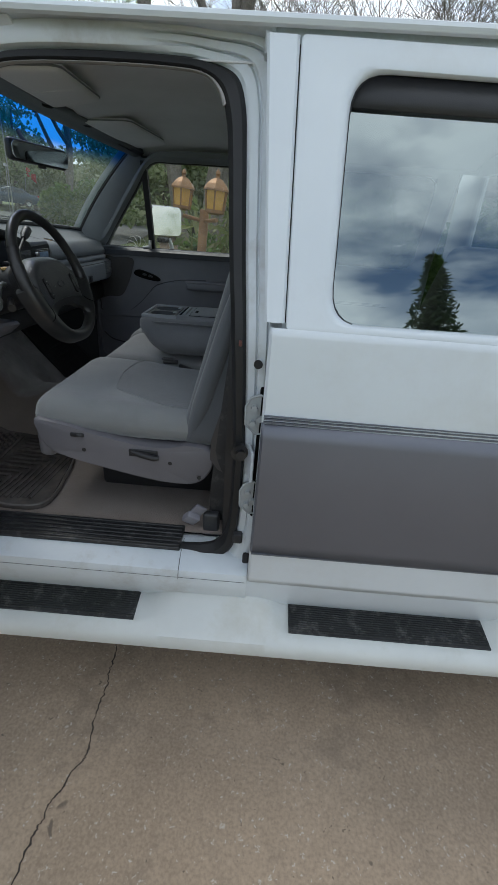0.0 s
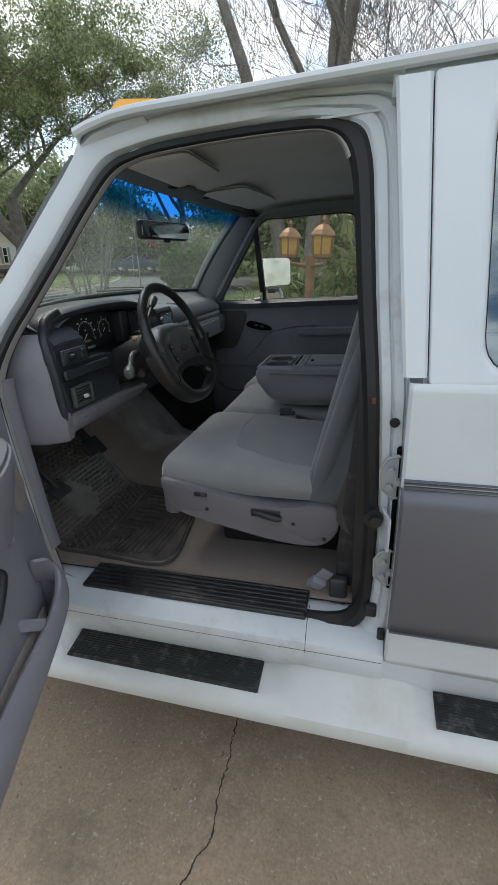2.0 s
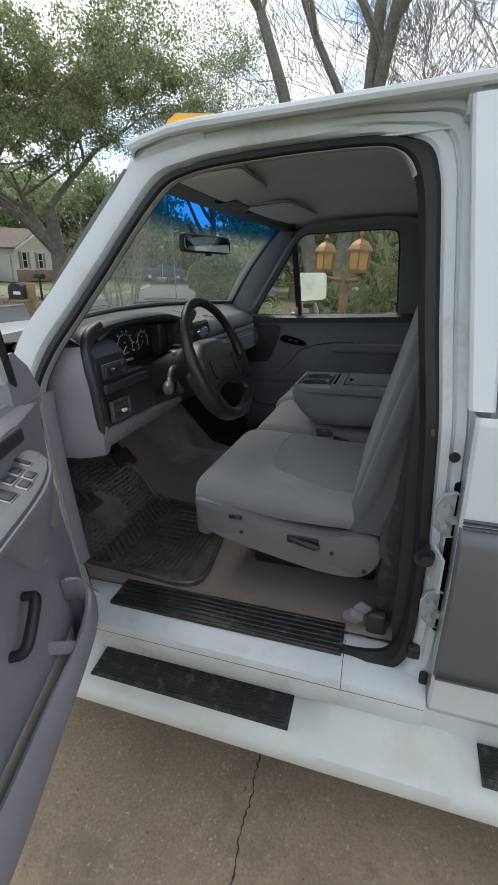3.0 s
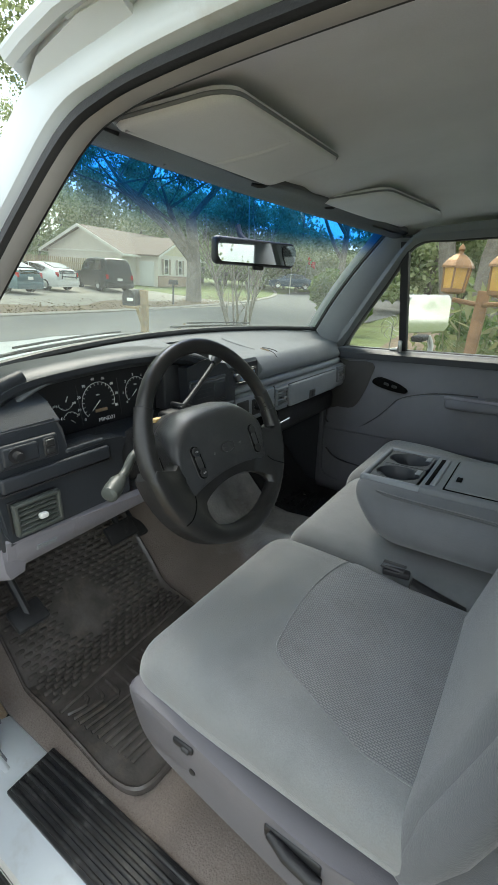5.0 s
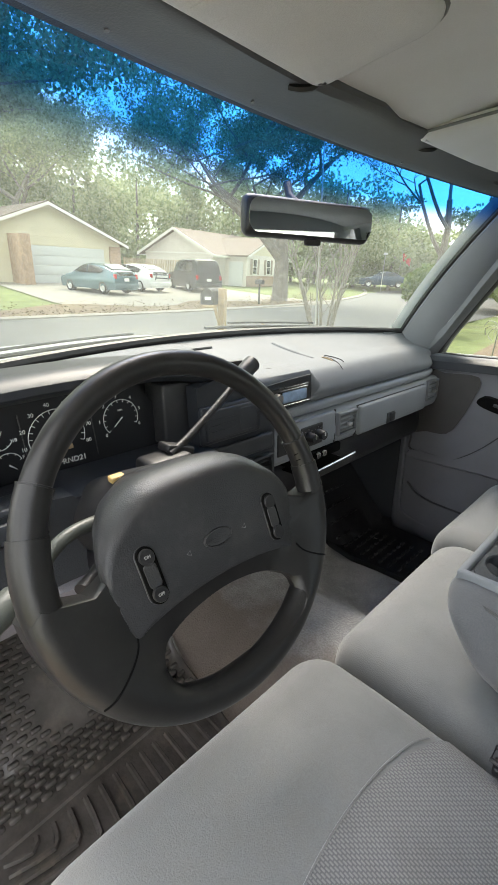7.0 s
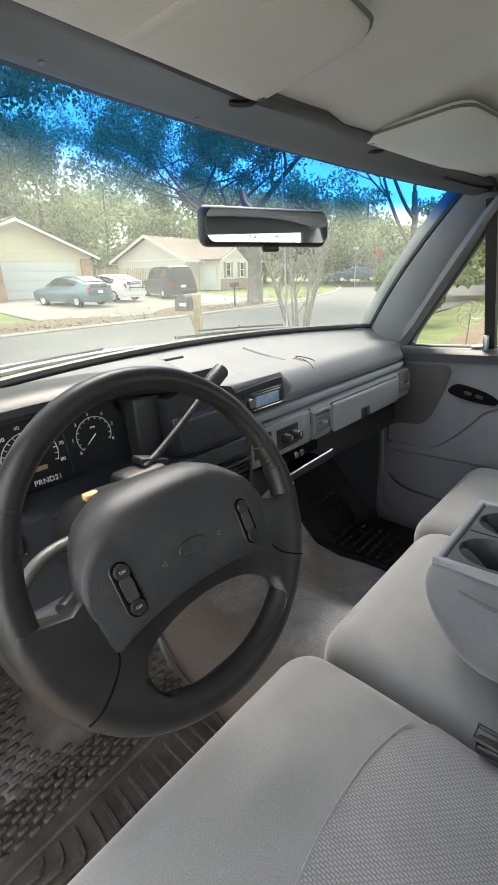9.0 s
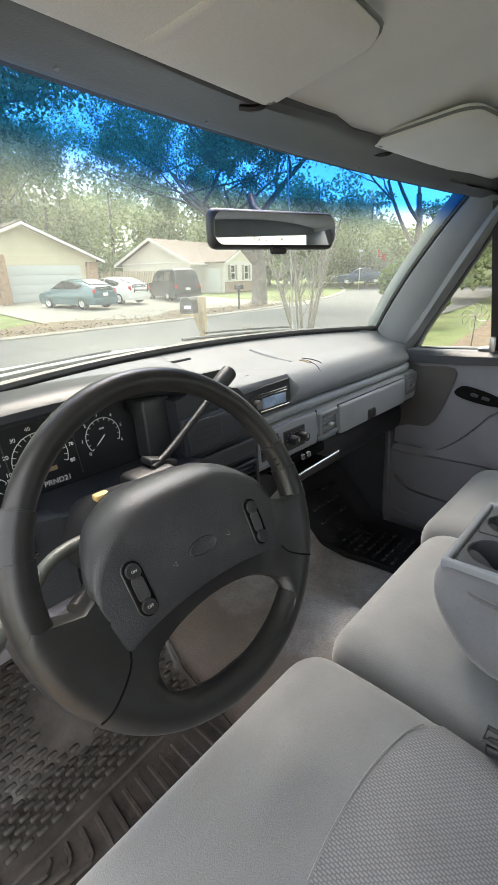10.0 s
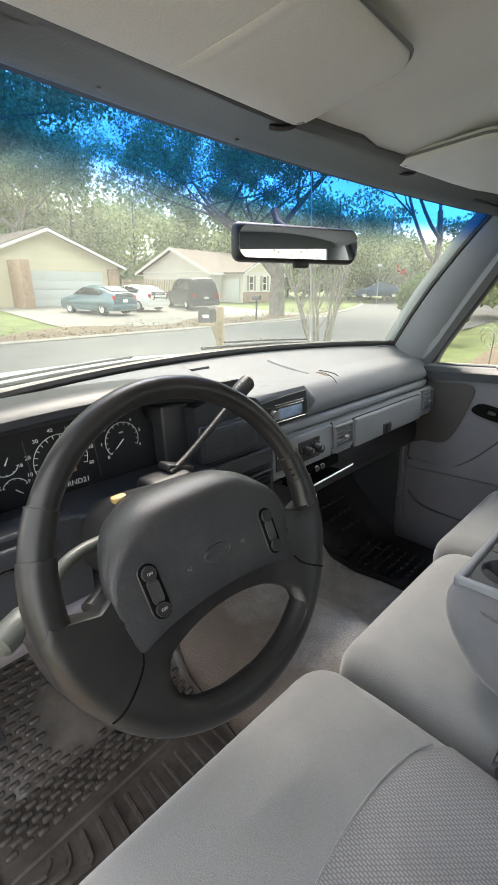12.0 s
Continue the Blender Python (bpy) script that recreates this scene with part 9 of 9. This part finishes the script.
lap_wall(h1, 0.0, 6.4, 15.4, 2.15, 2.6)
lap_wall(h1, 0.0, 6.4, 15.4, 2.6, 4.4, top=lambda z: (6.4 + (z - 2.5) * 2.5, 15.4 - (z - 2.5) * 2.5))
part("gable_wall", prism([(6.4, 2.5), (15.4, 2.5), (10.9, 4.30)], 0.10, lambda u, v, w: (-0.1 + w, u, v)), "siding", h1, smooth=False)
gd = bpy.data.objects.new("garage_door", None)
scene.collection.objects.link(gd)
gd.parent = h1
gd["label"] = "white panelled garage door"
for i in range(4):
    part("door_panel", rbox((0.04, 11.95, 0.27 + i * 0.525), (0.05, 4.7, 0.515), 0.012), "garage", gd)
part("brick_pier", rbox((0.10, 15.05, 1.15), (0.22, 0.72, 2.3), 0.01), "brick", h1, "tan brick pier")
part("brick_pier", rbox((0.8, 8.9, 1.3), (1.6, 0.55, 2.6), 0.01), "brick", h1)
part("porch_wall", rbox((-2.2, 6.4, 1.3), (0.3, 5.0, 2.6), 0.01), "brick", h1)
gable_roof(h1, -8.0, 0.0, 6.4, 15.4, 2.5, 1.80, "x")
gable_roof(h1, -8.0, 0.6, -2.0, 6.3, 2.5, 1.9, "y", mat="roof")

# pale house: gable end, brown roof, front wing with shuttered windows
h2 = thing("pale_house", "pale stucco house with brown roof, gable end and shuttered windows", "house", Matrix.Translation((-36.8, 23.9, gz(-33, 24) - 0.05)) @ Matrix.Rotation(radians(12.4), 4, "Z"))
part("wall", rbox((3.73, 6.5, 1.25), (7.47, 13.0, 2.5), 0.02), "stucco", h2, smooth=False)
part("gable_wall", prism([(0, 2.45), (7.47, 2.45), (3.73, 4.15)], 0.10, lambda u, v, w: (u, -0.02 + w, v)), "stucco", h2, smooth=False)
part("gable_band", rbox((3.73, -0.03, 2.42), (7.47, 0.05, 0.10), 0.01), "trim", h2)
gable_roof(h2, 0, 7.47, 0, 13.0, 2.45, 1.75, "y", over=0.5)
for xa, xb in ((-0.5, 3.735), (7.97, 3.735)):
    za = 2.45 - 1.75 * 0.5 / 3.735
    part("barge_board", loft([[(xa, -0.55, za - 0.08), (xb, -0.55, 4.12), (xb, -0.55, 4.34), (xa, -0.55, za + 0.14)], [(xa, -0.51, za - 0.08), (xb, -0.51, 4.12), (xb, -0.51, 4.34), (xa, -0.51, za + 0.14)]]), "trim", h2, smooth=False)
part("wing_wall", rbox((7.9, 4.9, 1.25), (3.4, 6.2, 2.5), 0.02), "stucco", h2, smooth=False)
part("wing_gable", prism([(1.8, 2.45), (8.0, 2.45), (4.9, 3.70)], 0.10, lambda u, v, w: (9.53 + w, u, v)), "siding", h2, smooth=False)
part("wing_dado", rbox((9.62, 4.9, 0.42), (0.06, 6.2, 0.84), 0.01), "brick", h2, "pale brick dado")
gable_roof(h2, 3.8, 9.6, 1.8, 8.0, 2.45, 1.30, "x", over=0.4)
part("white_gate", rbox((8.6, 1.70, 0.95), (1.4, 0.06, 1.9), 0.02), "garage", h2, "white side gate")
house_window(h2, 9.62, 3.0, 1.55, 0.62, 1.15)
house_window(h2, 9.62, 5.2, 1.55, 0.62, 1.15)
house_window(h2, 7.50, 10.6, 1.5, 1.2, 1.0, False)

# fence between the houses: each picket stands alone
fence = thing("picket_fence", "weathered wooden picket fence between the houses", "fence", Matrix.Translation((-32.5, 19.3, gz(-31, 18))) @ Matrix.Rotation(radians(-6), 4, "Z"))
for zz in (0.5, 1.4):
    part("rail", rbox((0.0, 3.1, zz), (0.05, 6.2, 0.09), 0.005), "fence", fence)
pk = rbox((0, 0, 0.9), (0.025, 0.10, 1.8), 0.004, 1)
pm = bpy.data.meshes.new("picket")
pk.to_mesh(pm)
pk.free()
pm.materials.append(M["fence"])
for i in range(40):
    ob = new("picket", pm)
    ob.parent = fence
    ob.location = (0.04, i * 0.157, 0)

# far house by the parked blue car
h3 = thing("far_house", "small white house half hidden by trees", "house", Matrix.Translation((-28.8, 47.6, 0.30)) @ Matrix.Rotation(radians(-55), 4, "Z"))
part("wall", rbox((-3, 0, 1.3), (6, 7, 2.6), 0.02), "stucco", h3, smooth=False)
gable_roof(h3, -6, 0, -3.5, 3.5, 2.5, 1.5, "y", mat="roof_grey")
house_window(h3, 0.0, -2.0, 1.5, 1.2, 1.0, False)
house_window(h3, 0.0, 2.0, 1.5, 1.2, 1.0, False)
h4 = thing("far_house", "low house with tan roof behind the lawn trees", "house", Matrix.Translation((-21.5, 56.0, 0.2)) @ Matrix.Rotation(radians(-68), 4, "Z"))
part("wall", rbox((-3, 0, 1.3), (6, 14, 2.6), 0.02), "brick", h4, smooth=False)
gable_roof(h4, -6, 0, -7, 7, 2.3, 1.2, "y", mat="roof_red")
h5 = thing("next_house", "neighbour's house with grey roof behind the shrubs", "house", Matrix.Translation((8.0, 16.0, 0.2)))
part("wall", rbox((0, 0, 1.4), (9, 8, 2.8), 0.02), "stucco", h5, smooth=False)
gable_roof(h5, -4.5, 4.5, -4, 4, 2.7, 1.8, "x")


# ---- cars ----
def car(name, label, m, length, width, profile, glass, paint, wheels, wr, lamps=True):
    """A parked car. Its own x runs to the rear. profile: (x, z) of the upper outline; glass: window outlines on the side."""
    c = thing(name, label, "car", m)
    h = width / 2
    prof = smooth_path(profile, 3)
    secs = []
    zb = 0.22
    top = max(z for _, z in profile)
    for x, z in prof:
        t = max(0.0, (z - 0.85) / (top - 0.85 + 1e-6))
        hw = h * (1 - 0.20 * t)
        en = 1 - 0.10 * max(0, abs(x / (length / 2)) - 0.75) / 0.25
        zs = min(z, 0.85)
        secs.append([(x, -hw * 0.2 * en, z), (x, -hw * 0.75 * en, z - 0.015), (x, -hw * 0.95 * en, z - 0.06 * (0.5 + t)), (x, -h * en, min(zs, 0.80)), (x, -h * 0.985 * en, 0.45), (x, -h * 0.93 * en, zb), (x, h * 0.93 * en, zb), (x, h * 0.985 * en, 0.45), (x, h * en, min(zs, 0.80)), (x, hw * 0.95 * en, z - 0.06 * (0.5 + t)), (x, hw * 0.75 * en, z - 0.015), (x, hw * 0.2 * en, z)])
    part("body", loft(secs), paint, c)
    for i, outline in enumerate(glass):
        for sg in (-1, 1):
            def side(u, v, w, sg=sg):
                t = max(0.0, (v - 0.85) / (top - 0.85))
                return (u, sg * (h * (1 - 0.14 * t) - 0.006 + w), v)
            part("side_window", prism(outline, 0.016, side), "car_glass", c, smooth=False)
    for (xa, za), (xb, zb2), nm in lamps:
        part(nm, loft([[(xa, -h * 0.66, za), (xa, h * 0.66, za), (xa + 0.02, h * 0.66, za + 0.02), (xa + 0.02, -h * 0.66, za + 0.02)], [(xb, -h * 0.58, zb2), (xb, h * 0.58, zb2), (xb + 0.02, h * 0.58, zb2 + 0.03), (xb + 0.02, -h * 0.58, zb2 + 0.03)]]), "car_glass", c, smooth=False)
    for sg in (-1, 1):
        part("tail_lamp", rbox((length / 2 - 0.06, sg * h * 0.80, 0.86), (0.12, 0.16, 0.26), 0.03), "tail_red", c)
        part("head_lamp", rbox((-length / 2 + 0.12, sg * h * 0.76, 0.66), (0.18, 0.24, 0.12), 0.03), "lamp_clear", c)
        for wx in wheels:
            w = bpy.data.objects.new("wheel", None)
            scene.collection.objects.link(w)
            w.parent = c
            y0, y1 = sg * (h - 0.02), sg * (h - 0.24)
            part("tyre", loft([[(wx + math.cos(a) * r, y, wr + math.sin(a) * r) for a in (2 * math.pi * i / 24 for i in range(24))] for r, y in ((wr * 0.66, y0 + sg * 0.012), (wr * 0.95, y0 + sg * 0.012), (wr, y0 - sg * 0.03), (wr, y1), (wr * 0.66, y1))], ring=True), "tyre", w)
            part("rim", loft([[(wx + math.cos(a) * r, y, wr + math.sin(a) * r) for a in (2 * math.pi * i / 24 for i in range(24))] for r, y in ((0.01, y0 - sg * 0.01), (wr * 0.3, y0), (wr * 0.5, y0 - sg * 0.03), (wr * 0.66, y0 + sg * 0.010), (wr * 0.68, y1))], caps=False), "rim", w)
    part("plate", rbox((length / 2 + 0.005, 0, 0.72), (0.02, 0.32, 0.15), 0.005), "white_plastic", c)
    part("rear_bumper", rbox((length / 2 - 0.05, 0, 0.42), (0.18, width * 0.94, 0.26), 0.07, 3), paint, c)
    return c


def put(x, y, turn):
    return Matrix.Translation((x, y, ground_z(x, y) + 0.02)) @ Matrix.Rotation(radians(turn), 4, "Z")


HATCH = [(-2.22, 0.55), (-2.15, 0.72), (-1.55, 0.93), (-1.15, 1.02), (-0.35, 1.40), (0.25, 1.49), (1.0, 1.43), (1.75, 1.22), (2.10, 1.10), (2.22, 0.85), (2.22, 0.45)]
HG = [[(-0.95, 1.02), (-0.32, 1.33), (0.12, 1.40), (0.12, 1.0)], [(0.20, 1.0), (0.20, 1.405), (0.85, 1.35), (1.45, 1.20), (1.25, 1.02)]]
HL = [((-1.15, 1.02), (-0.42, 1.39), "windshield"), ((1.85, 1.20), (1.05, 1.43), "rear_window"), ((2.20, 0.90), (2.10, 1.07), "rear_lower_window")]
car("teal_hatchback", "pale teal hatchback parked on the far drive", put(-24.2, 13.0, 12), 4.45, 1.75, HATCH, HG, "car_teal", (-1.38, 1.32), 0.31, HL)
car("white_hatchback", "white hatchback with a bicycle rack on the far drive", put(-25.6, 16.1, 10), 4.45, 1.75, HATCH, HG, "car_white", (-1.38, 1.32), 0.31, HL)
SUVP = [(-2.6, 0.62), (-2.55, 0.98), (-1.6, 1.12), (-1.25, 1.18), (-0.65, 1.80), (-0.2, 1.92), (1.6, 1.93), (2.25, 1.86), (2.52, 1.30), (2.58, 0.95), (2.58, 0.5)]
SG = [[(-1.02, 1.20), (-0.62, 1.68), (-0.05, 1.74), (-0.05, 1.20)], [(0.04, 1.20), (0.04, 1.75), (0.95, 1.76), (0.95, 1.20)], [(1.05, 1.20), (1.05, 1.76), (2.0, 1.72), (2.15, 1.22)]]
SL = [((-1.22, 1.22), (-0.70, 1.76), "windshield"), ((2.48, 1.34), (2.27, 1.80), "rear_window")]
car("black_suv", "large black sport utility vehicle on the far drive", put(-25.3, 20.3, -15), 5.2, 1.98, SUVP, SG, "car_black", (-1.6, 1.5), 0.39, SL)
SED = [(-2.35, 0.52), (-2.25, 0.74), (-1.5, 0.92), (-1.1, 0.98), (-0.35, 1.38), (0.3, 1.46), (0.95, 1.38), (1.65, 1.05), (2.2, 1.0), (2.35, 0.8), (2.35, 0.45)]
SDG = [[(-0.9, 0.99), (-0.3, 1.30), (0.15, 1.37), (0.15, 0.98)], [(0.22, 0.98), (0.22, 1.37), (0.8, 1.32), (1.3, 1.05)]]
SDL = [((-1.1, 1.0), (-0.42, 1.36), "windshield"), ((1.6, 1.09), (1.0, 1.37), "rear_window")]
car("blue_sedan", "dark blue sedan parked by the far lawn", Matrix.Translation((-23.1, 41.1, 0.26)) @ Matrix.Rotation(radians(48), 4, "Z"), 4.7, 1.82, SED, SDG, "car_blue", (-1.45, 1.4), 0.32, SDL)
car("blue_sedan", "small blue car far down the street", Matrix.Translation((-14.5, 62.0, 0.0)) @ Matrix.Rotation(radians(95), 4, "Z"), 4.4, 1.75, SED, SDG, "car_teal", (-1.45, 1.4), 0.32, SDL)

# bicycle rack on the white car
rack = thing("bicycle_rack", "black bicycle rack on a car's tailgate", "rack", put(-25.6, 16.1, 10))
part("frame", tube([(2.3, -0.5, 0.65), (2.42, -0.5, 1.05), (2.42, 0.5, 1.05), (2.3, 0.5, 0.65)], 0.03, 6), "black", rack)
part("cross_bar", tube([(2.5, -0.65, 0.78), (2.5, 0.65, 0.74)], 0.035, 6), "black", rack)

# mailbox on its post
mb = thing("mailbox", "black metal mailbox on a wooden post at the street", "mailbox", Matrix.Translation((-5.33, 5.28, gz(-5.33, 5.28))) @ Matrix.Rotation(radians(-62), 4, "Z"))
shape = [(-0.09, 0.0), (-0.09, 0.13), (-0.075, 0.175), (-0.04, 0.205), (0.0, 0.213), (0.04, 0.205), (0.075, 0.175), (0.09, 0.13), (0.09, 0.0)]
part("box", prism(shape, 0.52, lambda u, v, w: (-0.30 + w, u, 1.13 + v)), "mailbox", mb, smooth=False)
part("door", prism(shape, 0.012, lambda u, v, w: (0.222 + w, u * 1.03, 1.128 + v * 1.02)), "mailbox", mb, smooth=False)
part("plate", rbox((0.237, 0.02, 1.215), (0.004, 0.09, 0.04), 0.001), "ink", mb)
part("platform", rbox((0.0, 0.03, 1.11), (0.5, 0.16, 0.035), 0.006), "post", mb)
part("post", rbox((-0.02, 0.135, 0.66), (0.10, 0.10, 1.36), 0.008), "post", mb, "weathered wooden post")
part("brace", tube([(0.05, 0.135, 0.82), (0.18, 0.10, 1.09)], 0.03, 4), "post", mb)
mb2 = thing("mailbox", "small dark mailbox on a thin post across the street", "mailbox", Matrix.Translation((-16.2, 17.4, gz(-16, 17))))
part("box", prism(shape, 0.48, lambda u, v, w: (-0.24 + w, u, 1.0 + v)), "mailbox", mb2, smooth=False)
part("post", rbox((0, 0, 0.5), (0.07, 0.07, 1.0), 0.006), "black", mb2)

# lanterns on a post beyond the passenger's window
LP = TRUCK @ Vector((-0.49, 3.68, 1.54))
lan = thing("lantern_post", "twin copper lanterns with amber panes on a brown post", "lantern", Matrix.Translation((LP.x, LP.y, LP.z - 1.42)))
part("post", rbox((0.0, 0.06, 0.60), (0.065, 0.065, 1.64), 0.006), "lantern", lan)
part("cross_arm", tube([(-0.16, 0.02, 1.36), (0.0, 0.05, 1.34), (0.12, -0.12, 1.36)], 0.014, 8), "lantern", lan)
for lx, ly, s in ((-0.147, -0.08, 0.80), (0.110, -0.18, 0.86)):
    lamp = bpy.data.objects.new("lantern_head", None)
    scene.collection.objects.link(lamp)
    lamp.parent = lan
    z0 = 1.40

    def hexa(r, z, s=s, lx=lx, ly=ly):
        return [(lx + math.cos(2 * math.pi * (k + 0.5) / 6) * r * s, ly + math.sin(2 * math.pi * (k + 0.5) / 6) * r * s, z0 + z * s) for k in range(6)]

    part("glass", loft([hexa(0.080, 0.03), hexa(0.092, 0.165)]), "amber_glass", lamp, "amber pane ring", smooth=False)
    part("base", loft([hexa(0.03, -0.01), hexa(0.085, 0.005), hexa(0.088, 0.03), hexa(0.03, 0.03)]), "lantern", lamp, smooth=False)
    part("hood", loft([hexa(0.115, 0.165), hexa(0.112, 0.180), hexa(0.085, 0.215), hexa(0.05, 0.245), hexa(0.02, 0.258), hexa(0.018, 0.275)]), "lantern", lamp, smooth=False)
    part("finial", tube([(lx, ly, z0 + 0.27 * s), (lx, ly, z0 + 0.285 * s), (lx, ly, z0 + 0.30 * s), (lx, ly, z0 + 0.318 * s)], [0.010, 0.018, 0.016, 0.003], 10), "lantern", lamp)
    for k in range(6):
        a = 2 * math.pi * (k + 0.5) / 6
        part("bar", tube([(lx + math.cos(a) * 0.081 * s, ly + math.sin(a) * 0.081 * s, z0 + 0.03 * s), (lx + math.cos(a) * 0.094 * s, ly + math.sin(a) * 0.094 * s, z0 + 0.165 * s)], 0.006, 6), "lantern", lamp)

# spinning garden ornament, at rest
pin = thing("wind_spinner", "silver garden wind spinner on a thin stake", "ornament", Matrix.Translation((-2.16, 7.35, gz(-2.16, 7.35))))
part("stake", tube([(0, 0, 0), (0, 0, 0.85)], 0.008, 6), "steel", pin)
for k in range(9):
    a = 2 * math.pi * k / 9
    part("blade", tube(smooth_path([(0, -0.02, 0.88), (math.cos(a) * 0.07, -0.03, 0.88 + math.sin(a) * 0.07), (math.cos(a + 0.5) * 0.15, -0.02, 0.88 + math.sin(a + 0.5) * 0.15), (math.cos(a + 1.0) * 0.17, -0.01, 0.88 + math.sin(a + 1.0) * 0.17)], 3), 0.012, 5, squash=(1, 0.3)), "steel", pin)
# street sign and a flag far down the street
sign = thing("street_sign", "street name sign on a thin steel pole", "sign", Matrix.Translation((-19.0, 34.0, 0.0)))
part("pole", tube([(0, 0, 0), (0, 0, 3.0)], 0.03, 8), "steel", sign)
part("blade", rbox((0, 0, 2.9), (0.02, 0.6, 0.16), 0.004), "garage", sign)
flag = thing("garden_flag", "red and white flag on a short pole", "flag", Matrix.Translation((-23.4, 44.6, 0.35)))
part("pole", tube([(0, 0, 0), (0.2, 0.2, 3.2)], 0.025, 6), "steel", flag)
part("cloth", sheet([i / 6 for i in range(7)], [0, 1], lambda u, v: (0.2 + u * 0.5, 0.2 + u * 0.8 + 0.05 * math.sin(6 * u), 3.1 - u * 0.5 - v * 0.7)), "flag_red", flag, solid=0.01)
